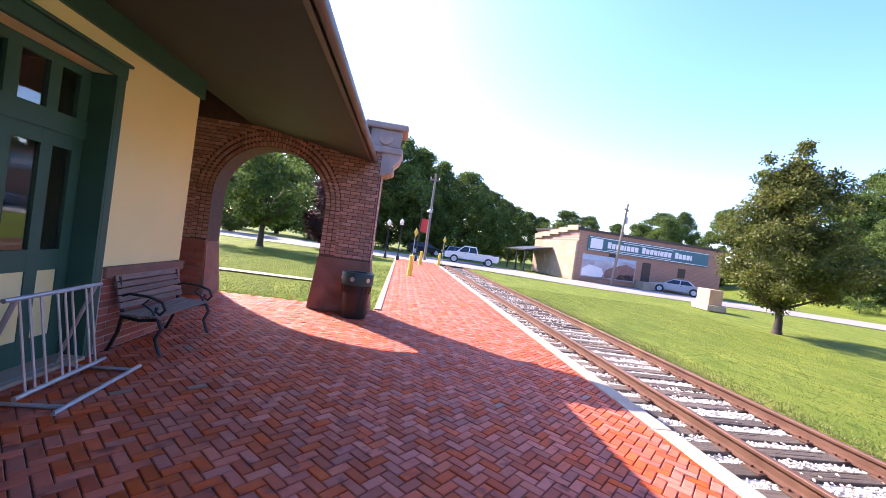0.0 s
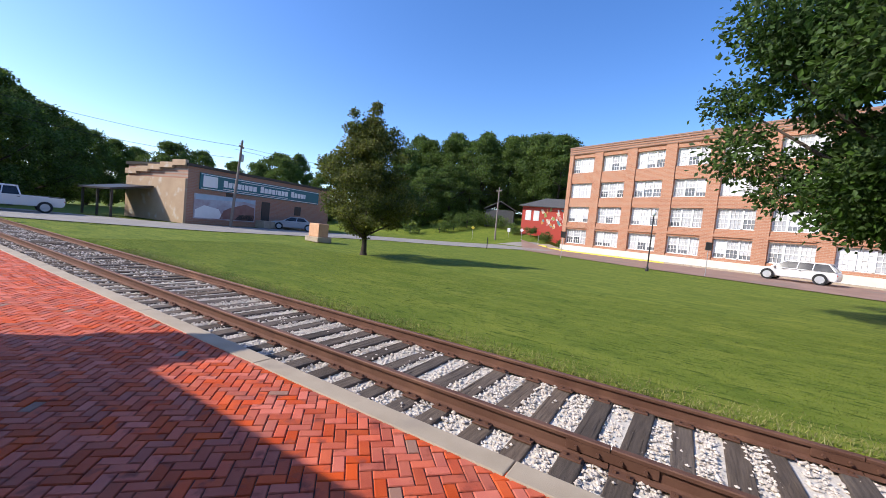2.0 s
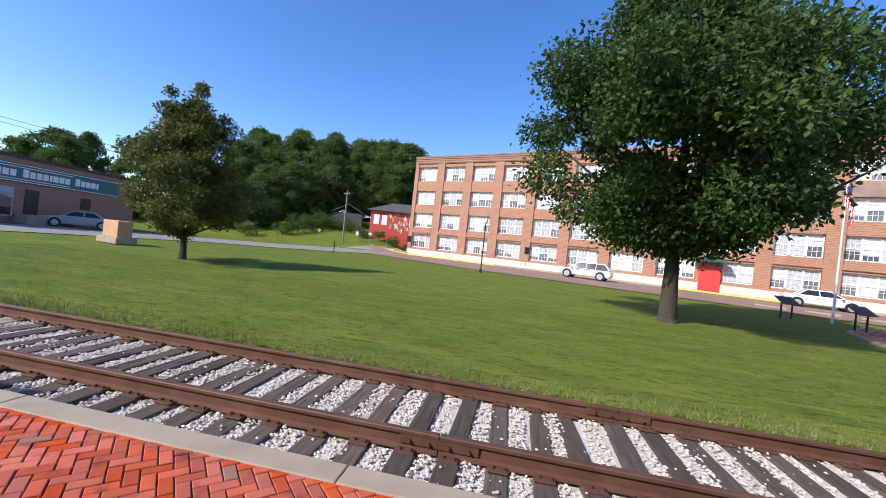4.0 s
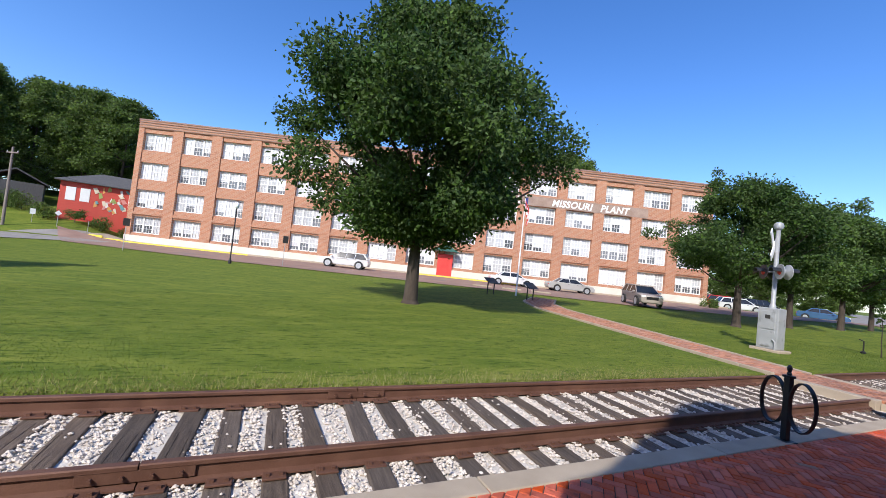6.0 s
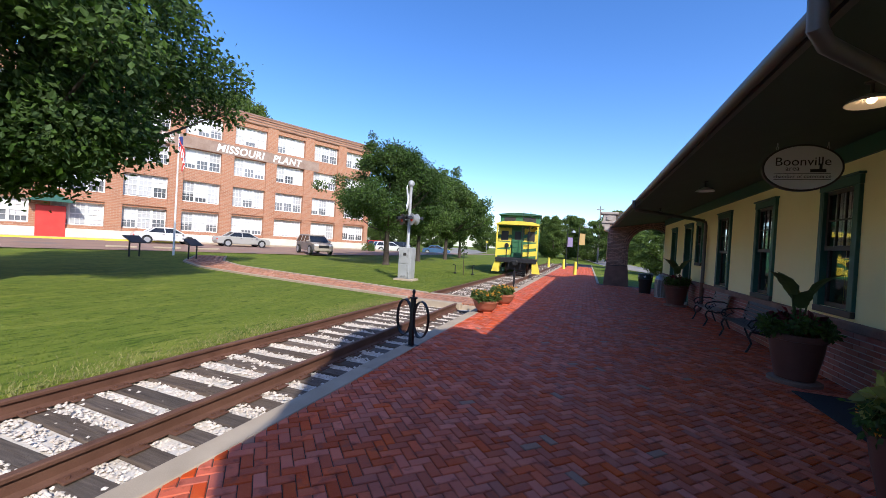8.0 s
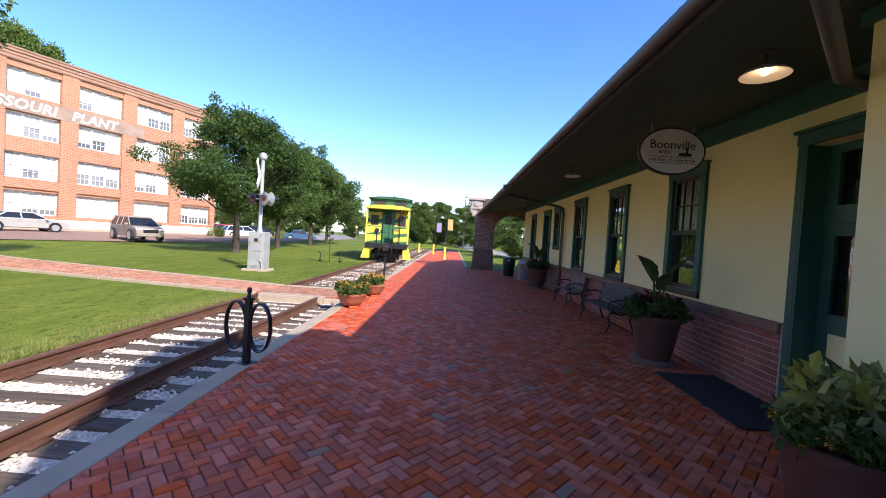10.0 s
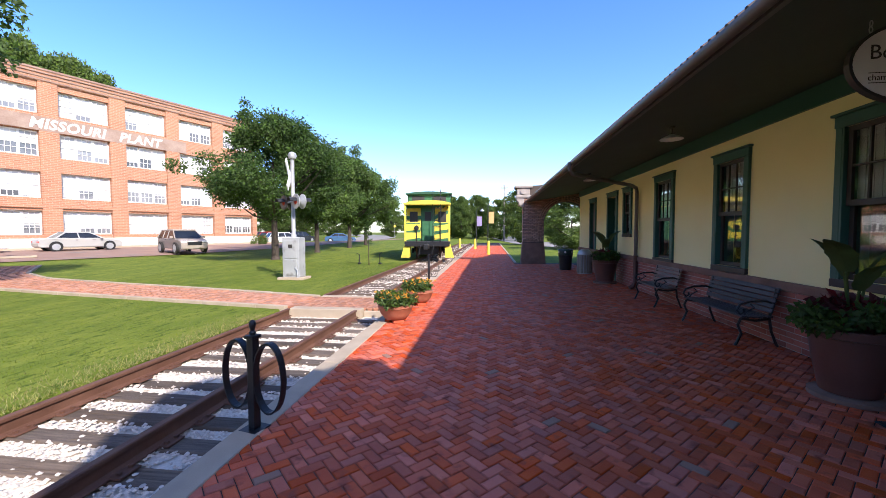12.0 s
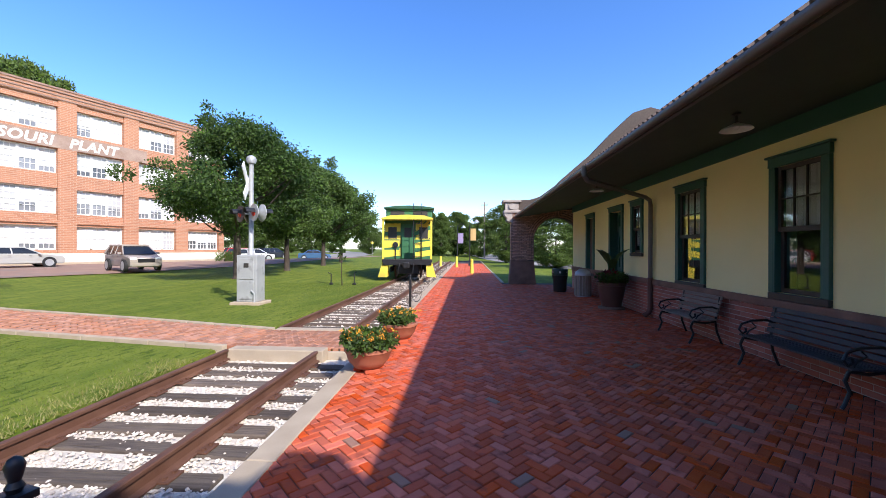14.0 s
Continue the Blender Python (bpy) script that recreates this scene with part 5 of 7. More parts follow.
WOOD = [(-2.3, 58.0, 16.7), (5.4, 63.8, 15.3), (13, 72, 14.4), (16.3, 76, 13.7), (20, 80, 13), (23.7, 84, 12.5), (28, 88, 12), (32.4, 90.4, 11.7), (32.6, 76, 12.2), (38.2, 78, 12.0), (44.6, 78.2, 11.3), (51.1, 80.1, 12.3), (55, 79, 14.4), (60.7, 79.4, 14.3),
        (-12, 52, 14.5), (-18, 58, 15), (-26, 62, 14), (-8, 66, 17), (2, 70, 16), (72.7, 50.3, 17), (74, 44.5, 17), (76, 38.5, 17.5), (78, 33, 17), (79, 27, 17.5), (77, 22, 16.5), (57.5, 46, 9.5), (62, 43, 11), (66, 40, 11.5), (68.5, 37, 10),
        (78, 57, 18.5), (84, 50, 19), (88, 44, 20), (89, 36, 19), (90, 29, 18.5), (89, 24, 17), (66, 52, 15), (62, 58, 15), (57, 64, 14), (50, 70, 13),
        (24.8, -95.7, 7), (6.7, -80, 8.5), (1.0, -90, 7), (-3.2, -53, 7.2), (-5, -70, 6), (-6.6, -41.5, 5.0), (9, -105, 8), (16, -112, 8), (-14, -60, 7), (-20, -50, 7), (-26, -40, 8), (-9, -95, 8),
        (4, -84, 9), (9, -88, 9), (-1, -80, 8), (12, -92, 9), (-8, -82, 8), (3, -100, 10), (34, -70, 6.5), (39, -68.5, 6.8), (44.5, -67, 7), (50, -64, 7.5), (29.5, -73, 6), (56, -60, 8), (40, -80, 8), (46, -84, 9), (38, -96, 8), (52, -70, 9), (20, -132, 11), (28, -136, 11), (36, -134, 12), (46, -130, 12), (58, -126, 13), (70, -118, 13), (84, -108, 14), (12, -138, 11), (4, -136, 11), (-6, -134, 11), (-18, -128, 12), (-30, -120, 12), (62, -88, 9), (70, -80, 10), (80, -72, 11), (-24, 36, 7), (-34, 30, 8), (-40, 45, 10), (-18, 43, 6.5)]
for i, (x, y, h) in enumerate(WOOD):
    k = kinds[i % 3]
    base = (15.5, 16.0, 15.0)[i % 3]
    s = h / base
    w = max(s, 0.55) * rng.uniform(0.95, 1.2)
    o = copy_thing(k, pose(x, y, ground_z(x, y) - 0.1, 0, 0, rng.uniform(0, 360)) @ Matrix.Diagonal((w, w, s, 1)))
    o["label"] = "tall leafy green tree in the wood" if h > 9.9 else "leafy green tree beside the road"
for x, y, h in ((79, -43, 29), (76.5, -48, 30), (77, -52, 31), (75, -57, 32.5), (72, -62, 31.5), (70, -66, 30), (82, -38, 28), (74, -45.5, 28.5), (73, -53.5, 30), (71, -58.5, 30), (68, -70, 27), (78, -60, 34), (74, -66, 32)):
    o = copy_thing(kinds[1], pose(x, y, 0, 0, 0, x * 7) @ Matrix.Diagonal((1.3, 1.3, h / 16.0, 1)))
    o["label"] = "tall tree on the hill behind the factory"

# grass blades along the track and over the nearer lawn
rng = np.random.default_rng(2)
n = 240000
bx = 5.66 + 9 * rng.random(n) ** 1.3
by = rng.uniform(-24, 20, n)
keep = ~((by < -11.3 - 0.15 * np.clip(bx - 5, 0, 20)) & (by > -13.0 - 0.19 * np.clip(bx - 5, 0, 20)))
bx, by = bx[keep], by[keep]
n = len(bx)
hgt = rng.uniform(0.014, 0.030, n) * np.clip(1.15 - 0.06 * (bx - 5.66), 0.62, 1)
ang = rng.uniform(0, 6.283, n)
lean = rng.normal(0, 0.02, (n, 2))
bz = np.array([ground_z(a, b) for a, b in zip(bx, by)]) - 0.035
wd = 0.005 + 0.0009 * (bx - 5.6)
v = np.empty((n, 3, 3))
v[:, 0] = np.stack([bx - np.cos(ang) * wd, by - np.sin(ang) * wd, bz], 1)
v[:, 1] = np.stack([bx + np.cos(ang) * wd, by + np.sin(ang) * wd, bz], 1)
v[:, 2] = np.stack([bx + lean[:, 0], by + lean[:, 1], bz + hgt], 1)
grass_v = v.reshape(-1, 3)
n = 70000
bx = rng.uniform(-9.5, -0.45, n)
by = 8.95 + 14 * rng.random(n) ** 1.4
keep = (by < 12.36) | (by > 13.04)
bx, by = bx[keep], by[keep]
n2 = len(bx)
hgt = rng.uniform(0.02, 0.05, n2)
ang = rng.uniform(0, 6.283, n2)
bz = np.array([ground_z(a, b) for a, b in zip(bx, by)]) - 0.035
v = np.empty((n2, 3, 3))
v[:, 0] = np.stack([bx - np.cos(ang) * 0.008, by - np.sin(ang) * 0.008, bz], 1)
v[:, 1] = np.stack([bx + np.cos(ang) * 0.008, by + np.sin(ang) * 0.008, bz], 1)
v[:, 2] = np.stack([bx + rng.normal(0, 0.02, n2), by + rng.normal(0, 0.02, n2), bz + hgt], 1)
v = np.concatenate([grass_v, v.reshape(-1, 3)])
n = len(v) // 3
tagged(new("grass", raw_mesh("grass", v.reshape(-1, 3).tolist(), [(3 * i, 3 * i + 1, 3 * i + 2) for i in range(n)], M_BLADE)), "short mown grass blades of the lawn", "grass", kind="stuff")
n = 12000
bx = 5.62 + np.abs(rng.normal(0, 0.32, n))
by = rng.uniform(-10.8, 16, n)
ang = rng.uniform(0, 6.283, n)
v = np.empty((n, 3, 3))
v[:, 0] = np.stack([bx - np.cos(ang) * 0.005, by - np.sin(ang) * 0.005, np.full(n, -0.04)], 1)
v[:, 1] = np.stack([bx + np.cos(ang) * 0.005, by + np.sin(ang) * 0.005, np.full(n, -0.04)], 1)
v[:, 2] = np.stack([bx + rng.normal(0, 0.03, n), by + rng.normal(0, 0.03, n), rng.uniform(0.0, 0.03, n)], 1)
tagged(new("dry_grass", raw_mesh("dry_grass", v.reshape(-1, 3).tolist(), [(3 * i, 3 * i + 1, 3 * i + 2) for i in range(n)], M_DRY)), "dry straw-coloured grass along the rail", "grass", kind="stuff")


# ---- planters ----
def flower_bowl(at, seed):
    t = thing("flower_bowl", at, "terracotta bowl planted with orange flowers beside the kerb", "planter", "flower bowls by the kerb")
    bm = bmesh.new()
    lathe(bm, [(0.14, 0.04), (0.2, 0.06), (0.28, 0.16), (0.315, 0.27), (0.335, 0.285), (0.335, 0.325), (0.315, 0.335), (0.29, 0.31)], 28)
    part("bowl", bm, M_POT, t, smooth=True)
    for k in range(3):
        bm = bmesh.new()
        a = k * 2.1
        soft_box(bm, -0.1, 0.1, -0.05, 0.05, 0, 0.05, 0.006, pose(0.14 * math.cos(a), 0.14 * math.sin(a), 0, 0, 0, math.degrees(a) + 90))
        part("brick_foot", bm, M_PAVER, t)
    r = np.random.default_rng(seed)
    cs = [(0.34 * math.sqrt(r.random()) * math.cos(a), 0.34 * math.sqrt(r.random()) * math.sin(a), 0.36 + 0.12 * r.random()) for a in r.uniform(0, 6.28, 26)]
    o = new("foliage", leaf_cloud("foliage", cs, [0.12] * 26, 2600, 0.065, M_LEAF_POT, seed))
    o.parent = t
    cs = [(0.42 * math.sqrt(r.random()) * math.cos(a), 0.42 * math.sqrt(r.random()) * math.sin(a), 0.47 + 0.11 * r.random()) for a in r.uniform(0, 6.28, 60)]
    o = new("flowers", leaf_cloud("flowers", cs, [0.018] * 60, 420, 0.026, M_ORANGE, seed + 1))
    o.parent = t
    o["kind"] = "stuff"


flower_bowl(pose(2.84, -10.45, 0), 51)
flower_bowl(pose(2.72, -12.2, 0), 53)


def big_leaf(bm, base, tip, width, fold=0.12, n=8):
    """A broad pointed leaf on a stalk, folded along its rib."""
    base, tip = Vector(base), Vector(tip)
    d = tip - base
    side = d.cross(Vector((0, 0, 1))).normalized()
    up = side.cross(d).normalized()
    mid, lt, rt = [], [], []
    for i in range(n + 1):
        q = i / n
        w = width * math.sin(math.pi * min(q * 0.9 + 0.12, 1)) ** 0.8 * (1 - q * 0.3) * (1.12 if i % 2 else 0.95)
        p = base + d * q + up * (0.10 * d.length * math.sin(math.pi * q) - 0.12 * d.length * q * q)
        mid.append(bm.verts.new(p))
        lt.append(bm.verts.new(p + side * w + up * fold * w))
        rt.append(bm.verts.new(p - side * w + up * fold * w))
    for i in range(n):
        bm.faces.new((mid[i], mid[i + 1], lt[i + 1], lt[i]))
        bm.faces.new((mid[i + 1], mid[i], rt[i], rt[i + 1]))


def big_pot(at, seed, kind, label):
    t = thing("plant_pot", at, label, "planter", "large pots by the wall")
    bm = bmesh.new()
    lathe(bm, [(0.24, 0.06), (0.26, 0.07), (0.34, 0.45), (0.37, 0.66), (0.40, 0.67), (0.405, 0.75), (0.375, 0.76), (0.35, 0.70)], 32)
    part("pot", bm, M_POTD, t, smooth=True)
    bm = bmesh.new()
    lathe(bm, [(0.36, 0.0), (0.36, 0.045), (0.30, 0.06)], 24)
    part("saucer", bm, M_PLASTER, t, "chipped brown saucer", smooth=True)
    r = np.random.default_rng(seed)
    m = 30
    cs = [(0.42 * math.sqrt(r.random()) * math.cos(a), 0.42 * math.sqrt(r.random()) * math.sin(a), 0.78 + 0.16 * r.random()) for a in r.uniform(0, 6.28, m)]
    o = new("foliage", leaf_cloud("foliage", cs, [0.13] * m, 2200, 0.085, M_LEAF, seed))
    o.parent = t
    if kind != "var":
        o = new("red_leaves", leaf_cloud("red_leaves", [(0.05, 0.0, 0.92), (-0.12, 0.08, 0.9), (0.1, -0.15, 0.9)], [0.16, 0.14, 0.14], 260, 0.14, M_LEAF_RED, seed + 2))
        o.parent = t
        for k, (b, e, w) in enumerate((((0.12, 0.05, 1.34), (0.50, 0.26, 1.74), 0.15), ((-0.10, 0.05, 1.32), (-0.36, 0.38, 1.76), 0.15), ((0.02, 0.10, 1.15), (0.06, 0.46, 1.50), 0.12), ((0.05, -0.05, 1.28), (0.16, -0.34, 1.72), 0.14))):
            bm = bmesh.new()
            tube(bm, [(0, 0, 0.72), ((b[0]) * 0.5, b[1] * 0.5, 0.95), b], 0.014, 6)
            part("stalk", bm, M_LEAF_POT, t, smooth=True)
            bm = bmesh.new()
            big_leaf(bm, b, e, w)
            part("leaf", bm, M_LEAF_POT, t, "broad green elephant-ear leaf")
    else:
        cs = [(0.30 * math.cos(a) * q, 0.30 * math.sin(a) * q, 1.02 + 0.20 * r.random()) for a, q in zip(r.uniform(0, 6.28, 16), r.uniform(0.3, 1.1, 16))]
        o = new("variegated_leaves", leaf_cloud("variegated_leaves", cs, [0.15] * 16, 1000, 0.16, M_LEAF_VAR, seed + 2))
        o.parent = t
        o = new("flowers", leaf_cloud("flowers", [(0.4, 0.1, 0.8), (0.35, -0.2, 0.85), (0.3, 0.25, 0.86)], [0.05] * 3, 60, 0.04, M_ORANGE, seed + 3))
        o.parent = t
        for k, (b, e, w) in enumerate((((0, -0.1, 1.0), (0.1, -0.35, 1.35), 0.12), ((-0.1, 0.0, 1.0), (-0.05, -0.2, 1.4), 0.12))):
            bm = bmesh.new()
            big_leaf(bm, b, e, w)
            part("leaf", bm, M_LEAF, t)


big_pot(pose(-2.50, -7.70, 0) @ Matrix.Diagonal((0.88, 0.88, 0.95, 1)), 61, "ear", "brown glazed pot with elephant-ear leaves and red foliage")
big_pot(pose(-1.76, -4.15, 0) @ Matrix.Diagonal((0.74, 0.74, 0.78, 1)), 63, "var", "brown pot with yellow variegated leaves by the bay")
big_pot(pose(-2.62, -16.5, 0), 67, "ear", "brown glazed pot with elephant-ear leaves and red foliage")

# ---- bins, mat ----
def green_bin(at):
    t = thing("litter_bin", at, "dark green round litter bin beside the brick pier", "litter bin", "dark round litter bins")
    bm = bmesh.new()
    lathe(bm, [(0.24, 0.0), (0.25, 0.02), (0.28, 0.66), (0.275, 0.66)], 24)
    part("body", bm, M_BINBLACK, t, smooth=True)
    bm = bmesh.new()
    lathe(bm, [(0.285, 0.64), (0.31, 0.66), (0.315, 0.88), (0.30, 0.905), (0.2, 0.91), (0.19, 0.86)], 24)
    part("lid", bm, M_BINGREEN, t, smooth=True)
    for k in range(6):
        a = k * math.pi / 3 + 0.3
        bm = bmesh.new()
        lathe(bm, [(0.045, 0), (0.045, 0.006), (0.025, 0.008)], 12)
        bmesh.ops.transform(bm, matrix=Matrix.Translation((0.308 * math.cos(a), 0.308 * math.sin(a), 0.78)) @ Matrix.Rotation(a, 4, "Z") @ Matrix.Rotation(radians(90), 4, "Y"), verts=bm.verts)
        part("emblem", bm, M_STEEL, t)
    for k in range(18):
        a = k * math.pi / 9
        bm = bmesh.new()
        tube(bm, [(0.275 * math.cos(a), 0.275 * math.sin(a), 0.50), (0.295 * math.cos(a), 0.295 * math.sin(a), 0.645)], 0.010, 5)
        part("rib", bm, M_BINBLACK, t)


green_bin(pose(-0.78, 7.92, 0))
green_bin(pose(-2.2, -20.9, 0))
barrel = thing("slatted_bin", pose(-2.66, -19.4, 0), "weathered timber-slatted litter bin with a metal dome", "litter bin")
M_OAK = material("grey_oak", (0.22, 0.18, 0.14), (0.34, 0.29, 0.23), 4, 0.8, 0.3, stretch=(8, 8, 1), vary=0.2)
for k in range(18):
    bm = bmesh.new()
    soft_box(bm, 0.27, 0.295, -0.04, 0.04, 0.03, 0.74, 0.005, pose(0, 0, 0, 0, 0, k * 20))
    part("slat", bm, M_OAK, barrel)
bm = bmesh.new()
lathe(bm, [(0.27, 0.0), (0.268, 0.72), (0.28, 0.74), (0.28, 0.78), (0.24, 0.88), (0.14, 0.96), (0.02, 0.98)], 24)
part("liner", bm, M_STEEL, barrel, "grey metal liner and dome", smooth=True)
bm = bmesh.new()
soft_box(bm, -3.05, -2.25, -7.15, -5.55, 0.002, 0.018, 0.006)
single("door_mat", bm, material("black_rubber_mat", (0.012, 0.013, 0.016), (0.022, 0.024, 0.028), 20, 0.85, 0.5), "black rubber mat before the green door", "mat")

# ---- crossing signal ----
sig = thing("crossing_signal", pose(8.15, -16.7, 0), "old silver railway crossing signal on a cabinet", "crossing signal")
bm = bmesh.new()
soft_box(bm, -0.42, 0.42, -0.32, 0.32, -0.05, 0.05, 0.02)
part("footing", bm, M_CONC, sig)
bm = bmesh.new()
soft_box(bm, -0.28, 0.28, -0.22, 0.22, 0.05, 1.32, 0.02)
cab = part("cabinet", bm, M_SILVER, sig)
for z0, z1 in ((0.12, 0.62), (0.66, 1.22)):
    bm = bmesh.new()
    soft_box(bm, -0.20, 0.20, 0.216, 0.236, z0, z1, 0.008)
    part("door", bm, M_SILVER, cab)
bm = bmesh.new()
soft_box(bm, -0.07, 0.07, 0.237, 0.243, 0.98, 1.10, 0.003)
part("plate", bm, M_SASH, cab)
bm = bmesh.new()
tube(bm, [(-0.24, 0.26, 0.0), (-0.24, 0.26, 0.28), (-0.16, 0.26, 0.36), (-0.16, 0.23, 0.36)], 0.022, 8)
part("conduit", bm, M_SILVER, cab, smooth=True)
bm = bmesh.new()
lathe(bm, [(0.09, 1.32), (0.085, 1.4), (0.062, 1.45), (0.06, 3.8), (0.065, 3.82)], 16)
part("mast", bm, M_SILVER, sig, smooth=True)
bm = bmesh.new()
lathe(bm, [(0.02, 3.80), (0.11, 3.84), (0.14, 3.93), (0.11, 4.02), (0.03, 4.06)], 18)
part("bell", bm, M_SILVER, sig, smooth=True)
for s in (-1, 1):
    bm = bmesh.new()
    soft_box(bm, -0.62, 0.62, -0.015, 0.015, -0.11, 0.11, 0.006, Matrix.Translation((0.09 , 0, 3.3)) @ Matrix.Rotation(radians(-74), 4, "Z") @ Matrix.Rotation(radians(45 * s), 4, "Y") @ Matrix.Translation((0, 0.016 * s, 0)))
    b = part("crossbuck", bm, M_WHITE, sig, "white crossbuck board with worn lettering")
bm = bmesh.new()
tube(bm, [(-0.42, 0, 0), (0.42, 0, 0)], 0.03, 8)
HEAD = pose(0, 0, 2.46, 0, 0, -35)
bmesh.ops.transform(bm, matrix=HEAD, verts=bm.verts)
part("crossarm", bm, M_SILVER, sig, smooth=True)
for q, face in ((-0.40, 1), (0.40, 1), (-0.40, -1), (0.40, -1)):
    m = HEAD @ Matrix.Translation((q, 0.10 * face, 0)) @ Matrix.Rotation(radians(-90 * face), 4, "X")
    bm = bmesh.new()
    lathe(bm, [(0.04, -0.10), (0.16, -0.03), (0.235, 0.0), (0.235, 0.02), (0.12, 0.025)], 20)
    bmesh.ops.transform(bm, matrix=m, verts=bm.verts)
    disc = part("light_disc", bm, M_SILVER if q < 0 else M_BLACK, sig, smooth=True)
    bm = bmesh.new()
    lathe(bm, [(0.10, 0.026), (0.08, 0.045), (0.02, 0.055)], 16)
    bmesh.ops.transform(bm, matrix=m, verts=bm.verts)
    part("lens", bm, M_RED, disc, smooth=True)
    bm = bmesh.new()
    pts = [(0.12 * math.cos(a), 0.12 * math.sin(a)) for a in (math.pi * i / 12 for i in range(13))]
    inner = [(x * 0.93, z * 0.93) for x, z in pts[::-1]]
    prism(bm, pts + inner, 0.24 * face, HEAD @ Matrix.Translation((q, 0.12 * face, 0)))
    part("hood", bm, M_BLACK, disc)
sig.scale = (1.12, 1.12, 1.12)

# ---- caboose ----
cb = thing("caboose", pose(4.70, -25.6, 0, 0, 0, 6), "yellow and green striped caboose standing on the track", "railway car")
bm = bmesh.new()
soft_box(bm, -1.33, 1.33, -9.6, -0.05, 0.86, 1.02, 0.02)
part("floor_frame", bm, M_BLACK, cb)
bm = bmesh.new()
soft_box(bm, -1.30, 1.30, -9.0, -0.95, 1.02, 2.98, 0.03)
body = part("body", bm, M_CABGREEN, cb)
for s, k in ((-1, 0), (1, 0), (-1, 1), (1, 1), (-1, 2), (1, 2)):
    bm = bmesh.new()
    z = 1.16 + k * 0.62
    prism(bm, [(s * 0.42, z), (s * 1.28, z + (0.32 if s < 0 else -0.02)), (s * 1.28, z + (0.74 if s < 0 else 0.40)), (s * 0.42, z + 0.42)], 0.012, pose(0, -0.945, 0))
    part("stripe", bm, M_YELLOW, body, "yellow diagonal stripe")
for s in (-0.86, 0.86):
    bm = bmesh.new()
    soft_box(bm, s - 0.24, s + 0.24, -0.95, -0.915, 2.0, 2.62, 0.01)
    part("window", bm, M_SASH, body)
bm = bmesh.new()
soft_box(bm, -0.36, 0.36, -0.95, -0.90, 1.03, 2.75, 0.01)
dr = part("door", bm, M_CABGREEN, body)
bm = bmesh.new()
soft_box(bm, -0.20, 0.20, -0.899, -0.893, 2.1, 2.6, 0.01)
part("pane", bm, M_SASH, dr)
bm = bmesh.new()
prism(bm, [(-1.38, 2.95), (1.38, 2.95), (1.38, 3.02), (0.9, 3.14), (0, 3.18), (-0.9, 3.14), (-1.38, 3.02)], 9.7, pose(0, -9.65, 0))
part("roof", bm, M_YELLOW, cb, "yellow curved roof edge")
bm = bmesh.new()
soft_box(bm, -1.36, 1.36, -5.6, -2.2, 1.9, 3.72, 0.08)
cup = part("cupola", bm, M_CABGREEN, cb, "green cupola on the roof")
bm = bmesh.new()
prism(bm, [(-1.46, 3.66), (1.46, 3.66), (1.46, 3.72), (0.8, 3.80), (0, 3.83), (-0.8, 3.80), (-1.46, 3.72)], 3.8, pose(0, -5.8, 0))
part("cupola_roof", bm, material("dark_green_roof", (0.018, 0.070, 0.040), (0.030, 0.095, 0.055), 2, 0.6, 0.1), cup, "dark green cupola roof")
for s in (-0.68, 0.68):
    bm = bmesh.new()
    soft_box(bm, s - 0.40, s + 0.40, -2.21, -2.17, 3.24, 3.56, 0.01)
    part("window", bm, M_SASH, cup)
for s in (-1, 1):
    bm = bmesh.new()
    soft_box(bm, s * 1.28 - 0.05, s * 1.28 + 0.05, -0.14, -0.04, 1.02, 2.96, 0.01)
    part("corner_post", bm, M_YELLOW, cb)
    for z in (1.25, 1.5, 1.75, 2.0):
        bm = bmesh.new()
        tube(bm, [(s * 0.40, -0.08, z), (s * 1.26, -0.08, z)], 0.02, 6)
        part("rail", bm, M_YELLOW, cb)
    bm = bmesh.new()
    soft_box(bm, s * 0.83 - 0.42, s * 0.83 + 0.42, -0.075, -0.06, 1.05, 1.98, 0.005)
    gate = part("railing_panel", bm, M_CABGREEN, cb)
    for k in range(2):
        bm = bmesh.new()
        z = 1.10 + k * 0.45
        prism(bm, [(s * 0.42, z + (0.0 if s < 0 else 0.1)), (s * 1.24, z + (0.1 if s < 0 else 0.0)), (s * 1.24, z + 0.38), (s * 0.42, z + (0.26 if s < 0 else 0.38))], 0.01, pose(0, -0.058, 0))
        part("stripe", bm, M_YELLOW, gate)
    bm = bmesh.new()
    prism(bm, [(s * 1.0, 0.9), (s * 1.32, 0.9), (s * 1.55, 0.15), (s * 1.05, 0.15)], 0.06, pose(0, -0.15, 0))
    prism(bm, [(s * 1.0, 0.9), (s * 1.32, 0.9), (s * 1.55, 0.15), (s * 1.05, 0.15)], 0.06, pose(0, -0.85, 0))
    for z in (0.2, 0.45, 0.7):
        w = 1.32 + (0.9 - z) * 0.3
        box(bm, min(s * 1.02, s * w), max(s * 1.02, s * w), -0.80, -0.14, z, z + 0.03)
    part("steps", bm, M_YELLOW, cb, "yellow boarding steps")
for s in (-0.22, 0.22):
    bm = bmesh.new()
    tube(bm, [(s - 0.55, 0.02, 1.0), (s - 0.55, 0.02, 3.3), (s - 0.55, -0.3, 3.75)], 0.022, 6)
    part("ladder_rail", bm, M_BLACK, cb)
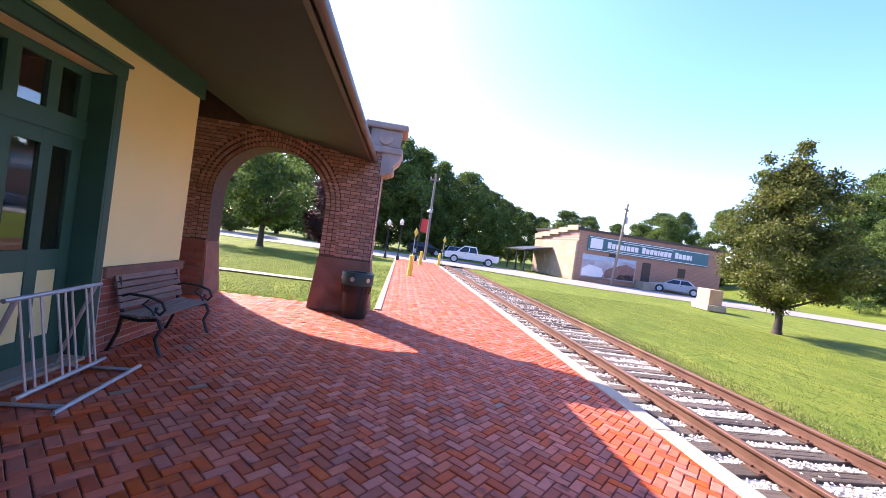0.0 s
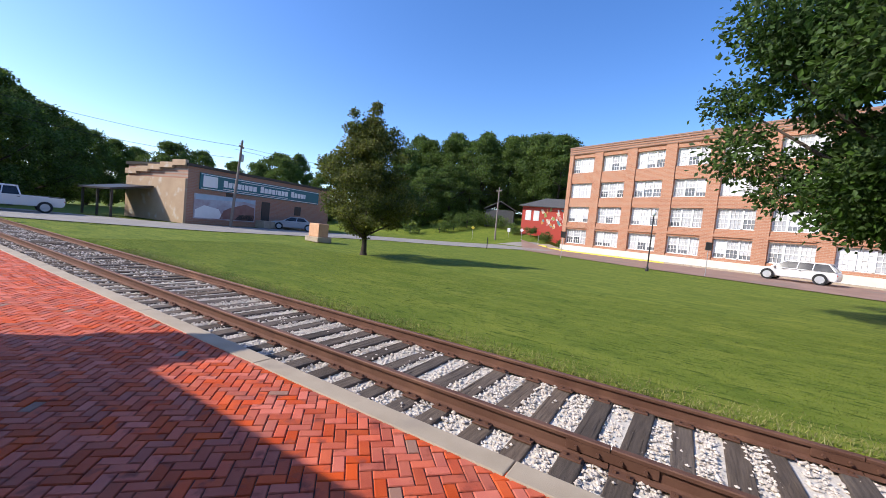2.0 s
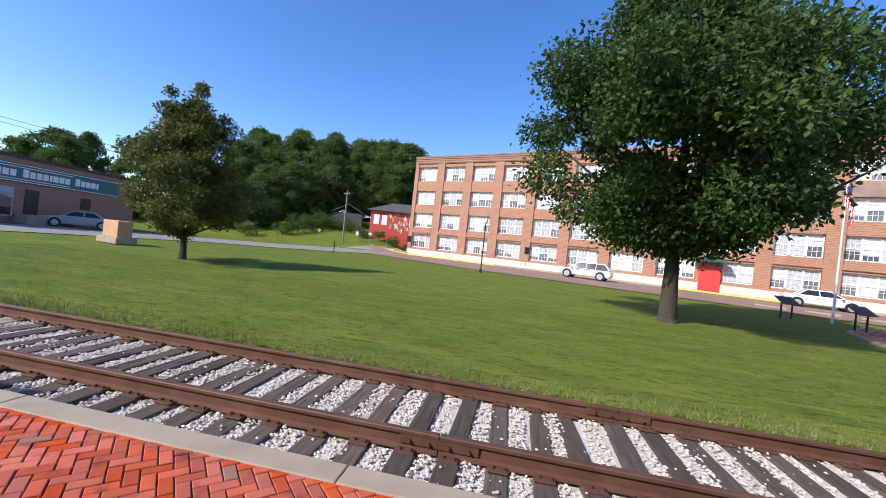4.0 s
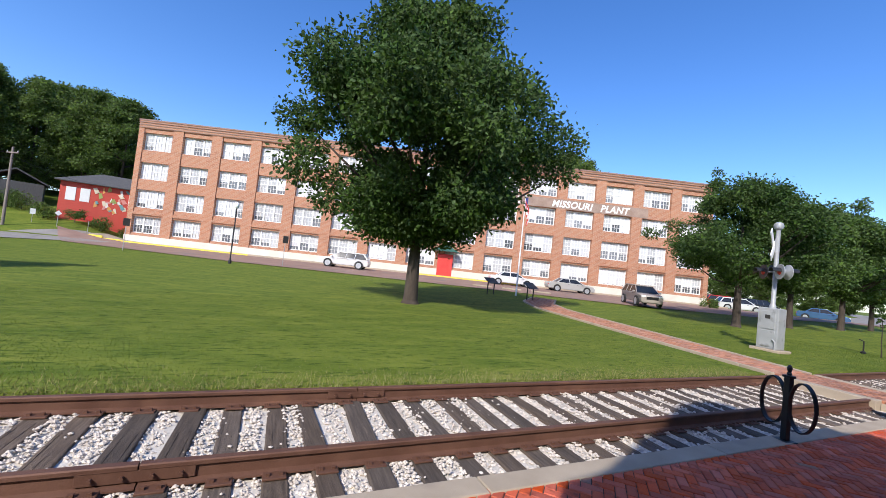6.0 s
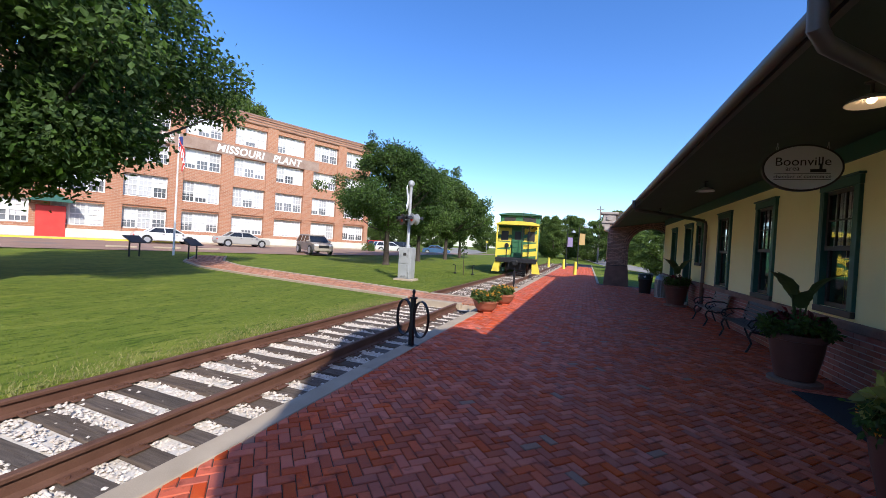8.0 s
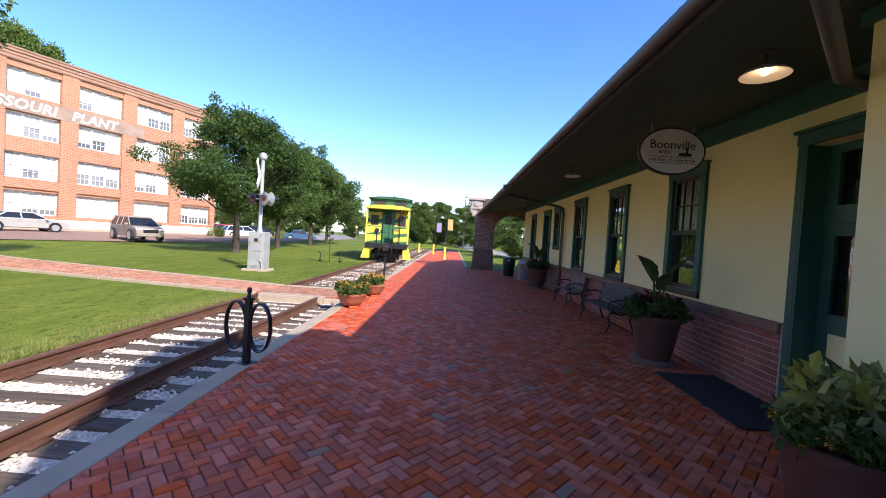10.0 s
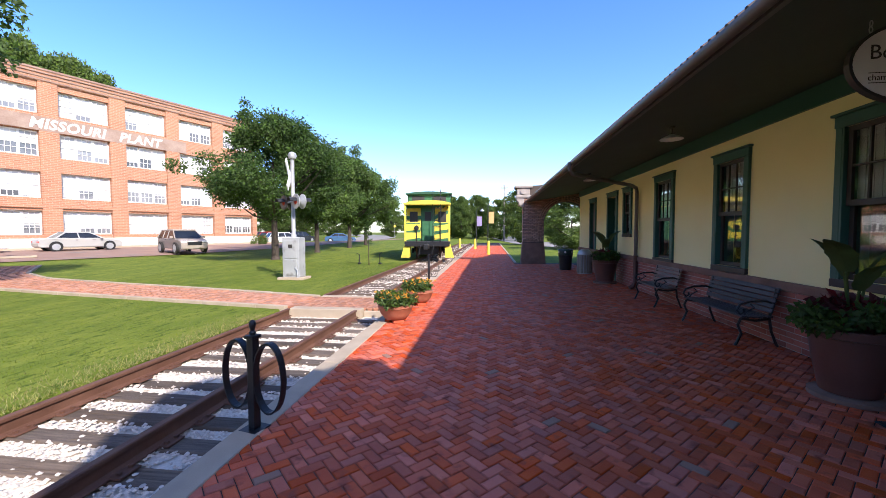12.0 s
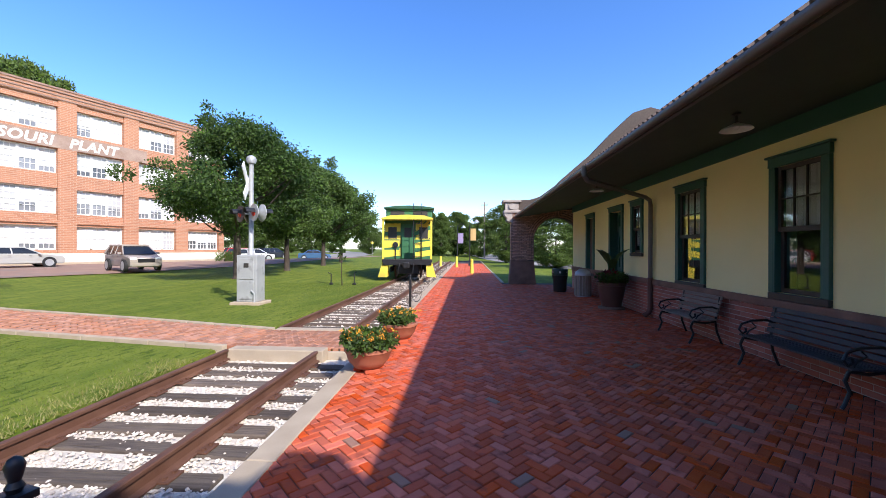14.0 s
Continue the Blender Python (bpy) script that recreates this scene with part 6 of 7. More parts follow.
for k in range(7):
    bm = bmesh.new()
    tube(bm, [(-0.77, 0.02, 1.15 + k * 0.32), (-0.33, 0.02, 1.15 + k * 0.32)], 0.014, 6)
    part("rung", bm, M_BLACK, cb)
bm = bmesh.new()
soft_box(bm, -0.14, 0.14, -0.1, 0.35, 0.62, 0.86, 0.04)
soft_box(bm, -0.10, 0.2, 0.3, 0.5, 0.60, 0.9, 0.05)
part("coupler", bm, M_BLACK, cb)
bm = bmesh.new()
soft_box(bm, -0.62, 0.62, -9.0, -0.5, 0.30, 0.86, 0.03)
part("underframe", bm, M_BLACK, cb)
bm = bmesh.new()
soft_box(bm, -1.30, 1.30, -0.16, 0.0, 0.74, 1.0, 0.02)
part("end_beam", bm, M_BLACK, cb)
for s in (-0.35, 0.4):
    bm = bmesh.new()
    tube(bm, [(s, 0.0, 0.8), (s, 0.18, 0.7), (s + 0.05, 0.2, 0.4), (s + 0.12, 0.12, 0.25)], 0.03, 7)
    part("air_hose", bm, M_BLACK, cb)
bm = bmesh.new()
lathe(bm, [(0.14, 0), (0.14, 0.02), (0.02, 0.03)], 16)
bmesh.ops.transform(bm, matrix=pose(0.62, 0.0, 1.72, -90), verts=bm.verts)
tube(bm, [(0.62, -0.02, 1.0), (0.62, -0.02, 1.7)], 0.03, 8)
part("brake_wheel", bm, M_BLACK, cb)
for y in (-1.5, -3.0, -6.8, -8.3):
    for s in (-0.73, 0.73):
        bm = bmesh.new()
        lathe(bm, [(0.40, -0.07), (0.40, 0.0), (0.37, 0.03), (0.1, 0.06)], 24)
        bmesh.ops.transform(bm, matrix=pose(s, y, RZ_TOP + 0.40, 0, 90 if s > 0 else -90), verts=bm.verts)
        part("wheel", bm, M_RAIL, cb)
for yy in (-2.25, -7.55):
    bm = bmesh.new()
    for s in (-0.95, 0.95):
        soft_box(bm, s - 0.07, s + 0.07, yy - 1.1, yy + 1.1, 0.34, 0.62, 0.04)
    soft_box(bm, -0.95, 0.95, yy - 0.2, yy + 0.2, 0.42, 0.86, 0.03)
    part("truck_frame", bm, M_BLACK, cb)


# dark green slanting bands across the yellow end sills and the roof edge
for s in (-1, 1):
    for k in range(3):
        bm = bmesh.new()
        x = 0.50 + k * 0.30
        prism(bm, [(s * x, 2.80), (s * (x + 0.12), 2.80), (s * (x + 0.26), 2.93), (s * (x + 0.14), 2.93)], 0.012, pose(0, -0.925, 0))
        part("stripe", bm, M_CABGREEN, cb, "green slanting stripe")
cb.scale = (1.0, 1.0, 1.1)


# ---- cars ----
def car(at, L, H, W, colour, style, label, tag):
    """Lower body, dark glazed cabin with pillars and roof, wheels in dark arches; the front is at +x."""
    t = thing("car", at, label, "car", "parked cars")
    m = paint("car_paint_" + tag, colour, 0.22)
    if style == "sedan":
        low = [(0, 0.34), (0.005, 0.56), (0.03, 0.655), (0.19, 0.685), (0.5, 0.67), (0.72, 0.665), (0.94, 0.57), (0.99, 0.50), (1.0, 0.34), (0.985, 0.17), (0.02, 0.19)]
        foot, head, mid = (0.17, 0.75), (0.30, 0.58), (0.44,)
    elif style == "suv":
        low = [(0, 0.30), (0.0, 0.55), (0.03, 0.64), (0.5, 0.63), (0.76, 0.62), (0.95, 0.55), (0.992, 0.48), (1.0, 0.32), (0.985, 0.17), (0.02, 0.19)]
        foot, head, mid = (0.025, 0.78), (0.11, 0.60), (0.27, 0.45)
    else:
        low = [(0, 0.34), (0.0, 0.62), (0.01, 0.635), (0.40, 0.635), (0.78, 0.635), (0.95, 0.59), (0.995, 0.53), (1.0, 0.36), (0.985, 0.22), (0.02, 0.24)]
        foot, head, mid = (0.40, 0.775), (0.43, 0.65), (0.55,)
    belt, top = 0.63 * H, 0.955 * H
    bm = bmesh.new()
    prism(bm, [(x * L, z * H) for x, z in low], W)
    for v in bm.verts:
        inward = 1 if v.co.y < W / 2 else -1
        if v.co.x < 0.04 * L or v.co.x > 0.93 * L:
            v.co.y += 0.11 * inward
        if v.co.z < 0.3 * H:
            v.co.y += 0.04 * inward
    bmesh.ops.recalc_face_normals(bm, faces=bm.faces)
    bmesh.ops.bevel(bm, geom=list(bm.edges), offset=0.05, segments=3, affect="EDGES")
    body = part("body", bm, m, t, smooth=True)
    # corners of the cabin: foot at the belt line, head under the roof
    def corner(q, up, side):
        inset = 0.07 + (0.19 if up else 0.0)
        return Vector((q * L, inset if side == 0 else W - inset, top if up else belt))
    c = [corner(foot[0], 0, 0), corner(foot[1], 0, 0), corner(foot[1], 0, 1), corner(foot[0], 0, 1), corner(head[0], 1, 0), corner(head[1], 1, 0), corner(head[1], 1, 1), corner(head[0], 1, 1)]
    bm = bmesh.new()
    vs = [bm.verts.new(p) for p in c]
    for f in ((0, 1, 5, 4), (1, 2, 6, 5), (2, 3, 7, 6), (3, 0, 4, 7), (4, 5, 6, 7), (3, 2, 1, 0)):
        bm.faces.new([vs[i] for i in f])
    part("glazing", bm, M_CARGLASS, body, "dark tinted car windows")
    bm = bmesh.new()
    soft_box(bm, head[0] * L - 0.05, head[1] * L + 0.06, 0.22, W - 0.22, top - 0.03, H, 0.03)
    part("roof", bm, m, body, smooth=True)
    for i, j in ((0, 4), (1, 5), (2, 6), (3, 7)):
        bm = bmesh.new()
        tube(bm, [c[i], c[j]], 0.05 if i in (0, 3) else 0.035, 6)
        part("pillar", bm, m, body)
    for q in mid:
        for side in (0, 1):
            bm = bmesh.new()
            tube(bm, [corner(q + 0.012, 0, side), corner(q, 1, side)], 0.035, 6)
            part("pillar", bm, m, body)
    if style == "pickup":
        bm = bmesh.new()
        soft_box(bm, 0.02 * L, 0.385 * L, 0.12, W - 0.12, 0.60 * H, 0.642 * H, 0.004)
        part("bed", bm, M_SASH, body, "dark open truck bed")
    for x in (0.185 * L, 0.815 * L):
        for y in (0.0, W):
            r = 0.325 if style == "sedan" else 0.37
            out = -1 if y == 0 else 1
            o = bmesh.new()
            lathe(o, [(0.02, -0.004), (r + 0.055, -0.004), (r + 0.055, 0.004), (0.02, 0.004)], 24)
            bmesh.ops.transform(o, matrix=pose(x, y + 0.001 * out, r + 0.02, 90), verts=o.verts)
            part("wheel_arch", o, M_BLACK, body)
            o = bmesh.new()
            lathe(o, [(r - 0.08, -0.10), (r - 0.01, -0.10), (r, -0.07), (r, 0.07), (r - 0.01, 0.10), (r - 0.08, 0.10)], 20)
            bmesh.ops.transform(o, matrix=pose(x, y - 0.075 * out, r, 90), verts=o.verts)
            wh = part("wheel", o, M_TYRE, t, smooth=True)
            o = bmesh.new()
            lathe(o, [(r - 0.09, -0.105), (r - 0.14, -0.09), (0.06, -0.11), (0.05, 0.11), (r - 0.14, 0.09), (r - 0.09, 0.105)], 16)
            bmesh.ops.transform(o, matrix=pose(x, y - 0.075 * out, r, 90), verts=o.verts)
            part("rim", o, M_STEEL, wh, smooth=True)
    for x, mat, nm in ((0.982 * L, M_WHITE, "headlight"), (0.012 * L, M_RED, "tail_light")):
        for y in (0.30, W - 0.30):
            bm = bmesh.new()
            soft_box(bm, x - 0.05, x + 0.05, y - 0.17, y + 0.17, 0.44 * H, 0.52 * H, 0.02)
            part(nm, bm, mat, t)
    bm = bmesh.new()
    soft_box(bm, 0.97 * L, L + 0.006, 0.5, W - 0.5, 0.34 * H, 0.47 * H, 0.01)
    part("grille", bm, M_BLACK, t)
    for x, y in ((0.42 * L, 0), (0.62 * L, 0), (0.42 * L, W), (0.62 * L, W)):
        bm = bmesh.new()
        soft_box(bm, x - 0.08, x + 0.08, y - 0.012, y + 0.012, 0.555 * H, 0.575 * H, 0.004)
        part("door_handle", bm, M_BLACK, body)
    for y in (-0.07, W + 0.07):
        bm = bmesh.new()
        soft_box(bm, foot[1] * L - 0.28, foot[1] * L - 0.14, y - 0.09, y + 0.09, 0.63 * H, 0.71 * H, 0.03)
        part("mirror", bm, m, body)
    return t


FANG = math.degrees(math.atan2(FU.y, FU.x))
def parked(s, o, turn, *rest):
    p = FAC + FU * s + FN * o
    return car(pose(p.x, p.y, ground_z(p.x, p.y) + 0.014, 0, 0, FANG + turn), *rest)


parked(30.0, 5.6, 180, 4.9, 1.6, 1.85, (0.72, 0.72, 0.70), "suv", "white minivan parked along the street", "white")
parked(42.5, 6.0, 0, 4.8, 1.42, 1.8, (0.74, 0.74, 0.73), "sedan", "white saloon car parked along the street", "white_b")
parked(48.5, 6.6, 0, 4.9, 1.42, 1.8, (0.42, 0.42, 0.40), "sedan", "silver saloon car parked along the street", "silver")
car(pose(25.6, -29.3, ground_z(25.6, -29.3) + 0.014, 0, 0, 150), 4.4, 1.68, 1.9, (0.36, 0.31, 0.27), "suv", "bronze-grey crossover parked beside the lawn", "bronze")
car(pose(25.5, -58.5, 0.03, 0, 0, 200), 4.6, 1.45, 1.8, (0.06, 0.13, 0.25), "sedan", "blue saloon car in the car park", "blue")
car(pose(30.0, -57.5, 0.03, 0, 0, 250), 4.7, 1.7, 1.9, (0.03, 0.035, 0.05), "suv", "dark vehicle in the car park", "dark")
car(pose(29.5, -50.5, 0.03, 0, 0, 230), 4.7, 1.6, 1.9, (0.66, 0.66, 0.66), "suv", "white car in the car park", "white_c")
car(pose(33.5, -54.5, 0.03, 0, 0, 230), 4.7, 1.7, 1.9, (0.42, 0.03, 0.03), "suv", "red car in the car park", "red")
car(pose(10.6, 42.0, 0.03, 0, 0, 172), 5.8, 1.85, 2.0, (0.74, 0.74, 0.73), "pickup", "white pickup truck crossing the road", "white_d")
car(pose(30.0, 35.2, 0.03, 0, 0, 140), 4.6, 1.42, 1.8, (0.45, 0.45, 0.46), "sedan", "silver saloon car on the road", "silver_b")
car(pose(6.0, 52.0, 0.03, 0, 0, 10), 4.6, 1.6, 1.85, (0.25, 0.28, 0.32), "suv", "grey car parked under the trees", "grey")
car(pose(1.0, 51.0, 0.03, 0, 0, 10), 4.6, 1.6, 1.85, (0.03, 0.03, 0.035), "suv", "dark car parked under the trees", "black")


# ---- poles, lamps, signs ----
M_POLE = material("grey_timber_pole", (0.16, 0.13, 0.11), (0.26, 0.22, 0.19), 3, 0.9, 0.3, stretch=(6, 6, 1))
def utility_pole(at, h, label, arm=1.2, top=True):
    t = thing("utility_pole", at, label, "utility pole", "utility poles")
    bm = bmesh.new()
    tube(bm, [(0, 0, -0.1), (0, 0, h)], 0.14, 10, 0.09)
    part("pole", bm, M_POLE, t, smooth=True)
    bm = bmesh.new()
    soft_box(bm, -arm, arm, -0.06, 0.06, h - 0.65, h - 0.52, 0.01)
    part("crossarm", bm, M_POLE, t)
    for s in (-0.9, 0, 0.9):
        bm = bmesh.new()
        lathe(bm, [(0.02, 0), (0.05, 0.05), (0.03, 0.09), (0.05, 0.13), (0.02, 0.18)], 8, (s * arm, 0, h - 0.52))
        part("insulator", bm, M_STEEL, t, smooth=True)
    if top:
        bm = bmesh.new()
        lathe(bm, [(0.05, 0), (0.18, 0.03), (0.2, 0.1), (0.2, 0.65), (0.16, 0.7), (0.04, 0.72)], 14, (0.32, 0, h - 1.9))
        part("transformer", bm, M_STEEL, t, smooth=True)
    return t


utility_pole(pose(2.3, 36.7, 0, 0, 0, 20), 8.2, "grey timber utility pole at the crossing", 0.5, False)
utility_pole(pose(20.1, 34.9, 0, 3, 2, 40), 7.9, "leaning grey utility pole by the warehouse", 0.5)
utility_pole(pose(55.0, 24.6, 0.3, 0, 1, 60), 8.6, "timber utility pole with a street light", 0.7, False)
utility_pole(pose(-1.4, -73.6, 0, 0, 0, 0), 10.0, "tall timber utility pole far off", 0.6, False)


def wire(a, b, sag, label="thin black overhead cable between poles"):
    a, b = Vector(a), Vector(b)
    bm = bmesh.new()
    tube(bm, [a.lerp(b, i / 12) - Vector((0, 0, sag * 4 * (i / 12) * (1 - i / 12))) for i in range(13)], 0.014, 5)
    single("overhead_cable", bm, M_BLACK, label, "cable", group="overhead cables")


wire((20.0, 34.9, 7.3), (55.0, 24.6, 8.2), 0.6)
wire((20.0, 34.9, 7.0), (55.0, 24.6, 7.7), 0.8)
wire((2.3, 36.7, 7.6), (20.0, 34.9, 7.3), 0.4)
wire((2.3, 36.7, 6.6), (20.0, 34.9, 6.2), 0.5)
wire((-60, 40, 9), (2.3, 36.7, 7.6), 0.8)
wire((2.3, 36.7, 6.6), (-60, 40, 8), 0.8)
wire((55.0, 24.6, 7.9), (64.0, 19.0, 6.6), 0.3)


def lamp_post(at, h, label, arm=False, banner=None):
    t = thing("street_lamp", at, label, "street lamp", "street lamps")
    bm = bmesh.new()
    lathe(bm, [(0.12, 0), (0.12, 0.25), (0.07, 0.35), (0.05, 0.5), (0.042, h)], 12)
    part("pole", bm, M_BLACK, t, smooth=True)
    if arm:
        bm = bmesh.new()
        tube(bm, [(0, 0, h - 0.1), (0.05, 0, h + 0.3), (0.3, 0, h + 0.55), (0.65, 0, h + 0.4)], 0.03, 8)
        part("arm", bm, M_BLACK, t, smooth=True)
        bm = bmesh.new()
        lathe(bm, [(0.24, 0), (0.2, 0.1), (0.06, 0.22), (0.03, 0.3)], 14, (0.65, 0, h + 0.12))
        part("shade", bm, M_STEEL, t, smooth=True)
    else:
        bm = bmesh.new()
        lathe(bm, [(0.06, 0), (0.12, 0.05), (0.16, 0.2), (0.14, 0.36), (0.06, 0.44), (0.01, 0.5)], 14, (0, 0, h))
        part("globe", bm, M_WHITE, t, smooth=True)
    if banner:
        bm = bmesh.new()
        soft_box(bm, 0.08, 0.62, -0.006, 0.006, h * 0.60, h * 0.88, 0.003)
        part("banner", bm, banner, t, "hanging cloth banner")
    return t


lamp_post(pose(1.3, 32.6, 0, 0, 0, -10), 4.1, "black street lamp with a red banner", True, M_RED)
lamp_post(pose(-0.2, 30.5, 0), 2.75, "black lamp post with a white globe")
lamp_post(pose(-1.2, 31.2, 0), 2.6, "black lamp post with a white globe")
lamp_post(pose(33.4, 2.2, 0.02), 4.2, "tall black lamp post at the lawn edge")
lamp_post(pose(1.3, -43.5, 0, 0, 0, 180), 4.2, "black street lamp with a yellow banner", True, material("cream_banner", (0.46, 0.30, 0.10), (0.56, 0.40, 0.18), 2, 0.7, 0.05))
lamp_post(pose(2.6, -46.5, 0, 0, 0, 180), 3.8, "black street lamp with a pale violet banner", True, material("violet_banner", (0.22, 0.18, 0.34), (0.34, 0.28, 0.40), 2, 0.7, 0.05))


def bollard(at):
    bm = bmesh.new()
    lathe(bm, [(0.13, 0), (0.125, 0.02), (0.10, 0.9), (0.09, 0.97), (0.03, 1.0)], 16)
    single("bollard", bm, M_YELLOW, "yellow painted bollard across the platform", "bollard", group="yellow bollards", smooth=True, at=at)


for x, y in ((0.55, 18.6), (1.5, 28.3), (3.05, 30.3), (1.2, -32.0), (2.5, -40.6), (4.1, -42.5)):
    bollard(pose(x, y, 0))


def road_sign(at, h, shape, mat, label):
    t = thing("road_sign", at, label, "road sign", "road signs")
    bm = bmesh.new()
    tube(bm, [(0, 0, -0.05), (0, 0, h)], 0.025, 8)
    part("post", bm, M_STEEL, t)
    bm = bmesh.new()
    r = 0.30
    if shape == "diamond":
        pts = [(r, 0), (0, r), (-r, 0), (0, -r)]
    elif shape == "octagon":
        pts = [(r * math.cos(math.pi / 8 + k * math.pi / 4), r * math.sin(math.pi / 8 + k * math.pi / 4)) for k in range(8)]
    else:
        pts = [(0.22, 0.3), (-0.22, 0.3), (-0.22, -0.3), (0.22, -0.3)]
    prism(bm, [(x, z + h - 0.3) for x, z in pts], 0.012, pose(0, -0.04, 0))
    part("plate", bm, mat, t)


road_sign(pose(0.75, 24.0, 0, 0, 0, 62), 2.5, "diamond", M_YELLOW, "yellow diamond road sign beside the platform")
road_sign(pose(3.6, 33.5, 0, 0, 0, 55), 2.4, "diamond", M_YELLOW, "yellow diamond road sign at the crossing")
road_sign(pose(55.5, 18.0, 0.2, 0, 0, -70), 2.6, "octagon", M_RED, "red stop sign at the junction")
road_sign(pose(56.5, 21.0, 0.4, 0, 0, -70), 2.6, "diamond", M_WHITE, "white road sign on the grass bank")
road_sign(pose(57.5, 23.5, 0.5, 0, 0, -70), 2.4, "plate", M_WHITE, "white road sign on the grass bank")
road_sign(pose(54.0, 28.0, 0.3, 0, 0, -60), 2.4, "diamond", M_YELLOW, "yellow road sign on the grass bank")
road_sign(pose(18.4, -72.9, 0), 3.0, "diamond", M_YELLOW, "yellow diamond road sign at the bend")
for x, y, turn in ((35.0, -1.5, -70), (38.3, 10.0, -70)):
    road_sign(pose(x, y, ground_z(x, y), 0, 0, turn), 2.5, "plate", M_SASH, "street sign seen from its dark back")
bm = bmesh.new()
tube(bm, [(0, 0, 0), (0, 0, 1.3)], 0.05, 8)
single("marker_post", bm, M_BLACK, "short black marker post at the lawn edge", "post", at=pose(38.5, 18.0, 0))

# flagpole
fp = thing("flagpole", pose(24.4, -17.3, 0.02), "white flagpole with a drooping striped flag", "flagpole")
bm = bmesh.new()
tube(bm, [(0, 0, 0), (0, 0, 7.6)], 0.06, 10, 0.035)
part("pole", bm, M_WHITE, fp, smooth=True)
bm = bmesh.new()
lathe(bm, [(0.02, 7.6), (0.07, 7.66), (0.02, 7.74)], 10)
part("finial", bm, M_YELLOW, fp, smooth=True)
for k in range(7):
    bm = bmesh.new()
    pts = []
    for i in range(9):
        q = i / 8
        pts.append((-0.08 - 0.42 * math.sin(q * 1.5) + 0.05 * math.sin(q * 9 + k), 0.05 * math.sin(q * 7 + k * 1.2), 7.3 - k * 0.10 - q * 1.5))
    tube(bm, pts, 0.055, 6, flat=0.5)
    part("flag_stripe", bm, M_RED if k % 2 == 0 else M_WHITE, fp)
bm = bmesh.new()
soft_box(bm, -0.30, -0.05, -0.05, 0.05, 6.75, 7.35, 0.03)
part("canton", bm, paint("flag_blue", (0.03, 0.05, 0.20), 0.7), fp, "blue flag corner")


def reader_panel(at):
    t = thing("information_panel", at, "low slanted information panel on two legs", "panel", "information panels")
    for s in (-0.35, 0.35):
        bm = bmesh.new()
        soft_box(bm, s - 0.03, s + 0.03, -0.03, 0.03, 0, 0.85, 0.005)
        part("leg", bm, M_BLACK, t)
    bm = bmesh.new()
    soft_box(bm, -0.55, 0.55, -0.32, 0.32, -0.02, 0.02, 0.008, pose(0, 0, 0.95, 35))
    part("board", bm, M_SASH, t)


reader_panel(pose(23.6, -14.6, 0.05, 0, 0, -70))
reader_panel(pose(21.4, -16.3, 0.03, 0, 0, -70))
for k in range(3):
    bm = bmesh.new()
    p = FAC + FU * (41 + k * 2.6) + FN * 12.2
    soft_box(bm, -0.85, 0.85, -0.08, 0.08, 0, 0.13, 0.03)
    single("wheel_stop", bm, M_CONC, "pale concrete wheel stop on the street", "wheel stop", group="wheel stops", at=pose(p.x, p.y, ground_z(p.x, p.y) + 0.012, 0, 0, FANG))

# monument on the lawn
mo = thing("monument", pose(18.6, 21.4, 0, 0, 0, 75), "tan brick monument block with a carved face", "monument")
bm = bmesh.new()
soft_box(bm, -1.0, 1.0, -0.5, 0.5, 0, 0.35, 0.03)
part("base", bm, M_CONC, mo)
bm = bmesh.new()
soft_box(bm, -0.75, 0.75, -0.36, 0.36, 0.35, 1.25, 0.03)
bk = part("block", bm, material("orange_stone", (0.50, 0.27, 0.15), (0.60, 0.36, 0.22), 3, 0.85, 0.3), mo)
for k in range(4):
    bm = bmesh.new()
    box(bm, -0.5, 0.5, -0.372, -0.361, 0.55 + k * 0.15, 0.61 + k * 0.15)
    part("bar", bm, M_LETTER, bk)

# switch stand and small targets near the track
st = thing("switch_stand", pose(7.3, -22.9, 0), "thin old switch stand with side levers", "switch stand")
for q, h in ((-0.55, 0.55), (0.55, 0.5)):
    bm = bmesh.new()
    tube(bm, [(q, 0, 0), (q, 0, h), (q * 1.25, 0, h + 0.05)], 0.025, 6)
    lathe(bm, [(0.09, 0), (0.1, 0.05), (0.04, 0.1)], 10, (q, 0, 0))
    part("lever", bm, M_BLACK, st)
# shrubs by the factory corner
def shrub(at, r, label):
    t = thing("shrub", at, label, "shrub", "green shrubs")
    rr = np.random.default_rng(int(r * 100))
    cs = [(r * 0.6 * math.cos(a), r * 0.6 * math.sin(a), r * (0.3 + 0.9 * rr.random())) for a in rr.uniform(0, 6.28, 14)]
    o = new("foliage", leaf_cloud("foliage", cs, [r * 0.4] * 14, 1400, 0.10 + 0.05 * r, M_LEAF_FAR, int(r * 100)))
    o.parent = t
    bm = bmesh.new()
    tube(bm, [(0, 0, -0.05), (0, 0, r * 0.8)], 0.06, 6, 0.03)
    part("stem", bm, M_BARK, t)


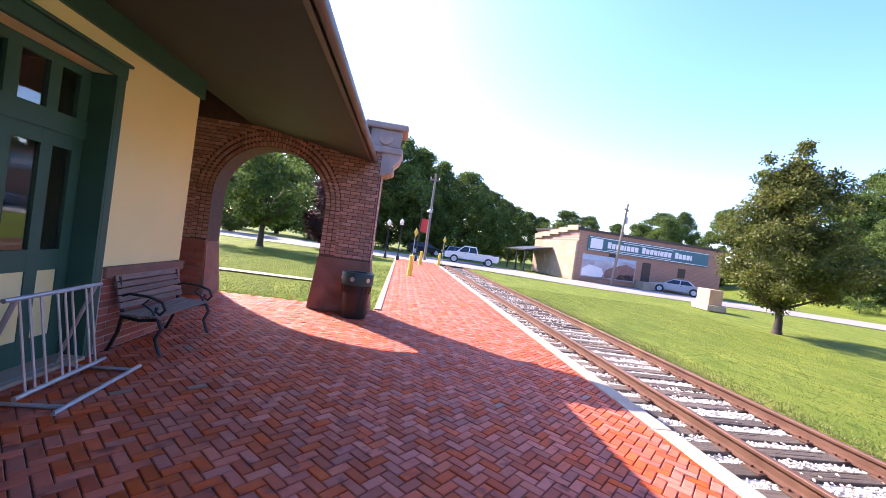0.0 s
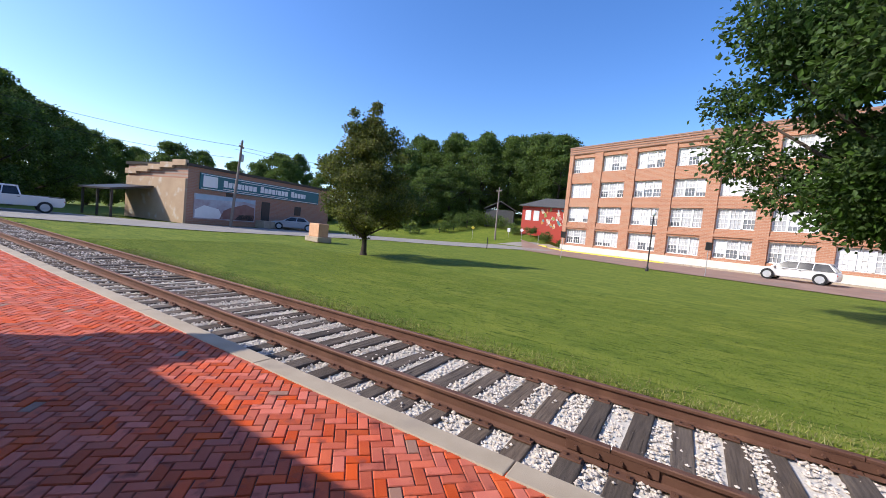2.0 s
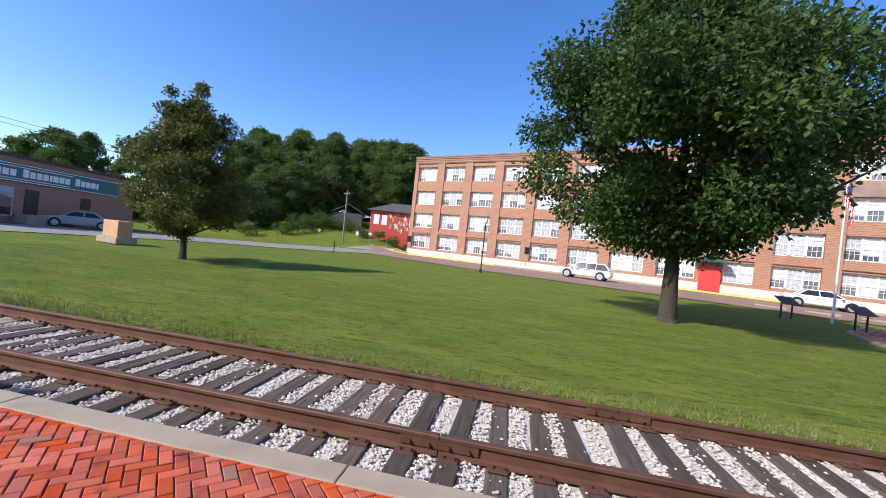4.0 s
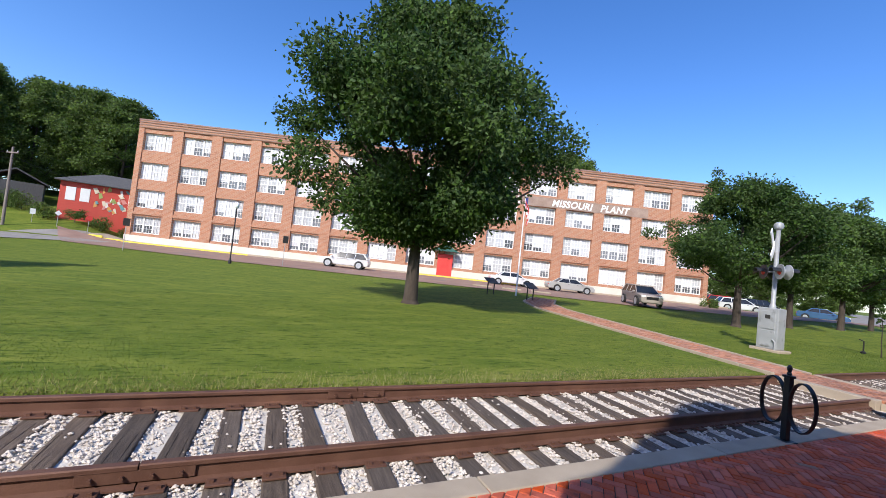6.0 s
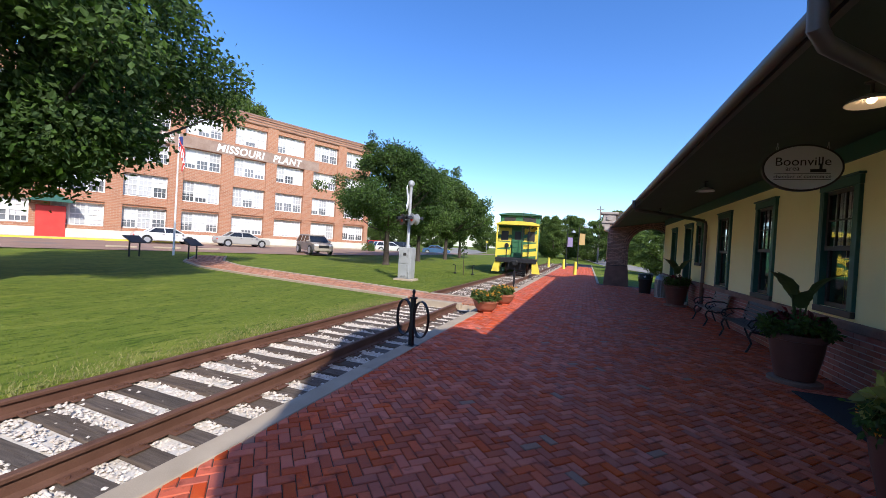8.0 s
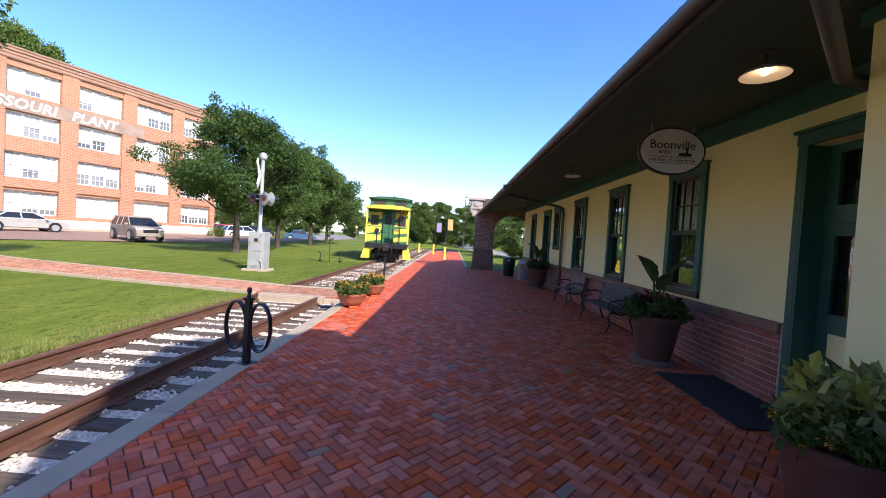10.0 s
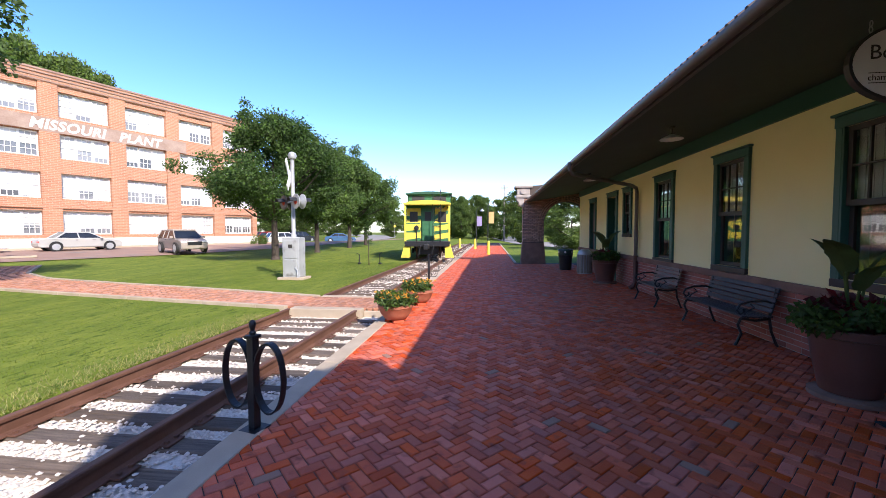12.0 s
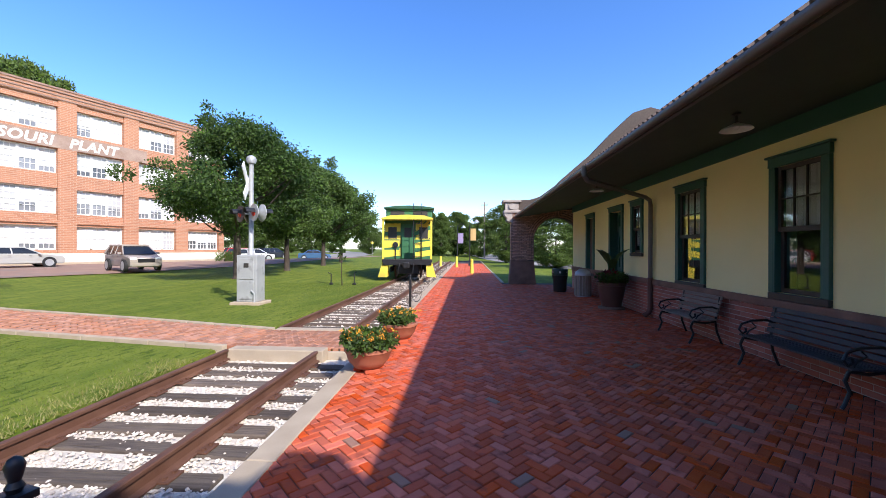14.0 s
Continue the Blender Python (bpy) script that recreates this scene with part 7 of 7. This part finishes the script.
shrub(pose(26.5, -43.6, 0.1), 0.9, "clipped dark evergreen shrub by the factory corner")
for x, y, r in ((57, 36, 1.7), (60, 35, 2.1), (63, 34, 2.4), (66, 33.5, 1.9), (54, 40, 1.8)):
    shrub(pose(x, y, ground_z(x, y)), r, "wild green shrub on the bank")
for x, y, r in ((59.4, 15.6, 0.9), (59.2, 18.0, 1.2), (59.5, 20.6, 1.0), (60.0, 23.6, 1.4), (64.5, 27.5, 1.6), (66.0, 31.5, 1.8), (65.5, 29.6, 1.3)):
    shrub(pose(x, y, ground_z(x, y)), r, "wild green shrub below the painted house")

# ---- single bricks ----
paver_me = raw_mesh("paver", paver_v.tolist(), paver_f, M_PAVER)
rng = np.random.default_rng(14)
for x, y, turn in near:
    o = new("paver", paver_me)
    o.parent = floor_bricks
    o.matrix_basis = pose(x, y, rng.normal(0, 0.0016), rng.normal(0, 0.4), rng.normal(0, 0.4), 45 + 90 * turn + rng.normal(0, 0.7))


def lay(parent, spots, me_of, block, mat, singles, name):
    """Bricks as parts where singles() is true, the others joined; a spot is a pose and a length."""
    v, f, count = [], [], 0
    for m, length in spots:
        p = m.translation
        if singles(p) and count < 300:
            o = new(name, me_of(length))
            o.parent = parent
            o.matrix_basis = m
            count += 1
            continue
        bv, bf = block(length)
        base = len(v)
        v += [tuple(m @ Vector(q)) for q in bv]
        f += [tuple(base + i for i in k) for k in bf]
    if v:
        o = new(name + "work", raw_mesh(name + "work", v, f, mat))
        o.parent = parent
        o["kind"] = "stuff"


def brick_set(h, deep, mat):
    made = {}
    def block(length):
        return brick_block(length, h, -deep, 0.006, 0.004)
    def me_of(length):
        key = round(length, 2)
        if key not in made:
            bv, bf = block(key)
            made[key] = raw_mesh("brick", bv.tolist(), bf, mat)
        return made[key]
    return block, me_of


# wainscot courses: local z points out of the wall
def courses(spots, a, b, z0, rows, pitch, length, frame_of, rng):
    """Running bond between a and b along a wall."""
    for r in range(rows):
        x = a - (length * 0.5 if r % 2 else 0)
        while x < b - 0.02:
            x0, x1 = max(x, a), min(x + length, b)
            if x1 - x0 > 0.03:
                spots.append((frame_of((x0 + x1) / 2, z0 + (r + 0.5) * pitch + rng.normal(0, 0.001)), x1 - x0 - 0.012))
            x += length


rng = np.random.default_rng(6)
spots = []
gaps = sorted((a, b) for a, b, lo, hi in OPEN if lo < 0.5)
edges = [-22.6] + [v for g in gaps for v in (g[0] - 0.13, g[1] + 0.13)] + [6.0]
out_x = Matrix(((0, 0, 1, 0), (1, 0, 0, 0), (0, 1, 0, 0), (0, 0, 0, 1)))
for a, b in zip(edges[::2], edges[1::2]):
    parts = [(a, b)]
    if a < -4.5 < b:
        parts = [(a, -4.54), (1.24, b)]
    for p, q in parts:
        courses(spots, p, q, 0.005, 10, 0.081, 0.27, lambda y, z: Matrix.Translation((XW + 0.035, y, z)) @ out_x, rng)
courses(spots, -4.53, 1.23, 0.005, 10, 0.081, 0.27, lambda y, z: Matrix.Translation((-2.065, y, z)) @ out_x, rng)
block, me_of = brick_set(0.068, 0.02, M_WBRICK)
lay(wainscot, spots, me_of, block, M_WBRICK_J, lambda p: (-12.6 < p.y < -6.2 and p.x < -3) or 4.5 < p.y < 6, "brick")
bm = bmesh.new()
for a, b in zip(edges[::2], edges[1::2]):
    for p, q in ([(a, -4.545), (1.245, b)] if a < -4.5 < b else [(a, b)]):
        soft_box(bm, XW - 0.02, XW + 0.075, p, q, 0.815, 0.945, 0.02)
soft_box(bm, -2.12, -2.025, -4.56, 1.26, 0.815, 0.945, 0.02)
single("trim_wainscot_cap", bm, M_PLASTER, "dark brown brick cap course of the wainscot", "trim", kind="structure")


def pier_bricks(wall, face_y, sign, seed):
    """Brick face of an end wall round its arch; sign: the way that it faces along y."""
    rng = np.random.default_rng(seed)
    turn = Matrix.Rotation(radians(90), 4, "X") if sign < 0 else Matrix.Rotation(radians(180), 4, "Z") @ Matrix.Rotation(radians(90), 4, "X")
    cx, r0, spring = -2.80, 1.12, 2.08
    spots = []
    pitch, length = 0.074, 0.214
    for r in range(33):
        z = 1.13 + (r + 0.5) * pitch
        x = -4.42 - (length / 2 if r % 2 else 0)
        while x < -0.64:
            x0, x1 = max(x, -4.4), min(x + length, -0.63)
            keep = []
            if z < spring:
                for a, b in ((-4.4, cx - r0 - 0.30), (cx + r0 + 0.30, -0.63)):
                    p, q = max(x0, a), min(x1, b)
                    if q - p > 0.035:
                        keep.append((p, q))
            else:
                h = (r0 + 0.32) ** 2 - (z - spring) ** 2
                h = math.sqrt(h) if h > 0 else 0
                for a, b in ((-4.4, cx - h), (cx + h, -0.63)):
                    p, q = max(x0, a), min(x1, b)
                    if q - p > 0.035:
                        keep.append((p, q))
            for p, q in keep:
                spots.append((Matrix.Translation(((p + q) / 2, face_y, z)) @ turn, q - p - 0.011))
            x += length
    # arch rings of bricks on end, and their straight legs
    for ring in range(3):
        rr = r0 + 0.055 + ring * 0.105
        n = int(math.pi * rr / 0.074)
        for i in range(n):
            a = math.pi * (i + 0.5) / n
            m = Matrix.Translation((cx - rr * math.cos(a), face_y, spring + rr * math.sin(a))) @ Matrix.Rotation(-a if sign < 0 else -a, 4, "Y") @ turn
            spots.append((m, 0.094))
        for s in (-1, 1):
            for k in range(12):
                spots.append((Matrix.Translation((cx + s * rr, face_y, 1.15 + (k + 0.5) * 0.0765)) @ turn, 0.094))
    block, me_of = brick_set(0.062, 0.02, M_PBRICK)
    lay(wall, spots, me_of, block, M_PBRICK_J, (lambda p: p.x > -1.72) if sign < 0 else (lambda p: p.x > -1.3), "brick")
    # outer side of the pier
    v = []
    side = out_x
    courses(v, min(face_y, face_y - sign * 0.53), max(face_y, face_y - sign * 0.53), 1.13, 29, pitch, length, lambda y, z: Matrix.Translation((-0.62, y, z)) @ out_x, rng)
    lay(wall, v, me_of, block, M_PBRICK_J, lambda p: False, "side_brick")


pier_bricks(wall_n, 8.32, -1, 71)
pier_bricks(wall_s, -24.00, 1, 73)
block_w, me_w = brick_set(0.079, 0.03, M_WBRICK)
for yy, nm in ((8.32, "north"), (-24.55, "south")):
    for x0, x1, k in ((-1.68, -0.62, "pier"), (-4.9, -3.92, "jamb")):
        bm = bmesh.new()
        vs = box(bm, x0 - 0.012, x1 + 0.012, yy - 0.012, yy + 0.562, 0.0, 1.12)
        for v in vs:
            if v.co.z < 0.1:
                v.co.x += 0.09 if v.co.x > (x0 + x1) / 2 else -0.09
                v.co.y += 0.09 if v.co.y > yy + 0.3 else -0.09
        bmesh.ops.recalc_face_normals(bm, faces=bm.faces)
        bmesh.ops.bevel(bm, geom=list(bm.edges), offset=0.02, segments=2, affect="EDGES")
        base = single("trim_%s_base_%s" % (k, nm), bm, M_PLASTER, "battered brown plastered pier base", "wall", kind="structure")
        if k == "jamb":
            sign = -1 if nm == "north" else 1
            v = []
            courses(v, x0, x1 + 0.03, 0.01, 12, 0.093, 0.22, lambda x, z: Matrix.Translation((x, (yy if sign < 0 else yy + 0.55) + sign * (0.016 + 0.08 * max(0, 1 - z / 1.12)), z)) @ Matrix.Rotation(radians(90 if sign < 0 else -90), 4, "X"), rng)
            lay(base, v, me_w, block_w, M_WBRICK_J, lambda p: p.y < 9 and p.y > 0, "brick")
    bm = bmesh.new()
    soft_box(bm, -1.02, -0.24, yy - 0.08, yy + 0.63, 3.42, 3.56, 0.03)
    soft_box(bm, -0.95, -0.30, yy - 0.04, yy + 0.59, 3.56, 3.92, 0.02)
    soft_box(bm, -1.08, -0.18, yy - 0.12, yy + 0.67, 3.92, 4.06, 0.04)
    tube(bm, [(-0.62, yy - 0.10, 3.74), (-0.62, yy + 0.65, 3.74)], 0.14, 16)
    prism(bm, [(-0.66, 2.95), (-0.50, 2.98), (-0.44, 3.15), (-0.30, 3.30), (-0.26, 3.42), (-0.66, 3.42)], 0.62, pose(0, yy - 0.04, 0))
    tube(bm, [(-0.47, yy - 0.07, 3.10), (-0.47, yy + 0.62, 3.10)], 0.085, 14)
    single("trim_scroll_%s" % nm, bm, M_TERRA, "pale cast-stone scroll block on the pier", "trim", kind="structure")
